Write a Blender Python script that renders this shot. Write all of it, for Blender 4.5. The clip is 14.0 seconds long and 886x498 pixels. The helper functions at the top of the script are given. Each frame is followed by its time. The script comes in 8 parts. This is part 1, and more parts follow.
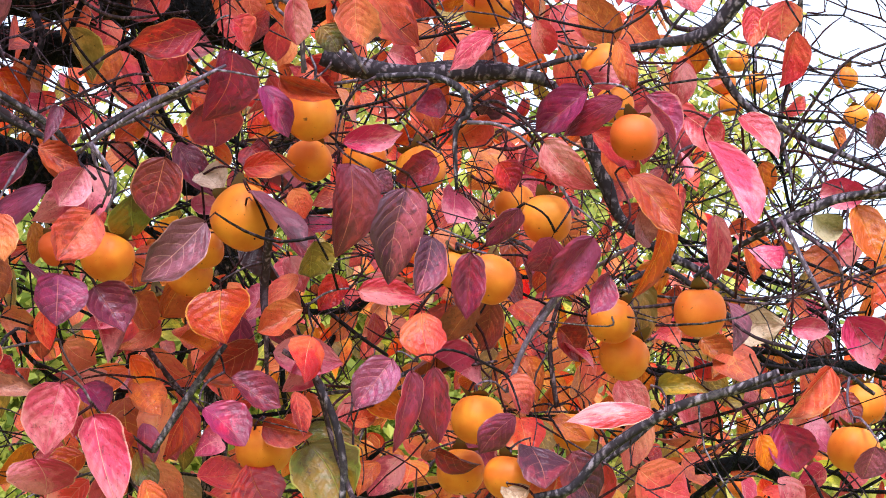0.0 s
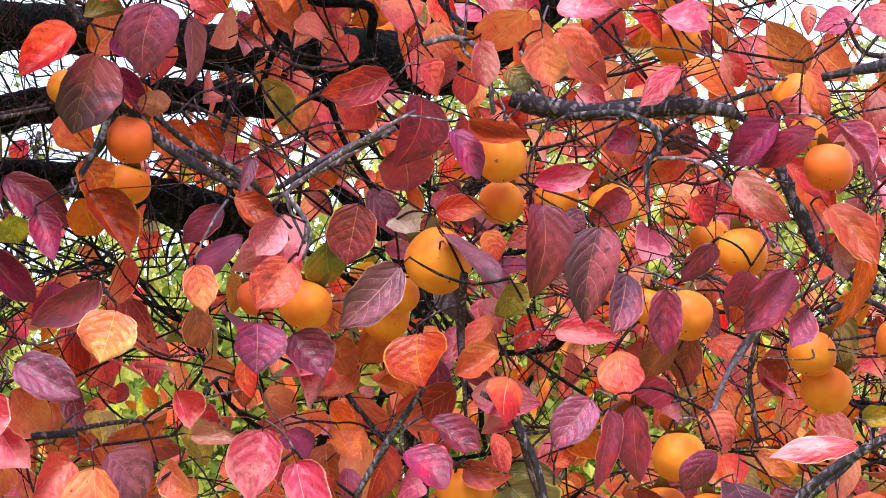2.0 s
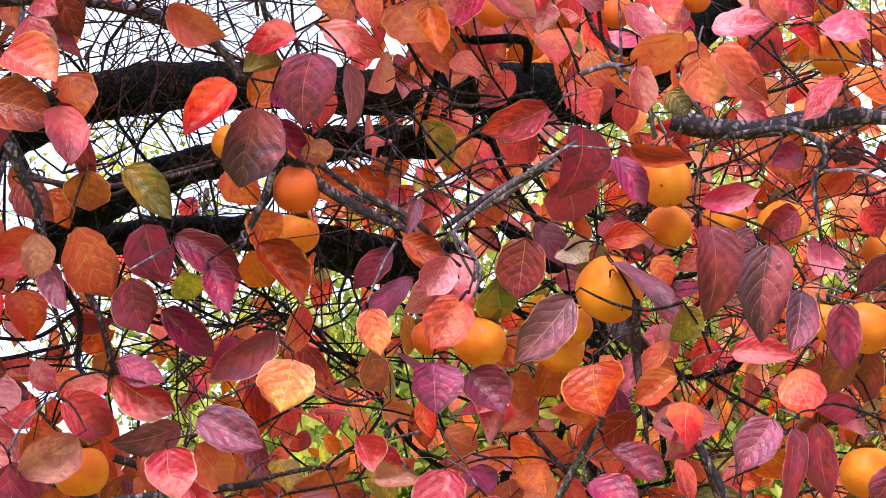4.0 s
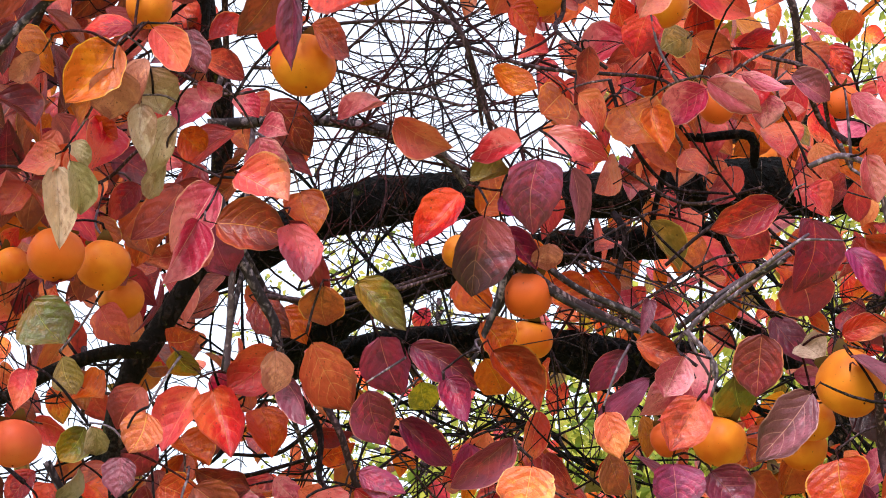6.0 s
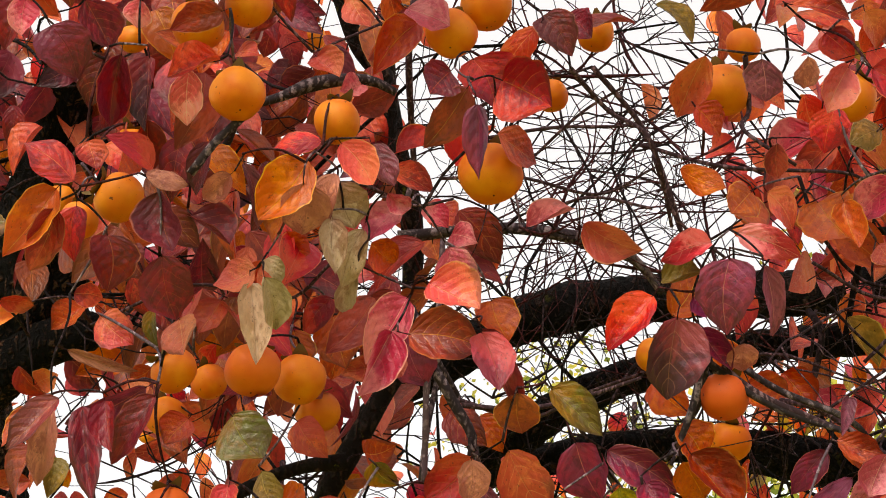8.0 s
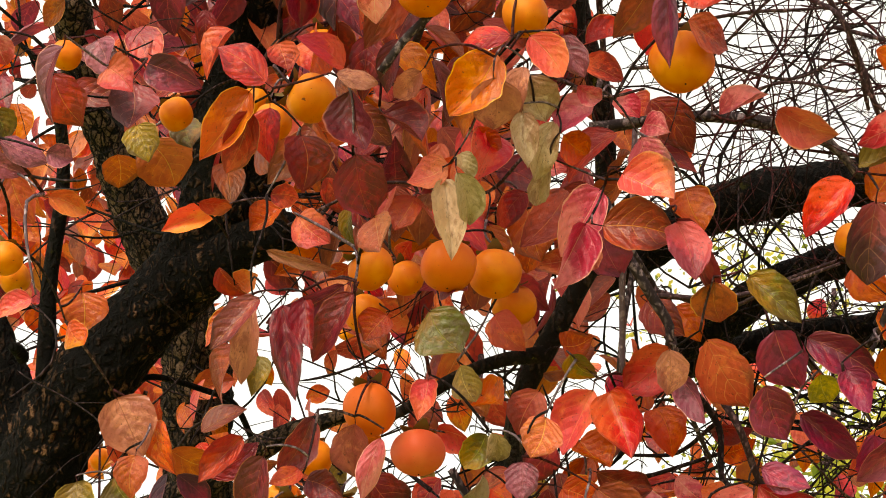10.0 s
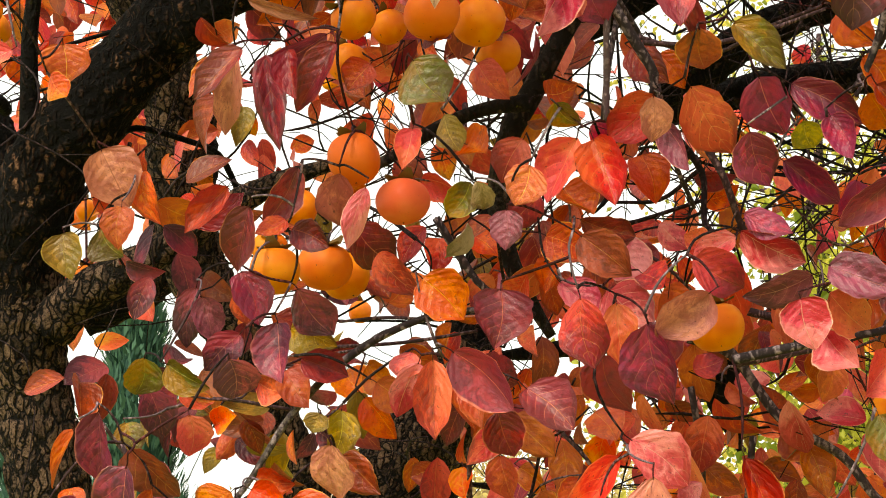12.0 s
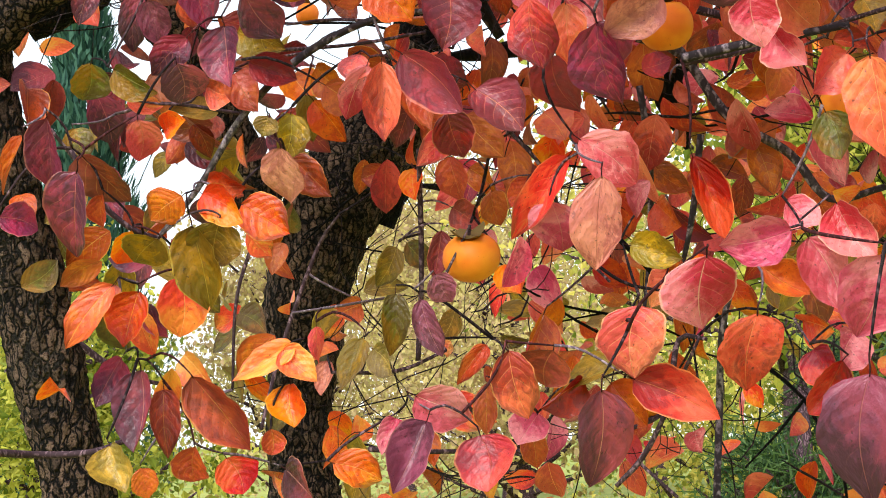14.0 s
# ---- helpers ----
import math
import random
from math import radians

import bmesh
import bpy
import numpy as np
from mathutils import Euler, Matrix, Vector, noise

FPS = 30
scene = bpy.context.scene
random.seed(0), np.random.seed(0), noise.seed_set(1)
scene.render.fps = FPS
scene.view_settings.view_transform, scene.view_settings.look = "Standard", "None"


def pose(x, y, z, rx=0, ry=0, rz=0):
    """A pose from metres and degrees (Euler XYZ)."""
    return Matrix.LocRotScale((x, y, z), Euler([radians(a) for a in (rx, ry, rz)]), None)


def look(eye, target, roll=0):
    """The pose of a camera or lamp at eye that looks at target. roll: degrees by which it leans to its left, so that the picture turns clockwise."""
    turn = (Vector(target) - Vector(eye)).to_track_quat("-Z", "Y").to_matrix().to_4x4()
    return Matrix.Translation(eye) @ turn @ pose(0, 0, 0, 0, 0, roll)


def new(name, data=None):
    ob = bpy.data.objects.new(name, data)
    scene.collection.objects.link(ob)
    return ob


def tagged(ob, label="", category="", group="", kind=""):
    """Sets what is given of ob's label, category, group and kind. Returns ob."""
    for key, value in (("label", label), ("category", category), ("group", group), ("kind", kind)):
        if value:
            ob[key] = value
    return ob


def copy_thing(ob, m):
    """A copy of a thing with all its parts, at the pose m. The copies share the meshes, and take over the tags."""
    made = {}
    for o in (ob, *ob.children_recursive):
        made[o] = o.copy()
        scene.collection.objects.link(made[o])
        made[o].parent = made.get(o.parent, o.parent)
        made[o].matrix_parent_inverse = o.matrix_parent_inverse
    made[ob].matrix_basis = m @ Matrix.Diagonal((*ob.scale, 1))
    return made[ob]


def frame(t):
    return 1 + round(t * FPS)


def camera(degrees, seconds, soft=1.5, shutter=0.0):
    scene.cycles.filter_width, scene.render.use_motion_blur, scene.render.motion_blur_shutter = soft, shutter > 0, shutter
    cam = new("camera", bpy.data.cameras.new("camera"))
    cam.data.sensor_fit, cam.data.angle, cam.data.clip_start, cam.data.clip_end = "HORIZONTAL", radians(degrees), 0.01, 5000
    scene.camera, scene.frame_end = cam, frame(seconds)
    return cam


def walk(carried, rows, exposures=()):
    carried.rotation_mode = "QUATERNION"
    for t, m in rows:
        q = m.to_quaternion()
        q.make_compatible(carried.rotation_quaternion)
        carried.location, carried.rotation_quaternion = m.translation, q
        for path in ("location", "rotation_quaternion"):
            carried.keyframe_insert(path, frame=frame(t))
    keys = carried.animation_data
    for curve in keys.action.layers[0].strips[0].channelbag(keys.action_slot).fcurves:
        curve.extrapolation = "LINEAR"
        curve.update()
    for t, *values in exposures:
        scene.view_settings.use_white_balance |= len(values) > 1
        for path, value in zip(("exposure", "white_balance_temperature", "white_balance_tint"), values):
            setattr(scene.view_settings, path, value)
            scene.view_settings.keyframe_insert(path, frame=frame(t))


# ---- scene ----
cam = camera(24.5, 14.0, soft=1.0)
EYE = (0.0, 0.0, 1.55)
PATH = [
    (0.0, 106.009, -1.922, -20.903),
    (0.5, 106.220, -1.843, -19.665),
    (1.0, 106.424, -1.815, -18.117),
    (1.5, 106.663, -1.760, -16.589),
    (2.0, 106.957, -1.713, -15.160),
    (2.5, 107.113, -1.398, -13.774),
    (2.7, 107.130, -1.080, -13.300),
    (4.8, 108.850, 0.930, -6.930),
    (5.0, 109.155, 0.995, -6.296),
    (5.5, 109.901, 1.090, -4.344),
    (6.0, 110.863, 0.721, -2.525),
    (6.5, 111.972, 0.292, -1.196),
    (7.0, 112.953, 0.131, 0.055),
    (7.5, 113.575, 0.260, 1.461),
    (8.0, 113.912, 0.468, 3.173),
    (8.2, 113.930, 0.550, 3.880),
    (10.3, 109.948, -0.255, 9.063),
    (10.5, 109.225, -0.333, 9.041),
    (11.0, 107.317, -0.066, 8.905),
    (11.5, 105.548, 0.204, 8.724),
    (12.0, 103.894, 0.458, 8.512),
    (12.5, 102.041, 0.751, 8.152),
    (13.0, 99.825, 0.959, 7.827),
    (13.5, 97.530, 1.168, 7.614),
    (14.0, 95.512, 1.356, 7.219),
]
walk(cam, [(t, pose(*EYE, rx, ry, rz)) for t, rx, ry, rz in PATH],
     exposures=[(0.0, 0.3, 5450, 14), (2.5, 0.4, 5500, 15), (5.0, 0.34, 5900, 14), (7.0, -0.04, 6400, 13), (8.0, -0.18, 7500, 14), (10.5, 0.07, 8400, 7), (12.5, 0.16, 8200, 4), (13.5, 0.18, 7700, 2), (14.0, 0.2, 6300, 8)])

# ---------------------------------------------------------------- sky and sun
world = bpy.data.worlds.new("overcast_sky")
scene.world = world
world.use_nodes = True
wn, wl = world.node_tree.nodes, world.node_tree.links
wn.clear()
sky = wn.new("ShaderNodeTexSky")
sky.sky_type = "NISHITA"
sky.sun_disc = False
sky.sun_elevation = radians(48)
sky.sun_rotation = radians(200)
b_sky = wn.new("ShaderNodeBackground")
b_sky.inputs["Strength"].default_value = 0.05
b_cloud = wn.new("ShaderNodeBackground")
b_cloud.inputs["Color"].default_value = (0.93, 0.96, 1.0, 1)
b_cloud.inputs["Strength"].default_value = 1.08
w_add, w_out = wn.new("ShaderNodeAddShader"), wn.new("ShaderNodeOutputWorld")
wl.new(sky.outputs[0], b_sky.inputs["Color"])
wl.new(b_sky.outputs[0], w_add.inputs[0])
wl.new(b_cloud.outputs[0], w_add.inputs[1])
wl.new(w_add.outputs[0], w_out.inputs["Surface"])

sun = new("sun", bpy.data.lights.new("sun", "SUN"))
sun.data.energy = 4.3
sun.data.angle = radians(24)
sun.data.color = (1.0, 0.96, 0.9)
sun.matrix_world = look((-2.0, -5.0, 5.2), (0, 0, 0))


# ---------------------------------------------------------------- materials
def lin(r, g, b):
    return tuple((c / 255 / 12.92) if c <= 10 else ((c / 255 + 0.055) / 1.055) ** 2.4 for c in (r, g, b)) + (1.0,)


class Nodes:
    """Short hand for building a node material."""

    def __init__(self, name):
        self.mat = bpy.data.materials.new(name)
        self.mat.use_nodes = True
        self.n, self.l = self.mat.node_tree.nodes, self.mat.node_tree.links
        self.bsdf = self.n["Principled BSDF"]
        self.out = self.n["Material Output"]

    def add(self, kind, **props):
        node = self.n.new(kind)
        for key, value in props.items():
            setattr(node, key, value)
        return node

    def put(self, a, b):
        if hasattr(a, "is_output"):
            self.l.new(a, b)
        else:
            b.default_value = a

    def math(self, op, a, b=0.0, c=0.0):
        node = self.add("ShaderNodeMath", operation=op)
        for i, v in enumerate((a, b, c)):
            self.put(v, node.inputs[i])
        return node.outputs[0]

    def mix(self, fac, a, b, blend="MIX"):
        node = self.add("ShaderNodeMix", data_type="RGBA", blend_type=blend)
        self.put(fac, node.inputs[0])
        self.put(a, node.inputs[6])
        self.put(b, node.inputs[7])
        return node.outputs[2]

    def noise(self, vec, scale, detail=3.0, rough=0.55, dist=0.0):
        node = self.add("ShaderNodeTexNoise")
        self.l.new(vec, node.inputs["Vector"])
        node.inputs["Scale"].default_value = scale
        node.inputs["Detail"].default_value = detail
        node.inputs["Roughness"].default_value = rough
        node.inputs["Distortion"].default_value = dist
        return node.outputs[0]

    def step(self, x, lo, hi):
        node = self.add("ShaderNodeMapRange", interpolation_type="SMOOTHSTEP")
        self.put(x, node.inputs[0])
        node.inputs[1].default_value, node.inputs[2].default_value = lo, hi
        return node.outputs[0]

    def bump(self, height, strength, distance):
        node = self.add("ShaderNodeBump")
        node.inputs["Strength"].default_value = strength
        node.inputs["Distance"].default_value = distance
        self.l.new(height, node.inputs["Height"])
        self.l.new(node.outputs[0], self.bsdf.inputs["Normal"])
        return node.outputs[0]


def leaf_material(name, main, second, vein, third, islands=False, clear=0.2, gloss=0.27, hue=0.022):
    """Autumn leaf: each half turned differently, blotched and spotted, with a thin pale midrib; lets some light through."""
    k = Nodes(name)
    uv = k.add("ShaderNodeUVMap").outputs[0]
    sep = k.add("ShaderNodeSeparateXYZ")
    k.l.new(uv, sep.inputs[0])
    u, v = sep.outputs[0], sep.outputs[1]
    rnd = k.add("ShaderNodeNewGeometry").outputs["Random Per Island"] if islands else k.add("ShaderNodeObjectInfo").outputs["Random"]
    r2, r3, r4, r5 = (k.math("FRACT", k.math("MULTIPLY", rnd, m)) for m in (13.7, 29.3, 47.9, 83.1))
    off = k.add("ShaderNodeVectorMath", operation="MULTIPLY_ADD")
    k.l.new(rnd, off.inputs[0])
    off.inputs[1].default_value = (37.0, 53.0, 71.0)
    k.l.new(uv, off.inputs[2])
    place = off.outputs[0]
    side = k.math("ABSOLUTE", k.math("SUBTRACT", u, 0.5))
    # the turn of colour runs from base to tip or from one half to the other
    lean = k.math("MULTIPLY", k.math("SUBTRACT", v, 0.5), k.math("SUBTRACT", k.math("MULTIPLY", r2, 1.3), 0.65))
    lean = k.math("ADD", lean, k.math("MULTIPLY", k.math("SUBTRACT", u, 0.5), k.math("SUBTRACT", k.math("MULTIPLY", r4, 0.9), 0.45)))
    blot = k.step(k.math("ADD", k.noise(place, 2.6, 6.0, 0.62, 0.6), lean), 0.40, 0.64)
    col = k.mix(blot, main, second)
    old = k.step(k.math("ADD", k.math("SUBTRACT", k.noise(place, 3.6, 6.0, 0.7, 0.9), lean), k.math("MULTIPLY", r3, 0.16)), 0.52, 0.70)
    col = k.mix(k.math("MULTIPLY", old, 0.8), col, third)
    # side veins with the tissue between them a little deeper in colour
    bow = k.math("MULTIPLY", k.math("MULTIPLY", side, side), 5.0)
    warp = k.math("MULTIPLY", k.noise(place, 2.0, 2.0), 0.9)
    run = k.math("FRACT", k.math("SUBTRACT", k.math("ADD", k.math("MULTIPLY", v, 5.5), warp), k.math("ADD", k.math("MULTIPLY", side, 2.0), bow)))
    near = k.math("ABSOLUTE", k.math("SUBTRACT", run, 0.5))
    vein_mask = k.math("MULTIPLY", k.math("SUBTRACT", 1.0, k.step(near, 0.0, 0.05)), k.math("SUBTRACT", 1.0, k.step(side, 0.25, 0.46)))
    rib = k.math("SUBTRACT", 1.0, k.step(side, 0.003, 0.013))
    col = k.mix(k.math("MULTIPLY", k.step(near, 0.1, 0.5), k.math("MULTIPLY", r5, 0.22)), col, third)
    fine = k.noise(place, 16.0, 6.0, 0.72)
    col = k.mix(0.4, col, k.mix(fine, (0.4, 0.4, 0.4, 1), (1.55, 1.55, 1.55, 1)), "MULTIPLY")
    # a thin paler rim on some leaves, brown scorch from the tip on others
    rim = k.math("MULTIPLY", k.step(k.math("ADD", side, k.math("MULTIPLY", k.noise(place, 6.0), 0.05)), 0.49, 0.515), k.step(r2, 0.45, 0.75))
    col = k.mix(k.math("MULTIPLY", rim, 0.6), col, vein)
    scorch = k.math("MULTIPLY", k.step(k.math("ADD", k.math("ADD", k.math("MULTIPLY", v, 0.3), k.math("MULTIPLY", side, 0.5)), k.math("MULTIPLY", k.noise(place, 4.0, 6.0, 0.7), 0.6)), 0.62, 0.78), k.step(r3, 0.55, 0.8))
    speck = k.step(k.noise(place, 22.0, 2.0, 0.5), 0.67, 0.72)
    scar = k.math("MULTIPLY", k.step(k.noise(place, 5.5, 5.0, 0.75), 0.60, 0.68), k.step(r4, 0.3, 0.8))
    col = k.mix(k.math("MULTIPLY", k.math("MAXIMUM", k.math("MAXIMUM", speck, scar), k.math("MULTIPLY", scorch, 0.8)), 0.7), col, (0.035, 0.014, 0.012, 1))
    col = k.mix(k.math("MULTIPLY", vein_mask, k.math("MULTIPLY", r3, 0.42)), col, vein)
    col = k.mix(k.math("MULTIPLY", rib, k.math("ADD", 0.2, k.math("MULTIPLY", r5, 0.5))), col, vein)
    hsv = k.add("ShaderNodeHueSaturation")
    k.l.new(k.math("ADD", 0.502 - hue / 2, k.math("MULTIPLY", rnd, hue)), hsv.inputs["Hue"])
    shade = k.math("FRACT", k.math("MULTIPLY", rnd, 7.31))
    k.l.new(k.math("ADD", 0.92, k.math("MULTIPLY", shade, 0.6)), hsv.inputs["Value"])
    k.l.new(k.math("ADD", 0.95, k.math("MULTIPLY", r4, 0.12)), hsv.inputs["Saturation"])
    k.l.new(col, hsv.inputs["Color"])
    col = hsv.outputs[0]
    k.l.new(col, k.bsdf.inputs["Base Color"])
    k.l.new(k.math("ADD", gloss, k.math("MULTIPLY", fine, 0.2)), k.bsdf.inputs["Roughness"])
    k.bsdf.inputs["Specular IOR Level"].default_value = 0.55
    height = k.math("ADD", k.math("ADD", k.math("MULTIPLY", rib, -0.7), k.math("MULTIPLY", near, 0.55)), k.math("MULTIPLY", k.noise(place, 7.0, 5.0), 1.5))
    k.bump(height, 0.6, 0.004)
    tr = k.add("ShaderNodeBsdfTranslucent")
    k.l.new(col, tr.inputs["Color"])
    mixs = k.add("ShaderNodeMixShader")
    mixs.inputs[0].default_value = clear
    k.l.new(k.bsdf.outputs[0], mixs.inputs[1])
    k.l.new(tr.outputs[0], mixs.inputs[2])
    k.l.new(mixs.outputs[0], k.out.inputs["Surface"])
    return k.mat


LEAF_COLOURS = {
    # the second pink is lightened, a painted sheen on the blade
    "P": ("pink_leaf", lin(208, 76, 102), lin(230, 134, 142), lin(240, 190, 165), lin(176, 52, 70)),
    "D": ("raspberry_leaf", lin(166, 46, 78), lin(138, 48, 84), lin(215, 130, 120), lin(96, 34, 58)),
    "R": ("red_leaf", lin(192, 42, 46), lin(214, 82, 66), lin(235, 150, 100), lin(130, 34, 44)),
    "S": ("coral_leaf", lin(216, 82, 66), lin(222, 112, 72), lin(240, 175, 120), lin(196, 60, 52)),
    "M": ("maroon_leaf", lin(106, 44, 66), lin(146, 54, 72), lin(205, 130, 110), lin(66, 32, 46)),
    "V": ("mauve_leaf", lin(160, 84, 104), lin(136, 66, 86), lin(215, 150, 140), lin(92, 46, 58)),
    "C": ("crimson_leaf", lin(150, 38, 52), lin(124, 36, 58), lin(220, 120, 90), lin(90, 30, 42)),
    "O": ("orange_leaf", lin(208, 102, 30), lin(192, 74, 36), lin(235, 180, 80), lin(168, 60, 30)),
    "Y": ("ochre_leaf", lin(176, 130, 44), lin(128, 104, 36), lin(220, 190, 90), lin(110, 84, 32)),
    "G": ("olive_leaf", lin(100, 98, 36), lin(138, 96, 36), lin(170, 160, 80), lin(84, 62, 30)),
    "T": ("dry_tan_leaf", lin(216, 188, 164), lin(196, 164, 138), lin(150, 110, 84), lin(160, 118, 92)),
    "W": ("dry_pink_leaf", lin(206, 134, 112), lin(178, 106, 92), lin(160, 90, 70), lin(150, 76, 70)),
    "K": ("rust_leaf", lin(172, 68, 42), lin(142, 48, 42), lin(220, 150, 80), lin(112, 44, 34)),
    "B": ("withered_leaf", lin(78, 32, 36), lin(58, 26, 28), lin(110, 60, 50), lin(46, 20, 24)),
    "F": ("flame_leaf", lin(240, 100, 46), lin(236, 140, 50), lin(250, 190, 110), lin(214, 70, 44)),
    "L": ("lemon_leaf", lin(218, 196, 50), lin(170, 160, 44), lin(235, 220, 110), lin(130, 130, 36)),
    "E": ("dry_green_leaf", lin(168, 148, 116), lin(182, 158, 128), lin(150, 126, 90), lin(122, 106, 66)),
}
LEAF = {c: leaf_material(n, a, b, v, d) for c, (n, a, b, v, d) in LEAF_COLOURS.items()}
MASS = {c: leaf_material("far_" + LEAF_COLOURS[c][0], *LEAF_COLOURS[c][1:], islands=True, hue=0.035, clear=0.27)
        for c in "RSOYKFCPGLDM"}


def bark_material(name, dark, plate, moss_amount, scale, lichen=0.35, deep=0.012, black=0.0, sparse=0.5, groove=(0.08, 0.30)):
    """Cracked bark: black grooves, weathered plates, black stretches that stand for shade, moss and grey lichen in
    patches.
    """
    k = Nodes(name)
    pos = k.add("ShaderNodeTexCoord").outputs["Object"]
    big = k.noise(pos, 5.0, 3.0)
    wob = k.add("ShaderNodeVectorMath", operation="MULTIPLY_ADD")
    jit = k.add("ShaderNodeTexNoise")
    k.l.new(pos, jit.inputs["Vector"])
    jit.inputs["Scale"].default_value = 30.0
    jit.inputs["Detail"].default_value = 4.0
    k.l.new(jit.outputs["Color"], wob.inputs[0])
    wob.inputs[1].default_value = (0.03, 0.03, 0.045)
    k.l.new(pos, wob.inputs[2])
    bent = k.add("ShaderNodeMapping")
    bent.inputs["Scale"].default_value = (1.0, 1.0, 0.3)
    k.l.new(wob.outputs[0], bent.inputs["Vector"])
    cell = k.add("ShaderNodeTexVoronoi", feature="DISTANCE_TO_EDGE")
    patch = k.add("ShaderNodeTexVoronoi")
    for node in (cell, patch):
        k.l.new(bent.outputs[0], node.inputs["Vector"])
        node.inputs["Scale"].default_value = scale
    edge = k.step(cell.outputs["Distance"], *groove)
    tone = k.add("ShaderNodeSeparateXYZ")
    k.l.new(patch.outputs["Color"], tone.inputs[0])
    # single plates are worn pale, most stay dark
    worn = k.math("POWER", tone.outputs[0], 1.0 + 2.0 * sparse)
    fine = k.noise(pos, 190.0, 4.0, 0.7)
    lit = k.math("MULTIPLY", k.math("MULTIPLY", edge, k.math("ADD", 0.12 + 0.3 * max(0.0, 0.5 - sparse), k.math("MULTIPLY", worn, 1.1))), k.step(fine, 0.3, 0.62))
    col = k.mix(k.math("MINIMUM", 1.0, lit), dark, plate)
    col = k.mix(k.math("MULTIPLY", k.math("MULTIPLY", k.step(big, 0.52, 0.68), k.step(fine, 0.4, 0.6)), lichen), col, lin(138, 128, 112))
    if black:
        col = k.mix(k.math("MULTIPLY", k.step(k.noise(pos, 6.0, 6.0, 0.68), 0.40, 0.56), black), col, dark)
    moss = k.step(k.noise(pos, 22.0, 5.0, 0.7), 0.62, 0.70)
    col = k.mix(k.math("MULTIPLY", moss, moss_amount), col, lin(118, 116, 40))
    k.l.new(col, k.bsdf.inputs["Base Color"])
    k.bsdf.inputs["Roughness"].default_value = 0.85
    k.bsdf.inputs["Specular IOR Level"].default_value = 0.15
    k.bump(k.math("ADD", k.math("MULTIPLY", edge, 0.8), k.math("MULTIPLY", fine, 0.5)), 1.0 if deep > 0.005 else 0.4, deep)
    return k.mat


BARK = {
    "bark": bark_material("plated_bark", lin(9, 7, 6), lin(132, 106, 90), 0.05, 74.0, 0.16, 0.016, black=0.25, sparse=0.0, groove=(0.03, 0.17)),
    # upper limbs: the shade they stand in is put into this near-black colour
    "shaded": bark_material("shaded_limb_bark", lin(3, 2, 2), lin(150, 110, 86), 0.04, 84.0, 0.04, 0.016, black=0.88, sparse=0.6),
    # limbs and twigs further back, blackened so the colour carries their shadow
    "dark": bark_material("shade_dark_bark", lin(4, 3, 3), lin(84, 62, 56), 0.14, 66.0, 0.06, black=0.6, sparse=1.0),
    "moss": bark_material("mossy_bark", lin(22, 18, 17), lin(92, 76, 70), 0.9, 70.0, 0.25, 0.006),
    "grey": bark_material("grey_branch_bark", lin(50, 42, 47), lin(150, 134, 142), 0.1, 90.0, deep=0.0015, sparse=0.0),
    "pale": bark_material("pale_twig_bark", lin(96, 80, 90), lin(176, 156, 168), 0.0, 120.0, 0.2, deep=0.0015, sparse=0.0),
    "thin": bark_material("brown_twig_bark", lin(58, 42, 48), lin(140, 112, 120), 0.0, 120.0, 0.15, deep=0.0015, sparse=0.0),
    # darker copy of the twig bark, with the inner crown's shade in its colour
    "shade": bark_material("shaded_twig_bark", lin(28, 20, 23), lin(84, 64, 70), 0.0, 120.0, 0.05, deep=0.0015, sparse=0.0),
    "red": bark_material("red_twig_bark", lin(52, 22, 26), lin(112, 58, 62), 0.0, 120.0, 0.05, deep=0.0015, sparse=0.0),
}


def fruit_material(name, deep, pale, flush):
    k = Nodes(name)
    pos = k.add("ShaderNodeTexCoord").outputs["Object"]
    rnd = k.add("ShaderNodeObjectInfo").outputs["Random"]
    off = k.add("ShaderNodeVectorMath", operation="MULTIPLY_ADD")
    k.l.new(rnd, off.inputs[0])
    off.inputs[1].default_value = (31.0, 17.0, 43.0)
    k.l.new(pos, off.inputs[2])
    place = off.outputs[0]
    tone = k.mix(k.step(k.noise(place, 1.6, 2.0), 0.3, 0.7), deep, pale)
    tone = k.mix(k.step(rnd, 0.8, 1.0), tone, flush)
    tone = k.mix(k.math("MULTIPLY", k.noise(place, 9.0, 5.0, 0.6), 0.35), tone, lin(208, 88, 14))
    spot = k.step(k.noise(place, 7.0, 2.0, 0.5, 0.6), 0.72, 0.755)
    tone = k.mix(k.math("MULTIPLY", spot, 0.8), tone, lin(70, 34, 16))
    speck = k.step(k.noise(place, 40.0, 1.0, 0.4), 0.74, 0.79)
    tone = k.mix(k.math("MULTIPLY", speck, 0.5), tone, lin(120, 60, 20))
    k.l.new(tone, k.bsdf.inputs["Base Color"])
    k.l.new(k.math("ADD", 0.42, k.math("MULTIPLY", k.noise(place, 5.0), 0.25)), k.bsdf.inputs["Roughness"])
    k.bsdf.inputs["Specular IOR Level"].default_value = 0.35
    k.bsdf.inputs["Subsurface Weight"].default_value = 0.05
    k.bsdf.inputs["Subsurface Radius"].default_value = (0.01, 0.004, 0.001)
    k.bsdf.inputs["Subsurface Scale"].default_value = 0.4
    k.bump(k.noise(place, 30.0, 3.0), 0.12, 0.002)
    return k.mat


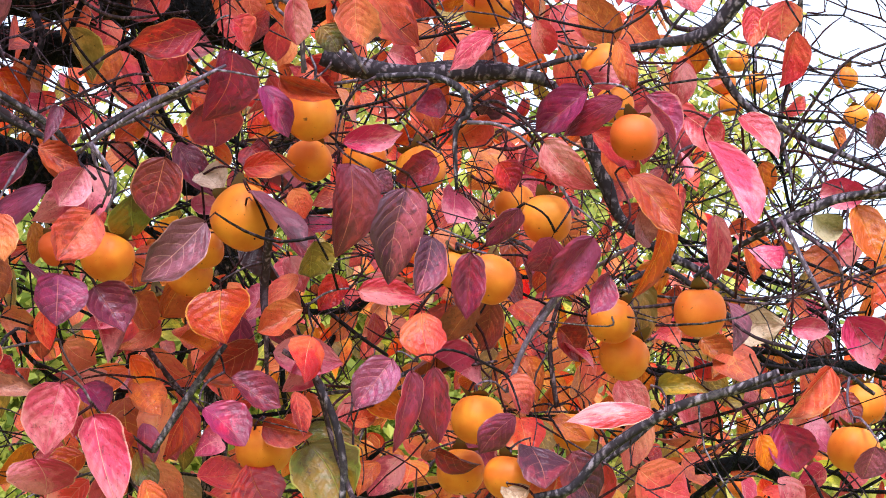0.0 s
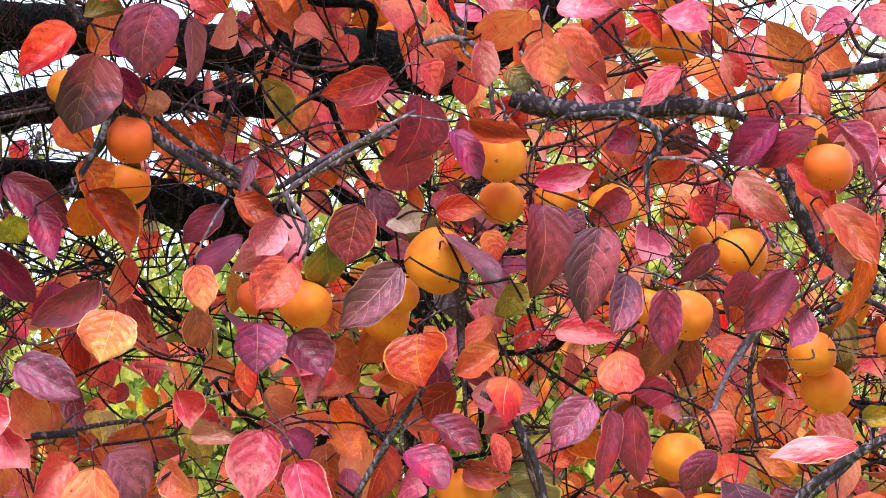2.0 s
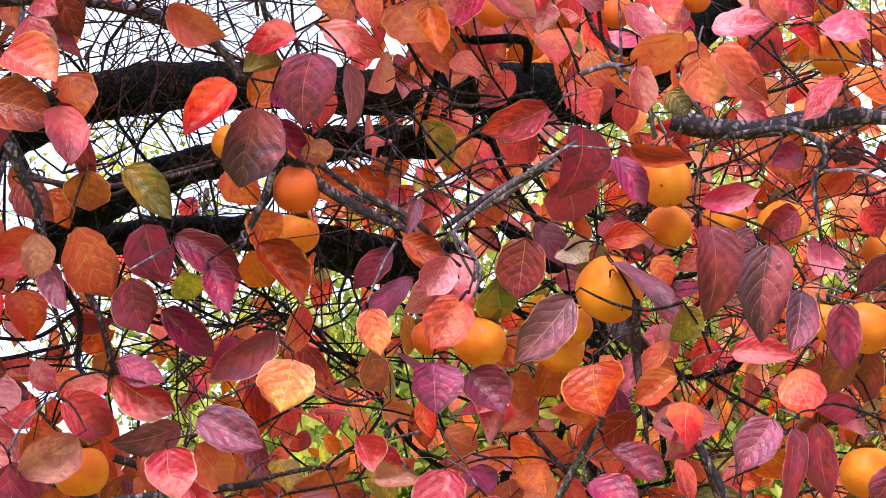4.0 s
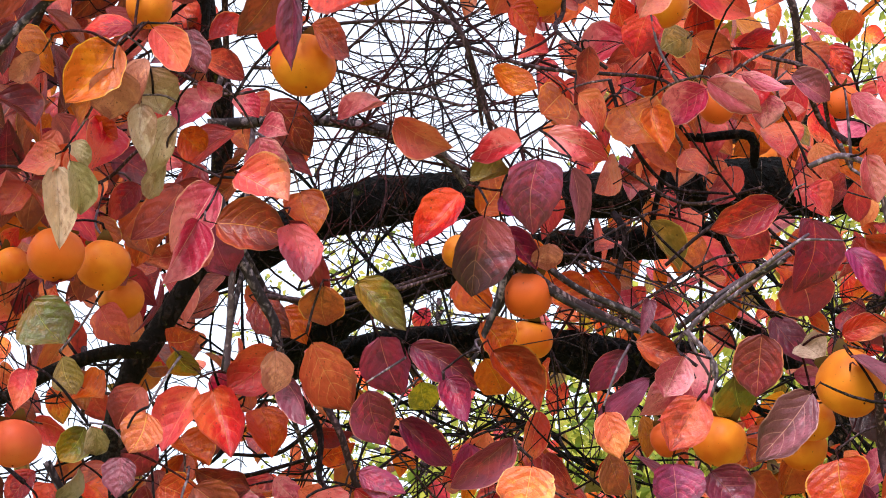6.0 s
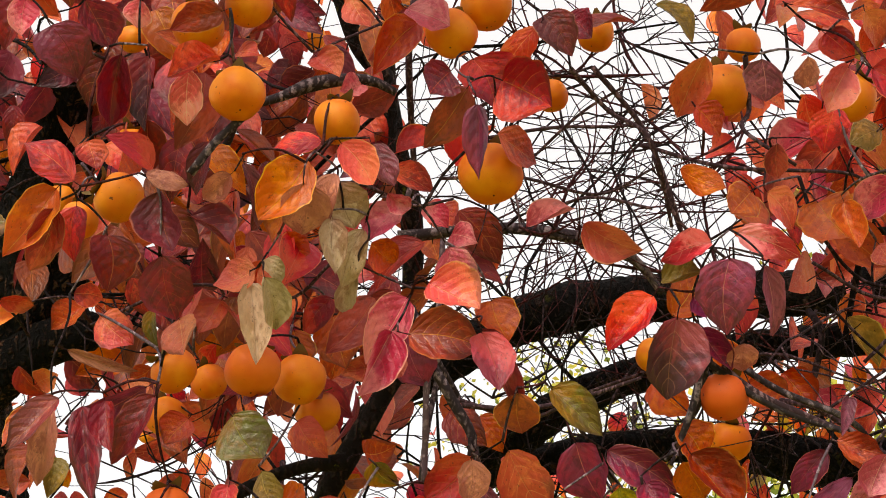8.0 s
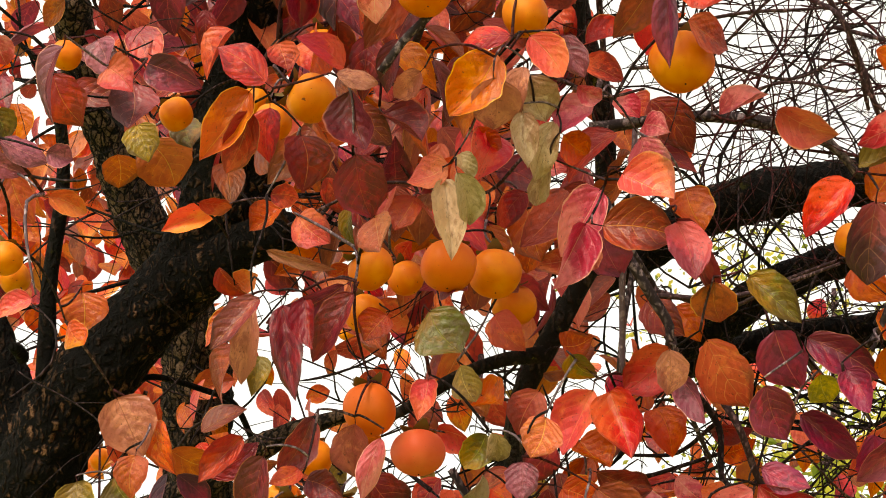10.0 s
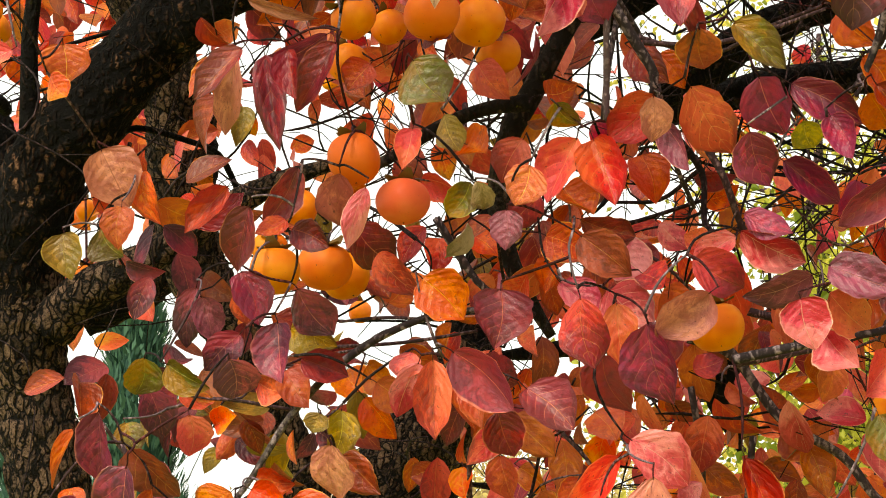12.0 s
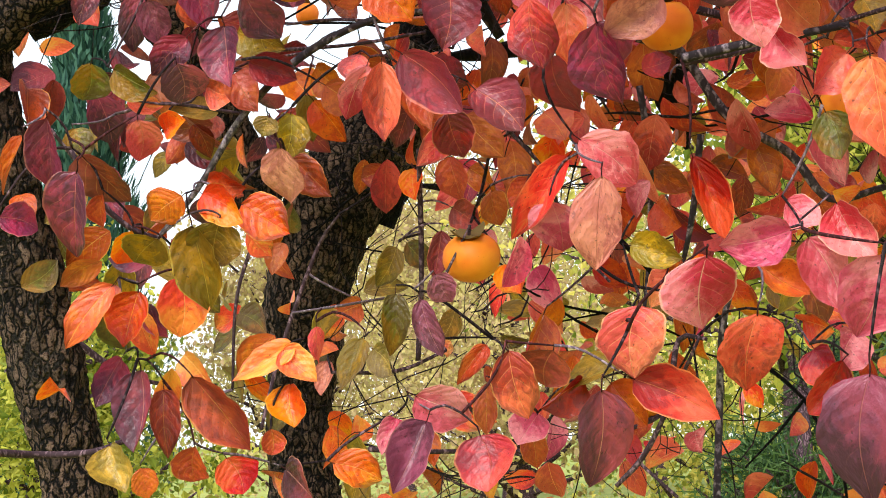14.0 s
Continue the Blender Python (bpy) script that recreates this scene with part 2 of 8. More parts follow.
def simple_material(name, a, b, scale, rough=0.8, clear=0.0, islands=False):
    k = Nodes(name)
    pos = k.add("ShaderNodeTexCoord").outputs["Object"]
    fac = k.noise(pos, scale, 5.0, 0.65)
    if islands:
        fac = k.math("ADD", k.math("MULTIPLY", fac, 0.5), k.math("MULTIPLY", k.add("ShaderNodeNewGeometry").outputs["Random Per Island"], 0.5))
    col = k.mix(k.step(fac, 0.3, 0.7), a, b)
    k.l.new(col, k.bsdf.inputs["Base Color"])
    k.bsdf.inputs["Roughness"].default_value = rough
    k.bsdf.inputs["Specular IOR Level"].default_value = 0.25
    if clear:
        tr = k.add("ShaderNodeBsdfTranslucent")
        k.l.new(col, tr.inputs["Color"])
        m = k.add("ShaderNodeMixShader")
        m.inputs[0].default_value = clear
        k.l.new(k.bsdf.outputs[0], m.inputs[1])
        k.l.new(tr.outputs[0], m.inputs[2])
        k.l.new(m.outputs[0], k.out.inputs["Surface"])
    return k.mat


SKIN = fruit_material("persimmon_skin", lin(228, 114, 12), lin(246, 154, 30), lin(232, 100, 34))
SALMON = fruit_material("salmon_persimmon_skin", lin(226, 92, 58), lin(236, 118, 76), lin(222, 88, 70))
CALYX = simple_material("dry_calyx", lin(96, 92, 44), lin(122, 84, 52), 60.0)
STEM = BARK["thin"]
GRASS = simple_material("grass_ground", lin(112, 128, 50), lin(150, 150, 74), 0.8, 0.95)
YELLOW_GREEN = simple_material("yellow_green_leaves", lin(132, 146, 56), lin(224, 208, 104), 3.0, 0.6, 0.45, True)
FRESH_GREEN = simple_material("fresh_green_leaves", lin(104, 120, 38), lin(200, 194, 82), 3.0, 0.6, 0.45, True)
PALE_TAN = simple_material("pale_autumn_leaves", lin(176, 150, 110), lin(206, 190, 120), 3.0, 0.7, 0.4, True)
CYPRESS = simple_material("blue_green_cypress", lin(34, 68, 58), lin(74, 112, 92), 5.0, 0.7, 0.15, True)
PINE = simple_material("pine_needles", lin(38, 66, 36), lin(86, 112, 56), 4.0, 0.6, 0.15, True)


# ---------------------------------------------------------------- mesh helpers
def mesh_object(name, verts, faces, mats, parent=None, uvs=None, smooth=True, index=None):
    me = bpy.data.meshes.new(name)
    me.from_pydata(verts, [], faces)
    for m in mats:
        me.materials.append(m)
    if uvs is not None:
        layer = me.uv_layers.new(name="UVMap")
        loops = np.zeros(len(me.loops), int)
        me.loops.foreach_get("vertex_index", loops)
        layer.data.foreach_set("uv", np.asarray(uvs, float)[loops].ravel())
    if index is not None:
        me.polygons.foreach_set("material_index", index)
    if smooth:
        me.polygons.foreach_set("use_smooth", [True] * len(me.polygons))
    me.update()
    ob = new(name, me)
    ob.parent = parent
    return ob


def glide(points, step):
    """A Catmull-Rom curve through points (rows of x, y, z, radius), sampled about every step metres."""
    p = np.asarray(points, float)
    if len(p) < 2:
        return p
    p = np.vstack([2 * p[0] - p[1], p, 2 * p[-1] - p[-2]])
    rows = []
    for i in range(1, len(p) - 2):
        a, b, c, d = p[i - 1], p[i], p[i + 1], p[i + 2]
        n = max(2, int(np.linalg.norm(c[:3] - b[:3]) / step))
        for s in np.arange(n) / n:
            rows.append(0.5 * (2 * b + (c - a) * s + (2 * a - 5 * b + 4 * c - d) * s * s + (3 * b - a - 3 * c + d) * s ** 3))
    rows.append(p[-2])
    rows = np.array(rows)
    rows[:, 3] = np.maximum(rows[:, 3], 0.0008)
    return rows


def tube(rows, sides, rough=0.0, grain=20.0):
    """Vertices and faces of a closed, tapered tube along rows of x, y, z, radius; rough lifts its surface unevenly."""
    n = len(rows)
    way = np.gradient(rows[:, :3], axis=0)
    way /= np.linalg.norm(way, axis=1)[:, None] + 1e-9
    side = np.cross(way[0], (0.3, 0.9, 0.2))
    verts = []
    ang = np.arange(sides) * 2 * math.pi / sides
    for i in range(n):
        side = side - way[i] * (side @ way[i])
        side /= np.linalg.norm(side) + 1e-9
        up = np.cross(way[i], side)
        ring = rows[i, :3] + rows[i, 3] * (np.cos(ang)[:, None] * side + np.sin(ang)[:, None] * up)
        if rough:
            for j in range(sides):
                v = Vector(ring[j])
                lump = noise.noise(v * 6.0) * 0.9
                cell = noise.voronoi(Vector((v.x * grain, v.y * grain, v.z * grain * 0.55)))[0]
                plate = min(1.0, (cell[1] - cell[0]) * 2.6) - 0.5
                out = ring[j] - rows[i, :3]
                ring[j] = rows[i, :3] + out * (1 + rough * lump) + out / (np.linalg.norm(out) + 1e-9) * plate * min(0.008, rows[i, 3] * 0.12)
        verts.extend(map(tuple, ring))
    faces = [(i * sides + j, i * sides + (j + 1) % sides, (i + 1) * sides + (j + 1) % sides, (i + 1) * sides + j)
             for i in range(n - 1) for j in range(sides)]
    faces.append(tuple(reversed(range(sides))))
    faces.append(tuple((n - 1) * sides + j for j in range(sides)))
    return verts, faces


# ---------------------------------------------------------------- ground
def ground():
    rng = np.random.default_rng(5)
    rings = [0.5, 2, 4, 7, 11, 16, 23, 32, 45, 65, 100, 160, 300, 700, 1500]
    verts, faces = [(0, 0, 0)], []
    m = 48
    for r in rings:
        for j in range(m):
            a = j * 2 * math.pi / m
            x, y = r * math.cos(a), r * math.sin(a)
            z = 0.25 * noise.noise(Vector((x * 0.12, y * 0.12, 0))) * min(1, r / 6) if r < 80 else 0
            z += 0.022 * max(0.0, min(y, 90.0) - 14.0)
            verts.append((x, y, z))
    for j in range(m):
        faces.append((0, 1 + j, 1 + (j + 1) % m))
    for i in range(len(rings) - 1):
        for j in range(m):
            a, b = 1 + i * m + j, 1 + i * m + (j + 1) % m
            faces.append((a, a + m, b + m, b))
    tagged(mesh_object("ground", verts, faces, [GRASS]), "sunlit rough grass sloping gently up behind the trees", "lawn", kind="structure")
    # blades and tufts where the lawn can be seen under the branches
    gv, gf = [], []
    for _ in range(9000):
        y = rng.uniform(9, 34)
        x = rng.uniform(-0.42, 0.2) * y
        z = 0.022 * max(0.0, y - 14) + 0.25 * noise.noise(Vector((x * 0.12, y * 0.12, 0)))
        h, w, a = rng.uniform(0.06, 0.2), rng.uniform(0.01, 0.03), rng.uniform(0, 6.3)
        i = len(gv)
        gv += [(x - w * math.cos(a), y - w * math.sin(a), z - 0.02), (x + w * math.cos(a), y + w * math.sin(a), z - 0.02),
               (x + rng.uniform(-0.06, 0.06), y + rng.uniform(-0.06, 0.06), z + h)]
        gf.append((i, i + 1, i + 2))
    tagged(mesh_object("grass", gv, gf, [FRESH_GREEN], smooth=False), "tufts of green and yellowing grass", "grass", kind="stuff")


ground()


# ---------------------------------------------------------------- background trees
def leaf_cloud(rng, centres, count, size, spread):
    """Many small folded leaves scattered about the given centres."""
    verts, faces = [], []
    for _ in range(count):
        c = centres[rng.integers(len(centres))]
        p = np.asarray(c[:3]) + rng.normal(0, 1, 3) * spread * c[3]
        a = rng.normal(0, 1, 3)
        a[2] -= 0.6
        a /= np.linalg.norm(a)
        b = np.cross(a, rng.normal(0, 1, 3))
        b /= np.linalg.norm(b) + 1e-9
        s = size * rng.uniform(0.6, 1.3)
        f = np.cross(a, b) * s * 0.12
        i = len(verts)
        verts += [tuple(p), tuple(p + a * s * 0.45 + b * s * 0.32 + f), tuple(p + a * s), tuple(p + a * s * 0.45 - b * s * 0.32 + f)]
        faces += [(i, i + 1, i + 2), (i, i + 2, i + 3)]
    return verts, faces


def broad_tree(x, y, h, r, mat, seed, count, label, size=0.07, low=0.25, name="broadleaf_tree", category="tree"):
    rng = np.random.default_rng(seed)
    base = 0.022 * max(0.0, y - 14.0)
    tree = tagged(new(name), label, category)
    tree.location = (x, y, base)
    v, f = tube(glide([(0, 0, -0.2, 0.13), (0.1, 0, h * 0.3, 0.1), (0, 0.1, h * 0.6, 0.06), (0.1, 0, h * 0.9, 0.02)], 0.3), 10)
    mesh_object("trunk", v, f, [BARK["thin"]], tree)
    ends = []
    for i in range(26):
        a, z0 = rng.uniform(0, 6.28), h * rng.uniform(low, 0.85)
        reach = r * rng.uniform(0.5, 1.0) * (1 - 0.45 * z0 / h)
        tip = (reach * math.cos(a), reach * math.sin(a), min(h, z0 + reach * rng.uniform(0.2, 0.8)))
        mid = (tip[0] * 0.5, tip[1] * 0.5, z0 + (tip[2] - z0) * 0.3)
        v, f = tube(glide([(0, 0, z0 - 0.1, 0.035), (*mid, 0.022), (*tip, 0.006)], 0.25), 5)
        mesh_object("limb", v, f, [BARK["thin"]], tree)
        for s in (0.45, 0.7, 1.0, 1.1):
            ends.append((tip[0] * s + rng.normal(0, 0.15), tip[1] * s + rng.normal(0, 0.15), z0 + (tip[2] - z0) * s, rng.uniform(0.6, 1.2)))
    v, f = leaf_cloud(rng, ends, count, size, r * 0.17)
    tagged(mesh_object("crown", v, f, [mat], tree, smooth=False), kind="stuff")
    return tree


def cypress(x, y, h, r, seed):
    rng = np.random.default_rng(seed)
    base = 0.022 * max(0.0, y - 14.0)
    tree = tagged(new("cypress_tree"), "tall narrow blue-green conifer standing on the lawn", "conifer")
    tree.location = (x, y, base)
    v, f = tube(np.array([(0, 0, -0.2, 0.14), (0, 0, h * 0.5, 0.09), (0, 0, h * 0.97, 0.02)]), 8)
    mesh_object("trunk", v, f, [BARK["thin"]], tree)
    verts, faces = [], []
    for _ in range(16000):
        t = rng.uniform(0, 1) ** 0.8
        z = h * (0.06 + 0.94 * t)
        lump = 0.82 + 0.3 * math.sin(z * 5 + rng.integers(3))
        rr = r * (1 - t ** 1.7) ** 0.8 * lump * math.sqrt(rng.uniform(0.45, 1.0)) + 0.04
        a = rng.uniform(0, 6.28)
        p = np.array((rr * math.cos(a), rr * math.sin(a), z))
        d = np.array((math.cos(a) * 0.35, math.sin(a) * 0.35, 0.9)) + rng.normal(0, 0.2, 3)
        s, w = rng.uniform(0.1, 0.24), rng.uniform(0.012, 0.03)
        sd = np.array((-math.sin(a), math.cos(a), 0)) * w
        i = len(verts)
        verts += [tuple(p - sd * 0.4), tuple(p + d * s * 0.5 - sd), tuple(p + d * s), tuple(p + d * s * 0.5 + sd)]
        faces += [(i, i + 1, i + 2), (i, i + 2, i + 3)]
    tagged(mesh_object("crown", verts, faces, [CYPRESS], tree, smooth=False), kind="stuff")


def pine(x, y, h, r, seed):
    rng = np.random.default_rng(seed)
    base = 0.022 * max(0.0, y - 14.0)
    tree = tagged(new("pine_tree"), "young dark green pine with drooping needle tufts", "conifer")
    tree.location = (x, y, base)
    v, f = tube(np.array([(0, 0, -0.2, 0.1), (0, 0, h * 0.5, 0.06), (0, 0, h, 0.012)]), 8)
    mesh_object("trunk", v, f, [BARK["thin"]], tree)
    verts, faces = [], []
    for i in range(46):
        z0, a = h * rng.uniform(0.08, 0.98), rng.uniform(0, 6.28)
        reach = r * (1 - z0 / h) ** 0.8 + 0.12
        tip = np.array((reach * math.cos(a), reach * math.sin(a), z0 + reach * 0.15))
        v, f = tube(glide([(0, 0, z0, 0.02), (*(tip * 0.6 + (0, 0, z0 * 0.4 - 0.05)), 0.012), (*tip, 0.005)], 0.2), 5)
        mesh_object("limb", v, f, [BARK["thin"]], tree)
        for _ in range(170):
            s = rng.uniform(0.25, 1.05)
            p = np.array((tip[0] * s, tip[1] * s, z0 + (tip[2] - z0) * s)) + rng.normal(0, 0.05, 3)
            d = rng.normal(0, 1, 3) + (math.cos(a) * 0.6, math.sin(a) * 0.6, 0.3)
            d *= rng.uniform(0.08, 0.15) / np.linalg.norm(d)
            w = np.cross(d, rng.normal(0, 1, 3))
            w *= 0.005 / (np.linalg.norm(w) + 1e-9)
            k = len(verts)
            verts += [tuple(p - w), tuple(p + w), tuple(p + d)]
            faces.append((k, k + 1, k + 2))
    tagged(mesh_object("crown", verts, faces, [PINE], tree, smooth=False), kind="stuff")


cypress(-7.1, 23.0, 7.1, 1.1, 3)
cypress(-8.7, 24.0, 6.4, 1.0, 4)
broad_tree(-4.7, 15.0, 2.9, 1.3, FRESH_GREEN, 21, 9000, "small yellow-green tree on the lawn")
broad_tree(-6.4, 17.5, 2.9, 1.6, FRESH_GREEN, 22, 8000, "small yellow-green tree on the lawn")
broad_tree(-3.2, 30.0, 5.6, 2.6, PALE_TAN, 23, 9000, "thin tree with pale tan autumn leaves", 0.09)
broad_tree(1.0, 26.0, 5.5, 2.6, PALE_TAN, 24, 9000, "thin tree with pale tan autumn leaves", 0.09)
broad_tree(1.6, 12.0, 5.2, 1.9, FRESH_GREEN, 25, 20000, "yellow-green broadleaf tree behind the persimmons", 0.085)
broad_tree(3.6, 12.0, 5.6, 2.2, FRESH_GREEN, 26, 22000, "yellow-green broadleaf tree behind the persimmons", 0.085)
broad_tree(4.4, 14.0, 9.3, 2.6, YELLOW_GREEN, 27, 20000, "tall yellow-green broadleaf tree with thin crown", 0.08, 0.35)
broad_tree(0.6, 15.0, 7.6, 2.2, YELLOW_GREEN, 29, 8000, "tall yellow-green broadleaf tree with thin crown")
broad_tree(7.2, 13.0, 4.8, 1.8, YELLOW_GREEN, 28, 7000, "yellow-green broadleaf tree behind the persimmons", 0.085)
pine(0.42, 8.6, 1.9, 0.85, 31)
pine(1.05, 9.2, 2.0, 0.9, 38)
pine(1.6, 15.0, 3.0, 1.4, 32)
broad_tree(6.2, 16.0, 6.2, 2.6, FRESH_GREEN, 33, 20000, "yellow-green broadleaf tree behind the persimmons", 0.10)
broad_tree(2.4, 17.0, 6.0, 2.6, FRESH_GREEN, 34, 20000, "yellow-green broadleaf tree behind the persimmons", 0.10)
broad_tree(9.4, 18.0, 5.2, 2.4, YELLOW_GREEN, 35, 12000, "yellow-green broadleaf tree behind the persimmons", 0.10)
broad_tree(-5.2, 36.0, 6.0, 3.2, PALE_TAN, 36, 12000, "thin tree with pale tan autumn leaves", 0.12)
broad_tree(-0.8, 38.0, 6.0, 3.2, PALE_TAN, 37, 12000, "thin tree with pale tan autumn leaves", 0.12)
broad_tree(-1.8, 20.0, 2.6, 1.6, PALE_TAN, 39, 6000, "low pale tan shrub at the edge of the lawn", 0.08, 0.1, "shrub", "shrub")
broad_tree(0.2, 22.0, 2.5, 1.7, YELLOW_GREEN, 40, 8000, "low yellow-green shrub at the edge of the lawn", 0.08, 0.1, "shrub", "shrub")
broad_tree(-4.6, 24.0, 2.8, 1.8, PALE_TAN, 41, 6000, "low pale tan shrub at the edge of the lawn", 0.08, 0.1, "shrub", "shrub")
broad_tree(2.6, 21.0, 2.6, 1.7, FRESH_GREEN, 42, 8000, "low green shrub at the edge of the lawn", 0.08, 0.1, "shrub", "shrub")
broad_tree(-2.6, 27.0, 4.2, 2.4, PALE_TAN, 43, 9000, "thin tree with pale tan autumn leaves", 0.09)
broad_tree(-5.7, 27.0, 4.6, 1.9, PALE_TAN, 46, 8000, "thin tree with pale tan autumn leaves", 0.09)
broad_tree(8.0, 13.2, 4.6, 2.0, YELLOW_GREEN, 44, 9000, "yellow-green broadleaf tree behind the persimmons", 0.085)
broad_tree(7.3, 14.4, 8.2, 1.9, YELLOW_GREEN, 45, 9000, "tall yellow-green broadleaf tree with thin crown", 0.085, 0.5)


# ---------------------------------------------------------------- the persimmon trees
TREES = {
    "L": tagged(new("persimmon_tree"), "old persimmon tree with dark plated bark and a forked trunk", "tree", "persimmon trees"),
    "C": tagged(new("persimmon_tree"), "leaning persimmon tree with long black limbs, red autumn leaves", "tree", "persimmon trees"),
    "R": tagged(new("persimmon_tree"), "slender persimmon tree with grey branches and pink-red leaves", "tree", "persimmon trees"),
}
NODES = {"L": [], "C": [], "R": []}


def limb(tree, kind, *points):
    """A trunk, limb or branch along points of x, y, z, radius."""
    thick = max(p[3] for p in points)
    rows = glide(points, 0.012 if thick > 0.03 else 0.015)
    n = len(rows)
    rng = np.random.default_rng(int(abs(points[0][0]) * 9973 + abs(points[-1][2]) * 7919) % 100003)
    # a living branch is never quite straight or even
    ph = rng.uniform(0, 50)
    for i in range(n):
        v = Vector((ph, i * 0.08, 0))
        sway = 0.14 if thick > 0.03 else 0.55
        rows[i, 0] += noise.noise(v) * rows[i, 3] * sway
        rows[i, 2] += noise.noise(v + Vector((7, 0, 3))) * rows[i, 3] * sway
        rows[i, 3] *= 1 + (0.10 if thick > 0.03 else 0.12) * noise.noise(Vector((ph + 20, i * 0.2, 1)))
    sides = 56 if thick > 0.06 else 36 if thick > 0.035 else 14 if thick > 0.012 else 8
    verts, faces = tube(rows, sides, 0.10 if thick > 0.03 else 0.0, 55.0)
    name = "trunk" if thick > 0.09 else "limb" if thick > 0.03 else "branch"
    mesh_object(name, verts, faces, [BARK[kind]], TREES[tree])
    NODES[tree].extend(rows[::3, :3])


limb("R", "bark", (1.079, 4.242, -0.150, 0.0439), (1.078, 4.234, 0.937, 0.0336), (1.074, 4.234, 2.082, 0.0292), (1.063, 4.216, 2.223, 0.0280), (1.037, 4.162, 2.530, 0.0256), (1.035, 4.110, 2.730, 0.0219), (1.057, 4.061, 2.872, 0.0183), (1.133, 3.999, 2.993, 0.0171), (1.212, 3.944, 3.078, 0.0183))
limb("R", "dark", (1.059, 4.204, 2.757, 0.0187), (0.950, 4.188, 2.893, 0.0187), (0.813, 4.177, 3.012, 0.0212))
limb("R", "grey", (0.889, 2.947, 2.739, 0.0155), (0.991, 2.920, 2.725, 0.0137), (1.118, 2.869, 2.737, 0.0119), (1.204, 2.840, 2.722, 0.0090), (1.255, 2.830, 2.692, 0.0075), (1.317, 2.842, 2.588, 0.0119), (1.357, 2.849, 2.515, 0.0090), (1.416, 2.836, 2.467, 0.0075), (1.485, 2.812, 2.431, 0.0060), (1.550, 2.791, 2.384, 0.0037))
limb("R", "grey", (1.348, 2.395, 2.752, 0.0125), (1.331, 2.424, 2.712, 0.0116), (1.302, 2.456, 2.677, 0.0108), (1.236, 2.496, 2.664, 0.0061), (1.128, 2.555, 2.645, 0.0044), (1.057, 2.598, 2.616, 0.0037), (1.012, 2.628, 2.584, 0.0034), (0.997, 2.652, 2.536, 0.0034), (1.010, 2.674, 2.462, 0.0027))
limb("R", "grey", (1.346, 2.539, 2.712, 0.0077), (1.418, 2.549, 2.621, 0.0063), (1.500, 2.508, 2.563, 0.0053), (1.555, 2.470, 2.530, 0.0046), (1.652, 2.438, 2.483, 0.0039))
limb("R", "grey", (1.487, 2.490, 2.846, 0.0036), (1.522, 2.563, 2.718, 0.0040), (1.530, 2.632, 2.637, 0.0040), (1.546, 2.616, 2.514, 0.0033))
limb("R", "thin", (1.408, 2.591, 2.753, 0.0044), (1.351, 2.646, 2.770, 0.0040), (1.315, 2.638, 2.819, 0.0029))
limb("R", "thin", (0.854, 2.674, 2.616, 0.0027), (0.814, 2.634, 2.668, 0.0024), (0.791, 2.646, 2.720, 0.0020))
limb("R", "pale", (0.810, 2.660, 2.589, 0.0027), (0.918, 2.562, 2.593, 0.0030), (0.995, 2.562, 2.588, 0.0030), (1.060, 2.485, 2.608, 0.0023))
limb("R", "grey", (1.476, 2.126, 2.387, 0.0053), (1.434, 2.140, 2.379, 0.0050), (1.356, 2.242, 2.365, 0.0047), (1.324, 2.238, 2.344, 0.0044), (1.285, 2.314, 2.321, 0.0037), (1.232, 2.353, 2.278, 0.0028))
limb("R", "thin", (1.324, 2.270, 2.346, 0.0028), (1.362, 2.200, 2.277, 0.0025), (1.393, 2.256, 2.226, 0.0019))
limb("R", "grey", (1.127, 2.641, 1.949, 0.0049), (1.166, 2.617, 2.018, 0.0046), (1.218, 2.533, 2.076, 0.0046), (1.285, 2.520, 2.130, 0.0046), (1.379, 2.447, 2.162, 0.0043), (1.464, 2.396, 2.188, 0.0040), (1.544, 2.409, 2.163, 0.0030))
limb("R", "pale", (1.050, 2.559, 2.140, 0.0029), (1.086, 2.542, 2.241, 0.0032), (1.136, 2.529, 2.303, 0.0032), (1.188, 2.449, 2.342, 0.0026))
limb("R", "thin", (1.142, 2.597, 2.137, 0.0036), (1.126, 2.588, 2.230, 0.0033), (1.132, 2.569, 2.285, 0.0026))
limb("R", "grey", (0.602, 2.758, 2.039, 0.0036), (0.650, 2.770, 2.123, 0.0040), (0.694, 2.779, 2.208, 0.0033))
limb("R", "thin", (0.848, 2.589, 1.971, 0.0038), (0.832, 2.650, 2.062, 0.0038), (0.799, 2.624, 2.128, 0.0032), (0.765, 2.602, 2.168, 0.0022))
limb("R", "pale", (0.434, 2.585, 2.401, 0.0028), (0.493, 2.522, 2.445, 0.0034), (0.553, 2.440, 2.475, 0.0031), (0.597, 2.454, 2.509, 0.0021))
limb("R", "pale", (0.445, 2.539, 2.406, 0.0021), (0.472, 2.526, 2.362, 0.0021), (0.470, 2.563, 2.327, 0.0015))
limb("R", "pale", (0.711, 2.468, 2.527, 0.0022), (0.695, 2.471, 2.586, 0.0022), (0.670, 2.488, 2.616, 0.0025), (0.643, 2.428, 2.625, 0.0028))
limb("R", "thin", (0.330, 2.722, 2.511, 0.0046), (0.379, 2.703, 2.490, 0.0046), (0.424, 2.723, 2.464, 0.0040), (0.483, 2.693, 2.405, 0.0026))
limb("R", "red", (1.226, 2.209, 2.462, 0.0018), (1.247, 2.241, 2.378, 0.0021), (1.270, 2.306, 2.243, 0.0018))
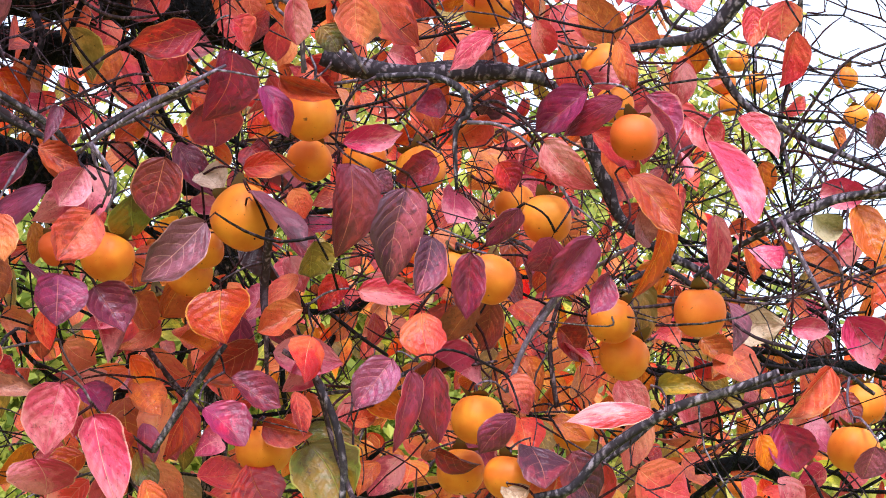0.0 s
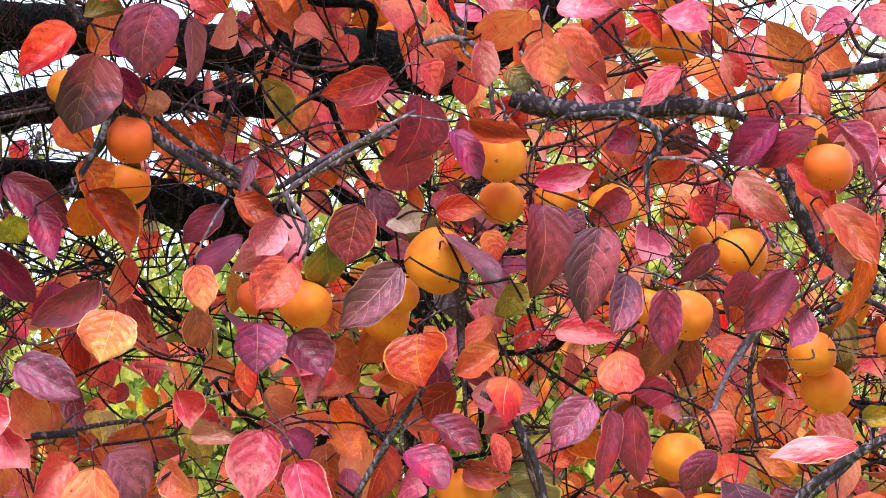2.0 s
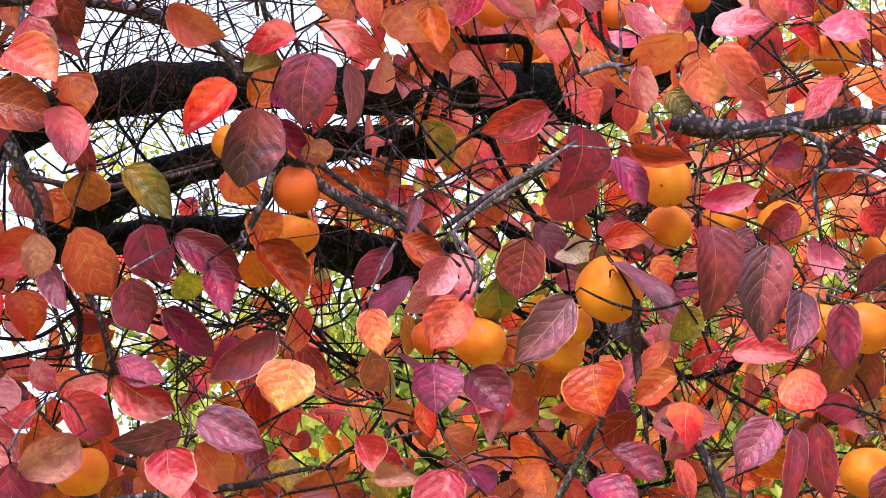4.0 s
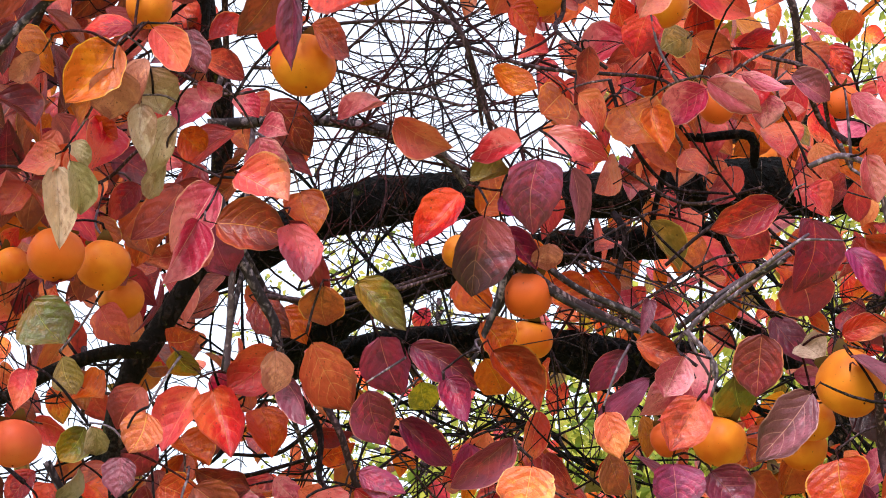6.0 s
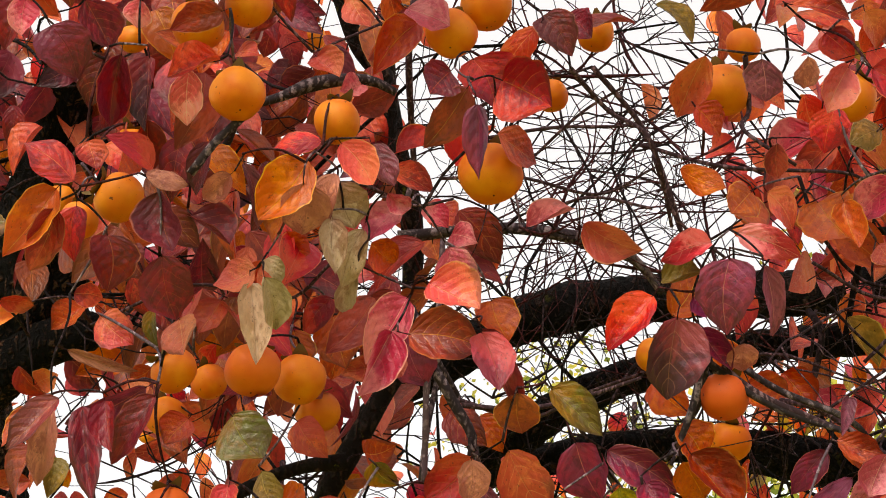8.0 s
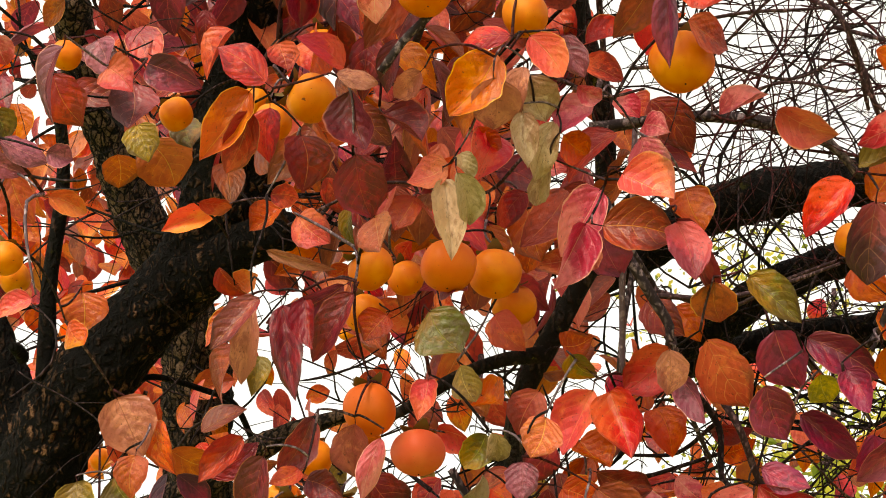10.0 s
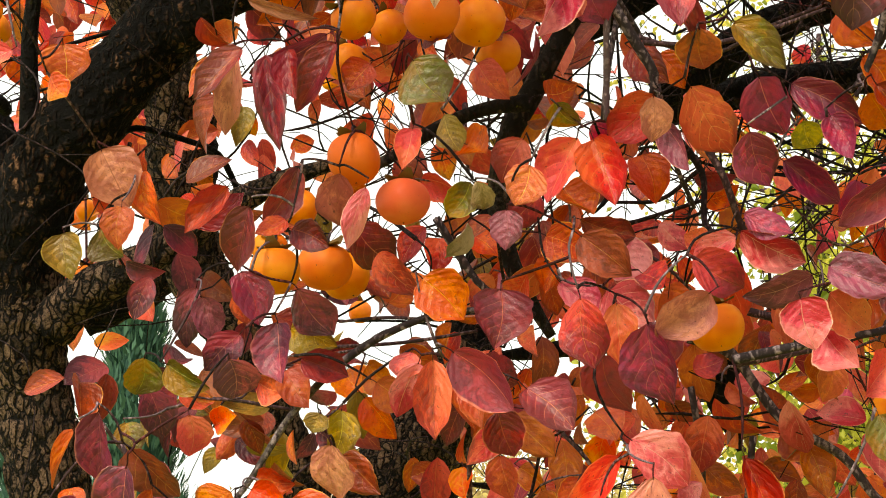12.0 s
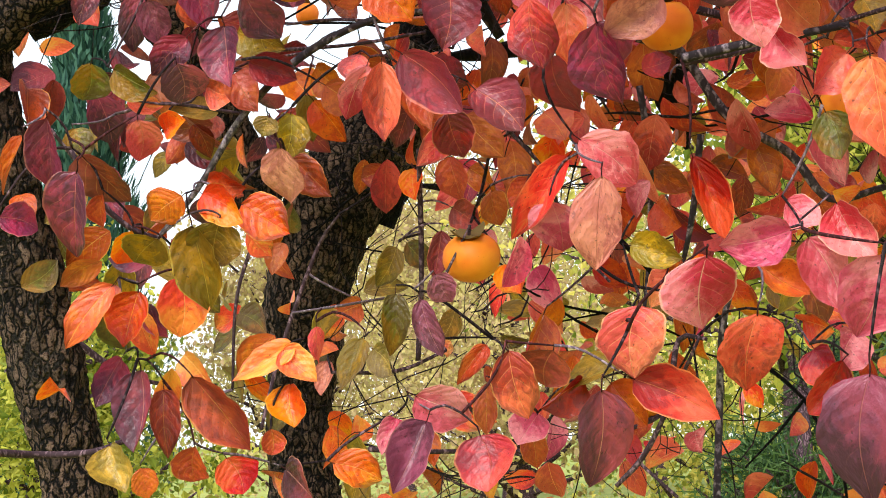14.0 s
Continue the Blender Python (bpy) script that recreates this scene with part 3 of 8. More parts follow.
limb("R", "red", (1.277, 2.264, 2.378, 0.0018), (1.300, 2.214, 2.271, 0.0018), (1.316, 2.246, 2.186, 0.0018))
limb("R", "red", (1.105, 2.332, 2.400, 0.0015), (1.102, 2.279, 2.328, 0.0018), (1.096, 2.346, 2.271, 0.0015))
limb("R", "red", (1.208, 2.300, 2.444, 0.0019), (1.196, 2.358, 2.415, 0.0019), (1.194, 2.362, 2.358, 0.0016))
limb("R", "thin", (1.428, 2.425, 2.217, 0.0033), (1.378, 2.447, 2.233, 0.0026), (1.337, 2.465, 2.264, 0.0020), (1.307, 2.520, 2.310, 0.0016))
limb("R", "dark", (1.754, 2.687, 2.273, 0.0082), (1.658, 2.749, 2.283, 0.0119), (1.612, 2.795, 2.283, 0.0075), (1.570, 2.798, 2.310, 0.0037))
limb("R", "dark", (1.647, 3.140, 2.176, 0.0098), (1.731, 3.091, 2.187, 0.0130), (1.810, 3.055, 2.140, 0.0098))
limb("R", "thin", (0.966, 2.669, 2.504, 0.0020), (1.011, 2.601, 2.568, 0.0024), (1.063, 2.610, 2.577, 0.0027), (1.119, 2.597, 2.516, 0.0027), (1.167, 2.649, 2.446, 0.0024))
limb("R", "thin", (1.013, 2.641, 2.599, 0.0027), (1.091, 2.610, 2.547, 0.0024), (1.147, 2.632, 2.477, 0.0020))
limb("R", "thin", (0.962, 2.762, 2.174, 0.0024), (1.028, 2.772, 2.209, 0.0027), (1.097, 2.711, 2.220, 0.0020))
limb("R", "thin", (0.487, 2.866, 2.354, 0.0017), (0.550, 2.815, 2.296, 0.0020), (0.634, 2.855, 2.262, 0.0020), (0.712, 2.771, 2.279, 0.0017))
limb("R", "thin", (0.694, 2.541, 2.318, 0.0057), (0.708, 2.607, 2.252, 0.0057), (0.714, 2.603, 2.192, 0.0035), (0.733, 2.646, 2.125, 0.0022))
limb("R", "thin", (1.452, 2.503, 2.531, 0.0027), (1.470, 2.361, 2.621, 0.0024), (1.529, 2.313, 2.656, 0.0017))
limb("R", "thin", (1.375, 2.401, 2.722, 0.0017), (1.449, 2.396, 2.659, 0.0020), (1.516, 2.349, 2.627, 0.0017))
limb("R", "thin", (1.448, 2.406, 2.592, 0.0020), (1.500, 2.412, 2.567, 0.0020), (1.554, 2.392, 2.519, 0.0017))
limb("L", "bark", (-0.967, 3.711, -0.150, 0.1250), (-1.037, 3.701, 0.450, 0.0950), (-1.107, 3.681, 1.193, 0.0748), (-1.116, 3.668, 1.338, 0.0681), (-1.138, 3.656, 1.483, 0.0658), (-1.163, 3.638, 1.628, 0.0656), (-1.191, 3.613, 1.762, 0.0654), (-1.222, 3.580, 1.916, 0.0674), (-1.244, 3.547, 2.033, 0.0714), (-1.268, 3.517, 2.174, 0.0735), (-1.275, 3.484, 2.273, 0.0754), (-1.278, 3.456, 2.346, 0.0773), (-1.287, 3.423, 2.423, 0.0708))
limb("L", "shaded", (-1.284, 3.444, 2.343, 0.0625), (-1.268, 3.405, 2.438, 0.0704), (-1.223, 3.367, 2.552, 0.0742), (-1.134, 3.340, 2.666, 0.0717), (-1.033, 3.328, 2.763, 0.0674), (-0.961, 3.312, 2.834, 0.0693), (-0.921, 3.282, 2.911, 0.0711), (-0.902, 3.235, 3.005, 0.0689), (-0.870, 3.189, 3.098, 0.0606), (-0.830, 3.117, 3.192, 0.0521), (-0.782, 3.027, 3.294, 0.0436))
limb("L", "shaded", (-0.967, 3.300, 2.803, 0.0588), (-0.882, 3.267, 2.834, 0.0441), (-0.828, 3.254, 2.849, 0.0379), (-0.792, 3.249, 2.856, 0.0358), (-0.772, 3.248, 2.858, 0.0298), (-0.762, 3.244, 2.858, 0.0198))
limb("L", "shaded", (-1.300, 3.470, 2.392, 0.0631), (-1.326, 3.450, 2.516, 0.0656), (-1.351, 3.428, 2.629, 0.0574), (-1.389, 3.395, 2.752, 0.0513), (-1.445, 3.358, 2.908, 0.0454))
limb("L", "shaded", (-0.854, 3.304, 2.873, 0.0487), (-0.842, 3.276, 2.948, 0.0456), (-0.834, 3.232, 3.027, 0.0425), (-0.821, 3.183, 3.113, 0.0403), (-0.804, 3.115, 3.211, 0.0361), (-0.771, 3.020, 3.311, 0.0297))
limb("L", "bark", (-1.218, 3.434, 2.298, 0.0474), (-1.165, 3.411, 2.340, 0.0409), (-1.106, 3.402, 2.369, 0.0366), (-1.049, 3.403, 2.398, 0.0324), (-0.957, 3.396, 2.446, 0.0282), (-0.881, 3.393, 2.493, 0.0251), (-0.804, 3.391, 2.529, 0.0201), (-0.731, 3.381, 2.548, 0.0140), (-0.658, 3.370, 2.563, 0.0089))
limb("L", "dark", (-1.235, 3.316, 2.632, 0.0174), (-1.222, 3.295, 2.709, 0.0164), (-1.212, 3.263, 2.804, 0.0154), (-1.195, 3.228, 2.907, 0.0143), (-1.183, 3.192, 2.999, 0.0123), (-1.185, 3.150, 3.088, 0.0102))
limb("L", "dark", (-1.253, 3.259, 2.647, 0.0111), (-1.244, 3.219, 2.644, 0.0120), (-1.237, 3.178, 2.639, 0.0109), (-1.233, 3.158, 2.636, 0.0079))
limb("C", "bark", (-0.948, 4.366, 2.088, 0.0623), (-0.967, 4.334, 2.147, 0.0596), (-1.013, 4.284, 2.266, 0.0568), (-1.068, 4.224, 2.406, 0.0590), (-1.133, 4.155, 2.544, 0.0637), (-1.162, 4.097, 2.656, 0.0658), (-1.167, 4.043, 2.766, 0.0655), (-1.157, 3.997, 2.852, 0.0628), (-1.167, 3.940, 2.946, 0.0601), (-1.200, 3.872, 3.043, 0.0562), (-1.242, 3.789, 3.159, 0.0512), (-1.270, 3.710, 3.266, 0.0486), (-1.304, 3.610, 3.374, 0.0447), (-1.305, 3.489, 3.489, 0.0395))
limb("L", "dark", (-1.221, 3.445, 2.480, 0.0039), (-1.161, 3.469, 2.572, 0.0060), (-1.129, 3.461, 2.643, 0.0060), (-1.070, 3.440, 2.664, 0.0060), (-0.990, 3.506, 2.654, 0.0060), (-0.931, 3.499, 2.621, 0.0060), (-0.908, 3.578, 2.562, 0.0052))
limb("L", "thin", (-1.144, 3.509, 2.478, 0.0052), (-1.126, 3.489, 2.559, 0.0047), (-1.088, 3.456, 2.640, 0.0039))
limb("C", "bark", (-0.940, 4.500, -0.150, 0.1400), (-0.935, 4.500, 0.550, 0.1080), (-0.861, 4.511, 1.293, 0.0917), (-0.879, 4.513, 1.418, 0.0790), (-0.889, 4.513, 1.569, 0.0726), (-0.889, 4.511, 1.683, 0.0739), (-0.879, 4.498, 1.796, 0.0839), (-0.864, 4.482, 1.922, 0.0989), (-0.833, 4.466, 2.046, 0.1050), (-0.771, 4.455, 2.144, 0.1010), (-0.698, 4.445, 2.229, 0.0958), (-0.624, 4.430, 2.325, 0.0880), (-0.562, 4.410, 2.420, 0.0753))
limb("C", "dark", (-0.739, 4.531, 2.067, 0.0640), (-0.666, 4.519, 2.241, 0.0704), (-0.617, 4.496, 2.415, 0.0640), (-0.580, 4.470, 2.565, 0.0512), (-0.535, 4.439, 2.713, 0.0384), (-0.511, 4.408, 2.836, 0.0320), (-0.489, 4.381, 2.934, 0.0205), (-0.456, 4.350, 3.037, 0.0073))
limb("C", "moss", (-0.290, 3.123, 2.182, 0.0080), (-0.323, 3.107, 2.243, 0.0124), (-0.351, 3.090, 2.304, 0.0151), (-0.366, 3.071, 2.373, 0.0160), (-0.359, 3.055, 2.433, 0.0168), (-0.343, 3.042, 2.483, 0.0177), (-0.304, 3.024, 2.550, 0.0186), (-0.252, 3.001, 2.632, 0.0160), (-0.214, 2.986, 2.681, 0.0168), (-0.151, 2.975, 2.719, 0.0177))
limb("C", "moss", (-0.306, 2.951, 2.515, 0.0138), (-0.371, 2.947, 2.506, 0.0112), (-0.440, 2.946, 2.478, 0.0112), (-0.519, 2.947, 2.432, 0.0085), (-0.606, 2.942, 2.394, 0.0064))
limb("C", "thin", (-0.421, 3.108, 2.564, 0.0052), (-0.417, 3.072, 2.504, 0.0041), (-0.417, 3.113, 2.451, 0.0030))
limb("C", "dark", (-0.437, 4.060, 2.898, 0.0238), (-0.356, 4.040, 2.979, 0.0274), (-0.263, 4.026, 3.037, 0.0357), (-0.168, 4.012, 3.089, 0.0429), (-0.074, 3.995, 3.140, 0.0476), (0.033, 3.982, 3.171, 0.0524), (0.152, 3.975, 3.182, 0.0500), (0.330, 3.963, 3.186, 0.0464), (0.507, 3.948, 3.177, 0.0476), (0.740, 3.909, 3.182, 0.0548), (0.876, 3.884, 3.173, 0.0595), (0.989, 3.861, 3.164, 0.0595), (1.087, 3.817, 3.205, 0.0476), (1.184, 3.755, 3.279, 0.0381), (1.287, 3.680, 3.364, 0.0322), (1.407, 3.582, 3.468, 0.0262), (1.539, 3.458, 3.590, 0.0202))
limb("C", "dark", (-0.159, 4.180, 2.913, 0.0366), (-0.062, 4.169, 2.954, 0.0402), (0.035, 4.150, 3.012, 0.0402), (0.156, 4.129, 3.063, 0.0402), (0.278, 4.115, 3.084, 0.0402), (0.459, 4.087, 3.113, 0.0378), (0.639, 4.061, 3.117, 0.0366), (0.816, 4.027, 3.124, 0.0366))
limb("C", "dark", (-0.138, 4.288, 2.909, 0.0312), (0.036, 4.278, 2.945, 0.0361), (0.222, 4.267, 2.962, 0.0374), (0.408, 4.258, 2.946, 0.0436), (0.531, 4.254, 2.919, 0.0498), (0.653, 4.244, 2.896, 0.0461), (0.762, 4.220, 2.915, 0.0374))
limb("C", "grey", (-0.236, 3.091, 2.946, 0.0122), (-0.143, 3.093, 2.954, 0.0093), (-0.049, 3.094, 2.958, 0.0093), (0.045, 3.099, 2.948, 0.0122), (0.120, 3.106, 2.929, 0.0122), (0.167, 3.119, 2.893, 0.0077), (0.200, 3.135, 2.850, 0.0062))
limb("C", "moss", (-0.291, 3.378, 3.477, 0.0216), (-0.271, 3.460, 3.329, 0.0216), (-0.250, 3.527, 3.196, 0.0216), (-0.244, 3.584, 3.068, 0.0194), (-0.260, 3.635, 2.938, 0.0184), (-0.312, 3.669, 2.836, 0.0162))
limb("C", "thin", (-0.189, 2.903, 3.327, 0.0069), (-0.203, 2.906, 3.192, 0.0062), (-0.206, 3.060, 3.069, 0.0054), (-0.218, 3.026, 2.976, 0.0046))
limb("C", "grey", (-0.192, 2.789, 2.695, 0.0061), (-0.159, 2.776, 2.611, 0.0058), (-0.125, 2.844, 2.565, 0.0058), (-0.102, 2.849, 2.495, 0.0051), (-0.090, 2.829, 2.401, 0.0041), (-0.058, 2.934, 2.330, 0.0031))
limb("C", "pale", (-0.143, 2.769, 2.795, 0.0048), (-0.151, 2.773, 2.681, 0.0044), (-0.171, 2.810, 2.564, 0.0044), (-0.178, 2.852, 2.447, 0.0041))
limb("C", "thin", (-0.123, 2.749, 2.534, 0.0030), (-0.026, 2.817, 2.526, 0.0030), (0.056, 2.761, 2.542, 0.0027), (0.133, 2.763, 2.570, 0.0023))
limb("C", "grey", (0.247, 2.634, 2.550, 0.0042), (0.321, 2.649, 2.501, 0.0045), (0.414, 2.635, 2.446, 0.0042), (0.460, 2.714, 2.415, 0.0029))
limb("C", "grey", (0.231, 2.651, 2.557, 0.0042), (0.204, 2.714, 2.484, 0.0039), (0.172, 2.710, 2.417, 0.0026))
limb("C", "pale", (0.593, 2.540, 2.514, 0.0035), (0.519, 2.584, 2.469, 0.0035), (0.459, 2.602, 2.427, 0.0029), (0.492, 2.633, 2.365, 0.0019))
limb("C", "thin", (0.084, 2.616, 2.995, 0.0041), (0.154, 2.658, 2.915, 0.0041), (0.188, 2.671, 2.818, 0.0037), (0.209, 2.714, 2.757, 0.0031))
limb("C", "thin", (0.154, 2.717, 2.915, 0.0031), (0.270, 2.669, 2.851, 0.0031), (0.434, 2.648, 2.827, 0.0027), (0.482, 2.685, 2.820, 0.0020))
limb("C", "thin", (0.555, 2.531, 2.932, 0.0059), (0.602, 2.470, 2.866, 0.0059), (0.625, 2.539, 2.790, 0.0053))
limb("C", "thin", (0.573, 2.532, 2.805, 0.0030), (0.635, 2.503, 2.765, 0.0033), (0.673, 2.589, 2.718, 0.0030), (0.685, 2.580, 2.681, 0.0026))
limb("C", "dark", (0.479, 3.048, 2.725, 0.0052), (0.514, 2.963, 2.858, 0.0052), (0.567, 2.980, 2.879, 0.0075), (0.637, 2.942, 2.866, 0.0082), (0.646, 2.970, 2.824, 0.0067))
limb("C", "thin", (-0.143, 2.668, 2.847, 0.0027), (-0.027, 2.669, 2.845, 0.0027), (0.089, 2.743, 2.849, 0.0024), (0.171, 2.679, 2.859, 0.0020))
limb("C", "thin", (-0.027, 2.702, 2.871, 0.0024), (0.063, 2.658, 2.938, 0.0024), (0.129, 2.628, 2.966, 0.0020))
limb("C", "thin", (-0.143, 2.638, 2.943, 0.0055), (-0.110, 2.670, 2.951, 0.0041), (-0.061, 2.639, 2.959, 0.0027))
limb("C", "thin", (-0.100, 2.848, 2.998, 0.0029), (0.024, 2.846, 3.015, 0.0029), (0.164, 2.868, 3.029, 0.0025), (0.234, 2.833, 3.059, 0.0022))
limb("C", "thin", (-0.029, 2.918, 2.888, 0.0022), (0.077, 2.880, 2.908, 0.0025), (0.175, 2.864, 2.879, 0.0025))
limb("C", "grey", (-0.519, 2.766, 2.909, 0.0056), (-0.476, 2.754, 2.949, 0.0063), (-0.441, 2.706, 2.988, 0.0063), (-0.381, 2.719, 3.020, 0.0077), (-0.329, 2.722, 3.040, 0.0112), (-0.252, 2.729, 3.045, 0.0084), (-0.210, 2.743, 3.030, 0.0063))
limb("C", "thin", (0.051, 2.529, 2.944, 0.0040), (0.106, 2.602, 2.914, 0.0033), (0.159, 2.555, 2.841, 0.0030), (0.188, 2.658, 2.753, 0.0026))
limb("C", "thin", (-0.374, 2.697, 2.840, 0.0024), (-0.274, 2.709, 2.864, 0.0031), (-0.192, 2.755, 2.846, 0.0027), (-0.126, 2.746, 2.850, 0.0020))
limb("C", "thin", (-0.645, 2.685, 2.640, 0.0024), (-0.500, 2.678, 2.693, 0.0027), (-0.378, 2.768, 2.704, 0.0027), (-0.303, 2.708, 2.736, 0.0024))
limb("C", "thin", (0.286, 2.435, 2.902, 0.0038), (0.292, 2.489, 2.848, 0.0035), (0.276, 2.443, 2.795, 0.0029), (0.342, 2.447, 2.742, 0.0025))
limb("C", "moss", (-0.355, 3.232, 3.517, 0.0179), (-0.328, 3.287, 3.428, 0.0168), (-0.279, 3.327, 3.364, 0.0210), (-0.274, 3.400, 3.225, 0.0189))
limb("C", "grey", (-0.788, 2.887, 1.850, 0.0037), (-0.717, 2.889, 1.931, 0.0051), (-0.649, 2.882, 2.033, 0.0058), (-0.572, 2.892, 2.113, 0.0065), (-0.472, 2.873, 2.160, 0.0055), (-0.374, 2.865, 2.174, 0.0041), (-0.300, 2.916, 2.164, 0.0034))
limb("C", "thin", (-0.780, 2.852, 1.854, 0.0034), (-0.837, 2.810, 1.904, 0.0034), (-0.880, 2.854, 1.961, 0.0031), (-0.916, 2.817, 2.017, 0.0024))
limb("C", "thin", (-0.885, 3.042, 2.074, 0.0025), (-0.801, 3.022, 2.083, 0.0029), (-0.692, 3.061, 2.069, 0.0029))
limb("C", "grey", (0.017, 3.266, 1.396, 0.0064), (0.020, 3.273, 1.485, 0.0060), (0.031, 3.305, 1.620, 0.0064), (0.041, 3.271, 1.737, 0.0056), (0.060, 3.301, 1.800, 0.0034))
limb("C", "grey", (-0.076, 3.137, 2.180, 0.0177), (-0.016, 3.144, 2.147, 0.0087), (0.058, 3.160, 2.049, 0.0080), (0.151, 3.166, 1.988, 0.0073), (0.209, 3.172, 1.916, 0.0065), (0.293, 3.164, 1.930, 0.0055))
limb("C", "thin", (-0.007, 2.862, 2.079, 0.0046), (0.119, 2.904, 2.108, 0.0043), (0.272, 2.787, 2.129, 0.0033), (0.327, 2.846, 2.144, 0.0026))
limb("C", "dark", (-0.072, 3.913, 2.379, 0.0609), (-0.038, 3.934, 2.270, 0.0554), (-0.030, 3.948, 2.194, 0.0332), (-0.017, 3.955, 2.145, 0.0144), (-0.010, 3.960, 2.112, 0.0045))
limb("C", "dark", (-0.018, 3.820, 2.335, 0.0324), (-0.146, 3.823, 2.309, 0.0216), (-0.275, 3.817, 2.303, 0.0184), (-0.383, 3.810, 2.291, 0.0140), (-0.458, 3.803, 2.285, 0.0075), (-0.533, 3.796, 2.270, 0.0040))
limb("C", "thin", (-0.424, 3.066, 1.678, 0.0042), (-0.414, 3.058, 1.841, 0.0046), (-0.404, 2.998, 1.994, 0.0042))
limb("C", "thin", (-0.551, 3.035, 1.664, 0.0028), (-0.458, 3.086, 1.666, 0.0032), (-0.381, 3.071, 1.694, 0.0025))
limb("C", "thin", (-0.535, 3.259, 1.548, 0.0052), (-0.446, 3.261, 1.541, 0.0045), (-0.328, 3.318, 1.538, 0.0034), (-0.256, 3.289, 1.523, 0.0026))
limb("C", "thin", (-0.256, 3.224, 1.537, 0.0037), (-0.310, 3.265, 1.547, 0.0041), (-0.380, 3.218, 1.630, 0.0030))
limb("C", "thin", (-0.104, 3.001, 1.568, 0.0035), (-0.052, 3.083, 1.601, 0.0049), (-0.031, 3.136, 1.702, 0.0046), (0.011, 3.098, 1.701, 0.0032))
limb("C", "dark", (-0.111, 3.048, 1.850, 0.0046), (-0.070, 3.060, 1.806, 0.0042), (-0.029, 3.127, 1.753, 0.0035))
limb("C", "thin", (-0.724, 3.120, 1.645, 0.0022), (-0.712, 3.112, 1.794, 0.0029), (-0.665, 3.107, 1.916, 0.0033))
limb("C", "thin", (-0.552, 3.132, 1.914, 0.0022), (-0.588, 3.153, 1.871, 0.0033), (-0.626, 3.147, 1.775, 0.0040), (-0.655, 3.136, 1.687, 0.0033), (-0.674, 3.097, 1.582, 0.0029))
limb("C", "thin", (-0.830, 2.898, 1.569, 0.0041), (-0.868, 2.851, 1.553, 0.0048), (-0.952, 2.878, 1.551, 0.0055), (-1.012, 2.786, 1.557, 0.0055))
limb("C", "thin", (-1.260, 4.011, 1.784, 0.0086), (-1.185, 4.042, 1.726, 0.0067), (-1.087, 4.021, 1.689, 0.0043), (-0.998, 4.158, 1.688, 0.0029))
limb("C", "thin", (-0.094, 3.042, 1.518, 0.0027), (-0.038, 2.985, 1.468, 0.0027))
limb("C", "thin", (-0.123, 2.920, 1.488, 0.0033), (-0.074, 2.910, 1.543, 0.0040), (0.002, 2.818, 1.691, 0.0020))
limb("C", "grey", (-0.079, 3.158, 2.102, 0.0058), (-0.066, 3.167, 1.989, 0.0058), (-0.070, 3.186, 1.867, 0.0044), (-0.083, 3.161, 1.744, 0.0029))
limb("C", "grey", (0.014, 3.157, 2.021, 0.0058), (-0.003, 3.176, 1.899, 0.0051), (-0.029, 3.226, 1.795, 0.0033))
limb("C", "thin", (-0.293, 3.258, 2.055, 0.0034), (-0.241, 3.261, 1.990, 0.0034), (-0.199, 3.323, 1.880, 0.0030), (-0.138, 3.270, 1.806, 0.0022))
limb("C", "pale", (-0.607, 3.021, 1.755, 0.0018), (-0.523, 2.994, 1.762, 0.0021), (-0.454, 3.105, 1.782, 0.0018))
limb("C", "grey", (-0.452, 2.990, 2.348, 0.0070), (-0.412, 3.012, 2.281, 0.0070), (-0.380, 3.018, 2.239, 0.0056), (-0.305, 3.020, 2.196, 0.0035))
limb("C", "grey", (-0.260, 2.915, 2.240, 0.0027), (-0.245, 2.913, 2.191, 0.0027))
limb("C", "thin", (-0.628, 2.970, 2.147, 0.0028), (-0.510, 2.999, 2.156, 0.0028), (-0.399, 3.054, 2.181, 0.0025))
limb("C", "thin", (-0.027, 3.242, 2.249, 0.0075), (0.070, 3.229, 2.219, 0.0067), (0.159, 3.209, 2.224, 0.0045), (0.216, 3.214, 2.177, 0.0030))
limb("C", "grey", (-0.155, 2.848, 2.616, 0.0048), (-0.172, 2.847, 2.524, 0.0048), (-0.184, 2.859, 2.446, 0.0041))
limb("C", "thin", (-0.064, 2.949, 2.471, 0.0063), (-0.017, 2.951, 2.387, 0.0060), (0.013, 3.003, 2.312, 0.0053), (0.069, 3.045, 2.252, 0.0035))
limb("L", "shaded", (-1.544, 4.539, 2.562, 0.0611), (-1.371, 4.569, 2.672, 0.0645), (-1.300, 4.548, 2.830, 0.0712), (-1.277, 4.491, 3.037, 0.0665), (-1.337, 4.416, 3.200, 0.0570), (-1.409, 4.341, 3.333, 0.0489), (-1.441, 4.274, 3.464, 0.0407))
limb("R", "thin", (0.546, 3.042, 2.334, 0.0036), (0.605, 3.044, 2.304, 0.0044), (0.678, 3.047, 2.223, 0.0044), (0.735, 3.054, 2.175, 0.0036), (0.781, 2.999, 2.139, 0.0029))
limb("R", "dark", (0.650, 3.327, 2.393, 0.0064), (0.684, 3.319, 2.320, 0.0087), (0.680, 3.389, 2.245, 0.0079), (0.665, 3.360, 2.150, 0.0072))
limb("R", "dark", (0.647, 3.290, 2.204, 0.0046), (0.764, 3.294, 2.204, 0.0054), (0.846, 3.219, 2.198, 0.0046), (0.934, 3.183, 2.214, 0.0035))
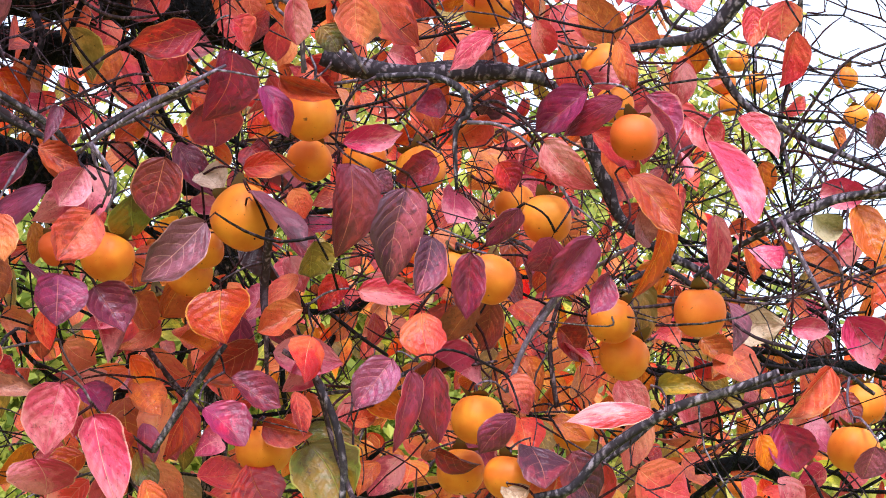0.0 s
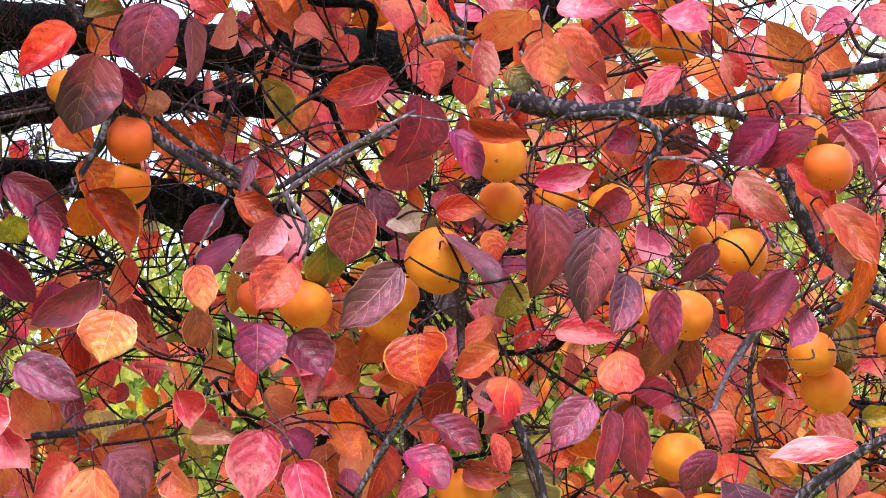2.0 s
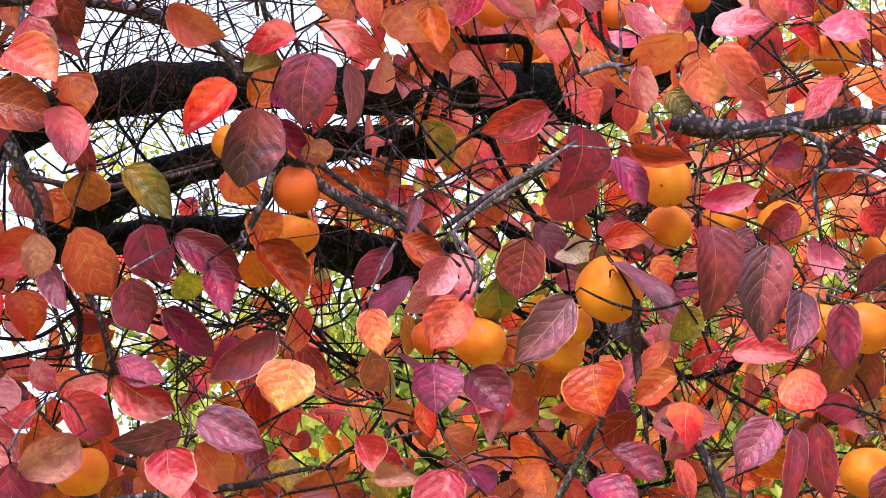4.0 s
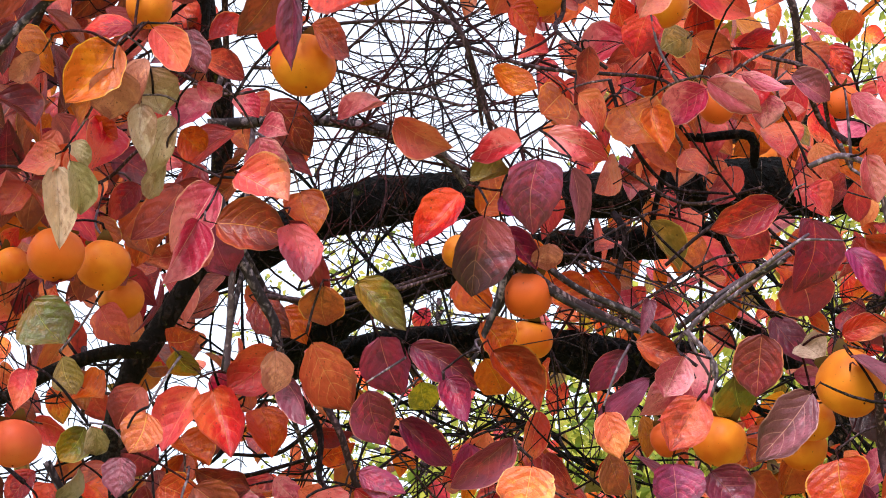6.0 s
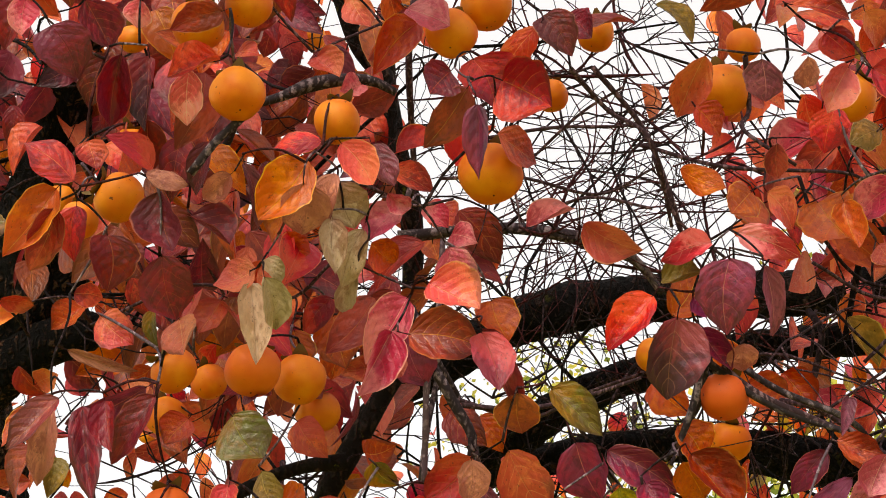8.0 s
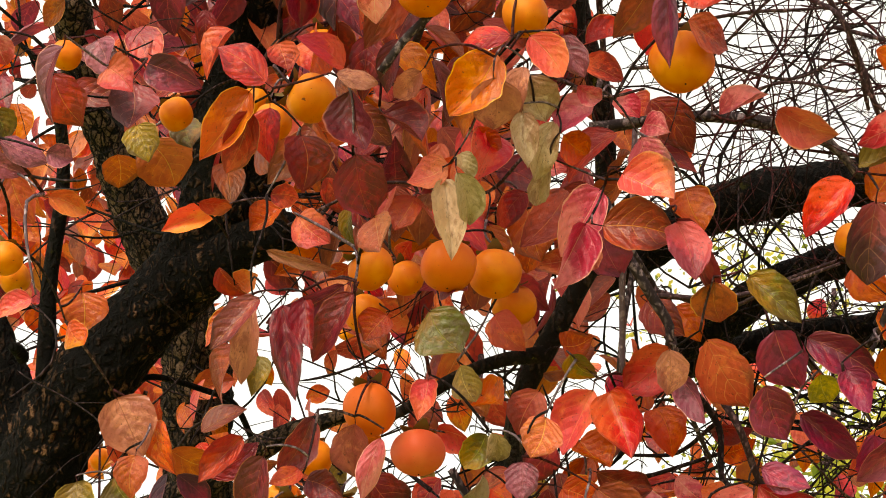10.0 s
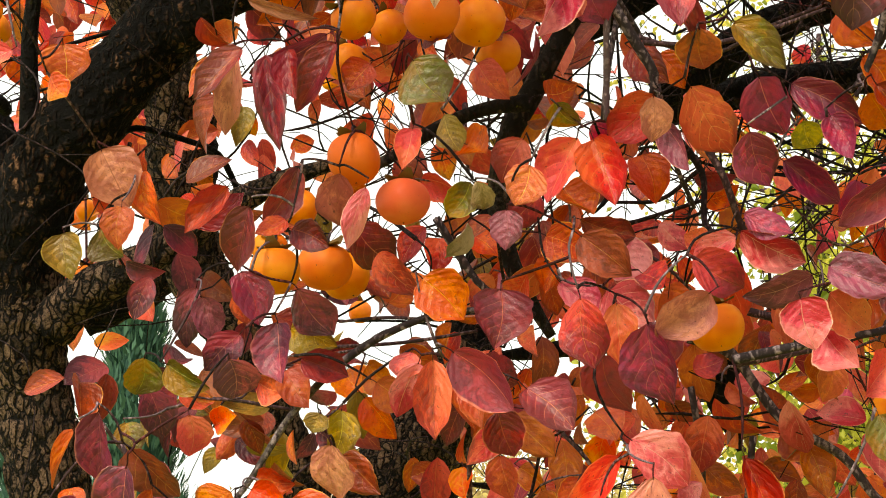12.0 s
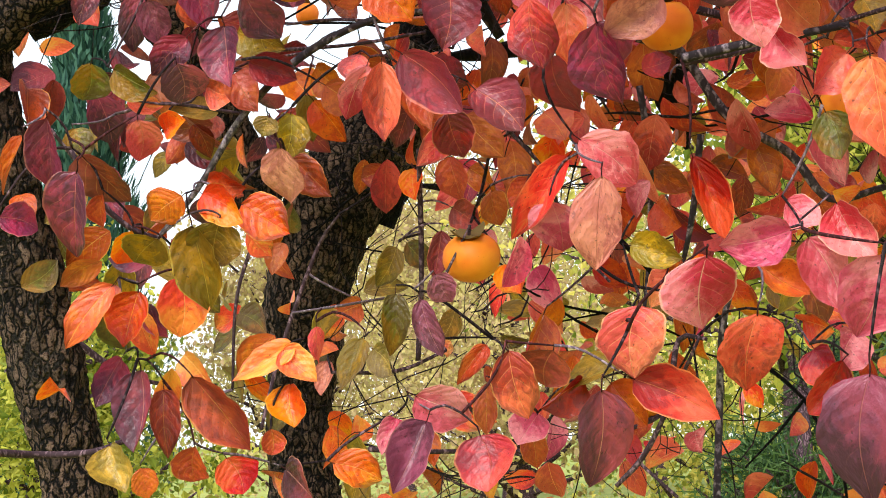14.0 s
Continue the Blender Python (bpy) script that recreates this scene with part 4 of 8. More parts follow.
limb("R", "shade", (0.498, 3.192, 2.248, 0.0030), (0.625, 3.172, 2.213, 0.0030), (0.751, 3.113, 2.219, 0.0026))
limb("R", "dark", (1.005, 3.112, 2.077, 0.0056), (1.074, 3.136, 2.078, 0.0056), (1.141, 3.041, 2.088, 0.0045))
limb("R", "grey", (0.881, 2.898, 2.182, 0.0028), (0.954, 2.847, 2.193, 0.0032), (1.037, 2.848, 2.239, 0.0028))
limb("R", "shade", (0.877, 2.937, 2.338, 0.0033), (0.950, 2.931, 2.290, 0.0033), (1.019, 2.984, 2.276, 0.0029))
limb("R", "grey", (1.284, 2.676, 2.357, 0.0049), (1.364, 2.687, 2.387, 0.0049), (1.445, 2.674, 2.334, 0.0042), (1.487, 2.626, 2.288, 0.0028))
limb("R", "shade", (1.500, 2.527, 2.220, 0.0031), (1.437, 2.589, 2.280, 0.0027), (1.362, 2.555, 2.316, 0.0020))
limb("R", "thin", (1.370, 2.595, 2.092, 0.0027), (1.446, 2.524, 2.129, 0.0027), (1.524, 2.507, 2.181, 0.0027))
limb("R", "shade", (1.317, 2.791, 2.125, 0.0021), (1.426, 2.712, 2.164, 0.0025), (1.533, 2.587, 2.198, 0.0021))
limb("R", "shade", (0.404, 2.686, 2.640, 0.0020), (0.459, 2.709, 2.585, 0.0020), (0.529, 2.737, 2.539, 0.0020), (0.587, 2.718, 2.517, 0.0017))
limb("R", "thin", (0.454, 2.737, 2.570, 0.0027), (0.509, 2.713, 2.613, 0.0027), (0.589, 2.663, 2.652, 0.0023))
limb("R", "thin", (0.357, 2.775, 2.482, 0.0023), (0.443, 2.752, 2.534, 0.0023), (0.531, 2.712, 2.575, 0.0020), (0.603, 2.718, 2.568, 0.0017))
limb("R", "shade", (0.405, 2.900, 2.717, 0.0056), (0.420, 2.877, 2.671, 0.0056), (0.405, 2.888, 2.606, 0.0053), (0.387, 2.853, 2.565, 0.0042))
limb("R", "thin", (0.872, 2.580, 2.575, 0.0020), (0.902, 2.508, 2.554, 0.0020), (0.875, 2.551, 2.508, 0.0016))
limb("R", "thin", (1.058, 2.626, 2.608, 0.0020), (1.031, 2.603, 2.677, 0.0020), (1.015, 2.564, 2.722, 0.0017))
limb("R", "shade", (0.849, 2.609, 2.647, 0.0027), (0.940, 2.610, 2.666, 0.0027), (1.013, 2.562, 2.692, 0.0020))
limb("R", "shade", (1.369, 2.817, 2.286, 0.0033), (1.426, 2.843, 2.261, 0.0036), (1.494, 2.743, 2.270, 0.0029), (1.579, 2.670, 2.252, 0.0029))
limb("R", "thin", (1.392, 2.513, 2.304, 0.0020), (1.482, 2.491, 2.320, 0.0024), (1.577, 2.416, 2.357, 0.0020))
limb("R", "thin", (1.503, 2.464, 2.256, 0.0024), (1.586, 2.441, 2.286, 0.0020))
limb("R", "shade", (1.387, 2.486, 2.399, 0.0020), (1.474, 2.511, 2.379, 0.0024), (1.580, 2.459, 2.333, 0.0020))
limb("R", "shade", (1.365, 2.727, 2.247, 0.0018), (1.423, 2.663, 2.197, 0.0021), (1.459, 2.690, 2.123, 0.0021))
limb("C", "shade", (0.327, 2.970, 2.684, 0.0025), (0.398, 2.973, 2.633, 0.0029), (0.422, 2.934, 2.732, 0.0025))
limb("C", "shade", (0.386, 2.740, 2.867, 0.0032), (0.414, 2.768, 2.789, 0.0032), (0.484, 2.845, 2.740, 0.0028), (0.568, 2.811, 2.713, 0.0021))
limb("C", "thin", (0.394, 2.738, 2.727, 0.0027), (0.493, 2.766, 2.678, 0.0027), (0.591, 2.669, 2.666, 0.0020))
limb("C", "thin", (0.162, 2.575, 2.827, 0.0023), (0.195, 2.635, 2.756, 0.0026), (0.261, 2.659, 2.704, 0.0023))
limb("C", "shade", (-0.097, 2.948, 2.468, 0.0056), (-0.045, 3.010, 2.404, 0.0056), (-0.043, 3.008, 2.323, 0.0046), (0.000, 2.978, 2.274, 0.0032))
limb("C", "shade", (-0.000, 2.982, 2.290, 0.0021), (0.015, 3.017, 2.356, 0.0021), (0.040, 2.993, 2.406, 0.0018))
limb("C", "thin", (0.073, 2.843, 2.315, 0.0017), (0.147, 2.950, 2.267, 0.0020), (0.213, 2.919, 2.283, 0.0017))
limb("C", "shade", (-0.242, 3.131, 2.343, 0.0029), (-0.140, 3.083, 2.354, 0.0033), (-0.045, 3.081, 2.381, 0.0029))
limb("C", "shade", (-0.341, 2.858, 2.273, 0.0024), (-0.341, 2.990, 2.176, 0.0024), (-0.342, 2.919, 2.128, 0.0020))
limb("C", "thin", (-0.159, 2.952, 2.286, 0.0027), (-0.104, 2.899, 2.236, 0.0027), (-0.064, 2.932, 2.202, 0.0020))
limb("C", "shade", (-0.471, 2.921, 2.298, 0.0042), (-0.520, 2.941, 2.340, 0.0032), (-0.569, 2.964, 2.373, 0.0025))
limb("C", "shade", (-0.052, 3.043, 2.416, 0.0036), (-0.114, 3.117, 2.393, 0.0033), (-0.185, 3.093, 2.386, 0.0025))
limb("C", "thin", (-0.594, 2.945, 2.181, 0.0021), (-0.526, 2.972, 2.190, 0.0025), (-0.442, 2.988, 2.185, 0.0021))
limb("C", "shade", (0.056, 3.001, 2.319, 0.0028), (0.048, 3.003, 2.253, 0.0028), (0.054, 3.009, 2.187, 0.0025))
limb("C", "shade", (-0.182, 2.971, 1.842, 0.0027), (-0.109, 2.958, 1.782, 0.0027), (-0.044, 2.953, 1.764, 0.0020))
limb("C", "shade", (-0.301, 3.050, 2.008, 0.0025), (-0.321, 3.085, 1.941, 0.0028), (-0.332, 3.018, 1.882, 0.0021))
limb("C", "dark", (0.694, 4.302, 3.310, 0.0364), (0.832, 4.245, 3.389, 0.0547), (0.970, 4.201, 3.422, 0.0547), (1.056, 4.172, 3.439, 0.0417), (1.167, 4.154, 3.414, 0.0286))
limb("C", "thin", (0.620, 2.838, 2.892, 0.0029), (0.650, 2.810, 2.895, 0.0040), (0.692, 2.795, 2.885, 0.0044), (0.731, 2.856, 2.852, 0.0047), (0.760, 2.828, 2.806, 0.0051))
limb("R", "grey", (0.437, 2.563, 2.416, 0.0038), (0.485, 2.542, 2.451, 0.0046), (0.534, 2.523, 2.475, 0.0046), (0.576, 2.507, 2.494, 0.0046))
limb("R", "pale", (0.445, 2.562, 2.413, 0.0030), (0.479, 2.568, 2.378, 0.0030), (0.488, 2.573, 2.357, 0.0023), (0.480, 2.583, 2.327, 0.0023))
limb("R", "pale", (0.601, 2.437, 2.598, 0.0038), (0.636, 2.424, 2.608, 0.0045), (0.667, 2.420, 2.599, 0.0045), (0.688, 2.425, 2.572, 0.0038), (0.701, 2.445, 2.513, 0.0030))
limb("R", "pale", (0.725, 2.405, 2.593, 0.0030), (0.752, 2.414, 2.552, 0.0030), (0.782, 2.419, 2.517, 0.0030))
limb("R", "grey", (0.770, 2.590, 2.603, 0.0161), (0.813, 2.581, 2.592, 0.0153), (0.875, 2.564, 2.585, 0.0137), (0.942, 2.540, 2.585, 0.0129), (1.008, 2.513, 2.589, 0.0112), (1.068, 2.492, 2.580, 0.0088))
limb("R", "grey", (0.799, 2.434, 2.521, 0.0046), (0.869, 2.409, 2.525, 0.0046), (0.914, 2.400, 2.504, 0.0053), (0.922, 2.409, 2.475, 0.0038), (0.909, 2.419, 2.461, 0.0038), (0.922, 2.442, 2.383, 0.0023))
limb("C", "grey", (0.212, 2.574, 2.524, 0.0054), (0.269, 2.585, 2.479, 0.0061), (0.325, 2.590, 2.447, 0.0054), (0.396, 2.589, 2.419, 0.0038))
limb("C", "grey", (0.216, 2.576, 2.517, 0.0061), (0.207, 2.595, 2.467, 0.0061), (0.172, 2.613, 2.421, 0.0038))
limb("R", "pale", (0.923, 2.411, 2.468, 0.0030), (0.968, 2.395, 2.464, 0.0023), (1.021, 2.387, 2.425, 0.0023), (1.077, 2.388, 2.352, 0.0023))
limb("R", "grey", (1.064, 2.487, 1.986, 0.0046), (1.108, 2.466, 1.998, 0.0061), (1.138, 2.444, 2.039, 0.0068), (1.176, 2.419, 2.073, 0.0068), (1.226, 2.386, 2.107, 0.0068), (1.290, 2.347, 2.130, 0.0061), (1.339, 2.314, 2.152, 0.0053))
limb("R", "grey", (1.428, 2.187, 2.379, 0.0061), (1.375, 2.223, 2.374, 0.0068), (1.328, 2.259, 2.350, 0.0068), (1.285, 2.290, 2.333, 0.0046))
limb("R", "pale", (1.309, 2.249, 2.341, 0.0038), (1.338, 2.249, 2.291, 0.0038), (1.377, 2.246, 2.226, 0.0023))
limb("R", "pale", (1.027, 2.495, 2.129, 0.0031), (1.041, 2.475, 2.189, 0.0038), (1.073, 2.445, 2.249, 0.0038), (1.086, 2.428, 2.286, 0.0023))
limb("R", "grey", (0.587, 2.675, 2.030, 0.0046), (0.617, 2.656, 2.092, 0.0046), (0.647, 2.637, 2.146, 0.0046), (0.666, 2.625, 2.177, 0.0031))
limb("R", "grey", (0.792, 2.600, 2.131, 0.0046), (0.820, 2.603, 2.080, 0.0054), (0.837, 2.609, 2.021, 0.0054), (0.838, 2.617, 1.972, 0.0046))
limb("R", "thin", (0.740, 2.606, 2.174, 0.0038), (0.775, 2.601, 2.153, 0.0038), (0.801, 2.600, 2.124, 0.0038))
limb("C", "grey", (-0.150, 2.578, 2.525, 0.0069), (-0.123, 2.597, 2.475, 0.0076), (-0.100, 2.613, 2.432, 0.0069), (-0.104, 2.623, 2.403, 0.0046))
limb("C", "pale", (-0.158, 2.583, 2.510, 0.0038), (-0.159, 2.608, 2.439, 0.0046), (-0.164, 2.629, 2.374, 0.0031))
limb("C", "thin", (-0.112, 2.599, 2.472, 0.0038), (-0.036, 2.604, 2.465, 0.0038), (0.041, 2.600, 2.476, 0.0031), (0.132, 2.588, 2.501, 0.0023))
limb("C", "grey", (0.211, 2.558, 2.510, 0.0046), (0.199, 2.577, 2.460, 0.0053), (0.177, 2.595, 2.411, 0.0046), (0.158, 2.603, 2.390, 0.0030))
limb("C", "thin", (0.239, 2.577, 2.509, 0.0046), (0.284, 2.586, 2.472, 0.0054), (0.344, 2.589, 2.441, 0.0054), (0.396, 2.590, 2.418, 0.0038))
limb("R", "pale", (0.438, 2.562, 2.416, 0.0030), (0.482, 2.543, 2.449, 0.0038), (0.533, 2.523, 2.478, 0.0046), (0.576, 2.506, 2.496, 0.0038))
limb("R", "pale", (0.445, 2.562, 2.412, 0.0030), (0.481, 2.567, 2.379, 0.0023), (0.484, 2.575, 2.350, 0.0023))
limb("C", "grey", (-0.470, 2.456, 2.764, 0.0062), (-0.436, 2.443, 2.803, 0.0062), (-0.399, 2.434, 2.833, 0.0062), (-0.377, 2.426, 2.854, 0.0054))
limb("C", "grey", (-0.010, 2.713, 2.057, 0.0069), (0.088, 2.708, 2.075, 0.0061), (0.147, 2.704, 2.083, 0.0054), (0.212, 2.698, 2.091, 0.0046))
limb("C", "thin", (-0.831, 2.642, 1.960, 0.0031), (-0.804, 2.659, 1.900, 0.0031), (-0.761, 2.677, 1.855, 0.0039), (-0.725, 2.689, 1.840, 0.0039))

# leaf blades: a few shapes, each with its own cup, curl and wavy rim
ACROSS, ALONG = (-1.0, -0.86, -0.62, -0.32, 0.0, 0.32, 0.62, 0.86, 1.0), 17


def blade(seed, dry=False):
    """An ovate blade with a short drawn-out tip; dry ones are crumpled and rolled."""
    rng = np.random.default_rng(seed + 100)
    cup, curl, bend = rng.uniform(-0.35, 0.9), rng.uniform(-0.22, 0.42), rng.uniform(-0.13, 0.13)
    fold = rng.uniform(0.0, 0.16) * rng.choice((1, 1, 1, 2.2))
    half = {-1: rng.uniform(0.4, 1.5), 0: 1.0, 1: rng.uniform(0.4, 1.5)}
    roll_in, twirl = rng.uniform(-0.3, 0.6), rng.uniform(-0.7, 0.7)
    wave, ph, freq = rng.uniform(0.012, 0.05), rng.uniform(0, 6), rng.uniform(4, 9)
    base, tip, fat = rng.uniform(0.46, 0.62), rng.uniform(0.5, 0.7), rng.uniform(0.72, 0.98)
    draw, pleat = rng.uniform(0.45, 0.85), rng.uniform(0.004, 0.011)
    if dry:
        cup, fold, curl, wave, twirl = rng.uniform(0.3, 0.8), 0.15, rng.uniform(0.0, 0.3), rng.uniform(0.03, 0.06), rng.uniform(-0.8, 0.8)
    nick = [(rng.uniform(0.2, 0.9), rng.choice((-1, 1)), rng.uniform(0.0, 0.08)) for _ in range(3)]
    verts, uvs, faces = [], [], []
    for i in range(ALONG):
        t = i / (ALONG - 1)
        w = 0.0
        if 0 < t < 1:
            q = math.sin(math.pi * t ** fat)
            end = max(0.0, (t - 0.76) / 0.24)
            w = q ** (base if t ** fat < 0.5 else tip) * (1 - draw * end * end * (3 - 2 * end) * (1 - 0.5 * end))
        for u in ACROSS:
            rim = 1 - sum(d * math.exp(-((t - c) / 0.06) ** 2) for c, e, d in nick if e * u > 0.7)
            x = 0.5 * u * w * rim * (1 + 0.03 * math.sin(17 * t + ph + 3 * u) + 0.02 * math.sin(29 * t + 2 * ph) * abs(u))
            lift = (cup * half[int(np.sign(u))] * u * u * 0.26 + fold * abs(u)) * w - roll_in * abs(u) ** 4 * w * 0.13
            z = lift + wave * math.sin(ph + freq * t + (2.2 if u > 0 else 0)) * abs(u) ** 1.6
            z += pleat * math.sin(6.28 * (5.5 * t - 1.5 * abs(u))) * abs(u) * (1.15 - abs(u)) * 2.2
            if dry:
                z += 0.05 * noise.noise(Vector((u * 2.2 + seed, t * 5.0, 3.0)))
            ang = twirl * (t - 0.3)
            x, z = x * math.cos(ang) - z * math.sin(ang), x * math.sin(ang) + z * math.cos(ang)
            verts.append((x + bend * math.sin(math.pi * t), t, z - curl * t * t))
            uvs.append((0.5 + 0.5 * u, t))
    m = len(ACROSS)
    for i in range(ALONG - 1):
        for j in range(m - 1):
            faces.append((i * m + j, i * m + j + 1, (i + 1) * m + j + 1, (i + 1) * m + j))
    return verts, faces, uvs


def stalk_mesh():
    v, f = tube(np.array([(0, 0.03, -0.004, 0.012), (0, -0.04, 0.004, 0.012), (0.005, -0.09, 0.022, 0.012), (0.0, -0.15, 0.05, 0.016)]), 5)
    ob = mesh_object("stalk", v, f, [BARK["red"]])
    return ob


STALK = []
BLADES, LEAF_MESH = [blade(s) for s in range(20)] + [blade(s, True) for s in range(20, 26)], {}
PENDING = {"L": [], "C": [], "R": []}


def leaf(tree, colour, x, y, z, tx, ty, tz, width, twist, shape):
    """A leaf from its stalk end to its tip, turned about its midrib by twist degrees."""
    if colour in "TEB":
        shape = 20 + shape % 6
    key = colour, shape
    base, tip = Vector((x, y, z)), Vector((tx, ty, tz))
    if key not in LEAF_MESH:
        v, f, uv = BLADES[shape]
        ob = mesh_object("leaf", v, f, [LEAF[colour]], TREES[tree], uv)
        LEAF_MESH[key] = ob.data
    else:
        ob = new("leaf", LEAF_MESH[key])
        ob.parent = TREES[tree]
    ax = tip - base
    length = ax.length
    ax.normalize()
    nrm = Vector((0, -1, -0.2))
    nrm = (nrm - ax * nrm.dot(ax)).normalized()
    nrm = Matrix.Rotation(radians(twist), 3, ax) @ nrm
    sx = ax.cross(nrm)
    m = Matrix((sx * width * 0.95, ax * length * 1.04, nrm * length)).transposed().to_4x4()
    m.translation = base
    ob.matrix_basis = m
    if not STALK:
        STALK.append(stalk_mesh())
        stem = STALK[0]
    else:
        stem = new("stalk", STALK[0].data)
    stem.parent = ob
    PENDING[tree].append(base - ax * length * 0.14 + nrm * length * 0.05)


def fruit_mesh():
    seg, rings = 28, 16
    verts, faces = [], []
    for i in range(rings + 1):
        p = math.pi * i / rings
        for j in range(seg):
            a = 2 * math.pi * j / seg
            r = math.sin(p) ** 0.86 * (1 + 0.045 * math.cos(4 * a) * math.sin(p))
            z = 0.92 * math.cos(p) - 0.14 * math.exp(-(p / 0.42) ** 2) - 0.02 * math.exp(-((math.pi - p) / 0.25) ** 2) * -1
            verts.append((0.5 * r * math.cos(a), 0.5 * r * math.sin(a), 0.5 * z))
    for i in range(rings):
        for j in range(seg):
            faces.append((i * seg + j, (i + 1) * seg + j, (i + 1) * seg + (j + 1) % seg, i * seg + (j + 1) % seg))
    return verts, faces


def first_fruit():
    ob = mesh_object("persimmon", *fruit_mesh(), [SKIN])
    tagged(ob, "ripe orange persimmon hanging from a twig", "fruit", "persimmons")
    v, f = tube(np.array([(0, 0, 0.375, 0.05), (0, 0, 0.40, 0.085), (0, 0, 0.425, 0.07), (0, 0, 0.435, 0.03)]), 10)
    cal = mesh_object("calyx", v, f, [CALYX], ob)
    cal["label"] = "dry brownish-green four-lobed calyx"
    for q in range(4):
        verts, faces = [], []
        a0 = q * math.pi / 2 + 0.4
        for i in range(6):
            t = i / 5
            w = 0.16 * math.sin(math.pi * min(0.97, 0.25 + 0.75 * t)) ** 0.7
            rr = 0.04 + 0.32 * t
            zz = 0.405 + 0.03 * t - 0.03 * t * t + (0.16, 0.04, 0.22, 0.08)[q] * t ** 2.5
            for s in (-1, 0, 1):
                verts.append((rr * math.cos(a0) - s * w * math.sin(a0), rr * math.sin(a0) + s * w * math.cos(a0), zz + 0.035 * abs(s) * t))
        for i in range(5):
            for j in range(2):
                faces.append((i * 3 + j, i * 3 + j + 1, i * 3 + 4 + j, i * 3 + 3 + j))
        mesh_object("sepal", verts, faces, [CALYX], cal)
    v, f = tube(glide([(0, 0, 0.36, 0.035), (0.01, 0, 0.46, 0.03), (0.05, 0.02, 0.62, 0.03)], 0.05), 6)
    mesh_object("stem", v, f, [STEM], ob)
    tip = tube(np.array([(0, 0, -0.44, 0.012), (0, 0, -0.455, 0.016), (0, 0, -0.475, 0.004)]), 6)
    mesh_object("blossom_end", *tip, [BARK["red"]], ob)
    return ob


FRUIT = []


def persimmon(tree, x, y, z, size, tall, tilt, way, turn, label="", skin=None):
    m = Matrix.Translation((x, y, z)) @ Matrix.Rotation(radians(way), 4, "Z") @ Matrix.Rotation(radians(tilt), 4, "X") \
        @ Matrix.Rotation(radians(turn), 4, "Z") @ Matrix.Diagonal((size, size, size * tall, 1))
    if not FRUIT:
        FRUIT.append(first_fruit())
        FRUIT[0].matrix_basis = m
        ob = FRUIT[0]
    else:
        ob = copy_thing(FRUIT[0], Matrix())
        ob.matrix_basis = m
        tagged(ob, label or FRUIT[0]["label"])
    if skin:
        ob.data = ob.data.copy()
        ob.data.materials[0] = skin
    PENDING[tree].append(m @ Vector((0.05, 0.02, 0.62)))


persimmon("R", 0.747, 2.560, 2.498, 0.0719, 1.07, 9, 231, 37)
persimmon("R", 0.777, 2.653, 2.464, 0.0642, 1.00, 14, 137, 42)
persimmon("R", 0.847, 2.616, 2.465, 0.0614, 1.02, 23, 298, 34)
persimmon("R", 0.914, 2.564, 2.446, 0.0688, 1.07, 26, 257, 3)
persimmon("R", 0.673, 2.599, 2.351, 0.0910, 1.08, 37, 201, 60, "large plump orange persimmon hanging under leaves")
persimmon("R", 0.497, 2.633, 2.280, 0.0722, 1.03, 19, 66, 26)
persimmon("R", 0.644, 2.702, 2.329, 0.0587, 1.01, 23, 161, 33)
persimmon("R", 0.641, 2.765, 2.307, 0.0647, 1.09, 6, 136, 24)
persimmon("R", 0.982, 2.618, 2.324, 0.0590, 1.02, 25, 26, 78)
persimmon("R", 0.993, 2.487, 2.277, 0.0690, 1.02, 32, 151, 75)
persimmon("R", 1.055, 2.442, 2.359, 0.0707, 1.02, 9, 165, 34)
persimmon("R", 1.117, 2.710, 2.465, 0.0607, 0.97, 25, 254, 69, "orange persimmon half hidden behind autumn leaves")
persimmon("R", 1.130, 2.425, 2.588, 0.0632, 1.06, 33, 160, 6)
persimmon("R", 1.147, 2.364, 2.467, 0.0676, 0.98, 9, 136, 57)
persimmon("R", 1.227, 2.596, 2.603, 0.0570, 1.02, 2, 227, 18, "orange persimmon half hidden behind autumn leaves")
persimmon("R", 1.175, 2.488, 2.242, 0.0681, 0.99, 18, 92, 6)
persimmon("R", 1.217, 2.533, 2.205, 0.0701, 1.06, 25, 70, 12)
persimmon("R", 1.268, 2.403, 2.246, 0.0729, 1.06, 17, 332, 59)
persimmon("R", 1.003, 2.545, 2.095, 0.0709, 1.06, 0, 124, 23)
persimmon("R", 1.018, 2.642, 2.039, 0.0690, 1.02, 7, 159, 58)
persimmon("R", 1.053, 2.555, 2.021, 0.0673, 0.96, 10, 102, 87)
persimmon("R", 0.760, 2.746, 2.062, 0.0777, 0.97, 2, 171, 1)
persimmon("R", 1.170, 2.598, 2.103, 0.0590, 0.98, 11, 66, 56)
persimmon("R", 1.466, 2.340, 2.066, 0.0682, 1.01, 7, 58, 83)
persimmon("R", 1.602, 2.525, 2.176, 0.0656, 1.05, 10, 239, 54, "orange persimmon half hidden behind autumn leaves")
persimmon("R", 0.982, 2.497, 2.679, 0.0699, 0.97, 24, 319, 10)
persimmon("R", 0.636, 2.918, 2.300, 0.0539, 0.95, 61, 329, 89, "orange persimmon half hidden behind autumn leaves")
persimmon("R", 0.469, 2.888, 2.354, 0.0531, 1.05, 31, 205, 86, "orange persimmon half hidden behind autumn leaves")
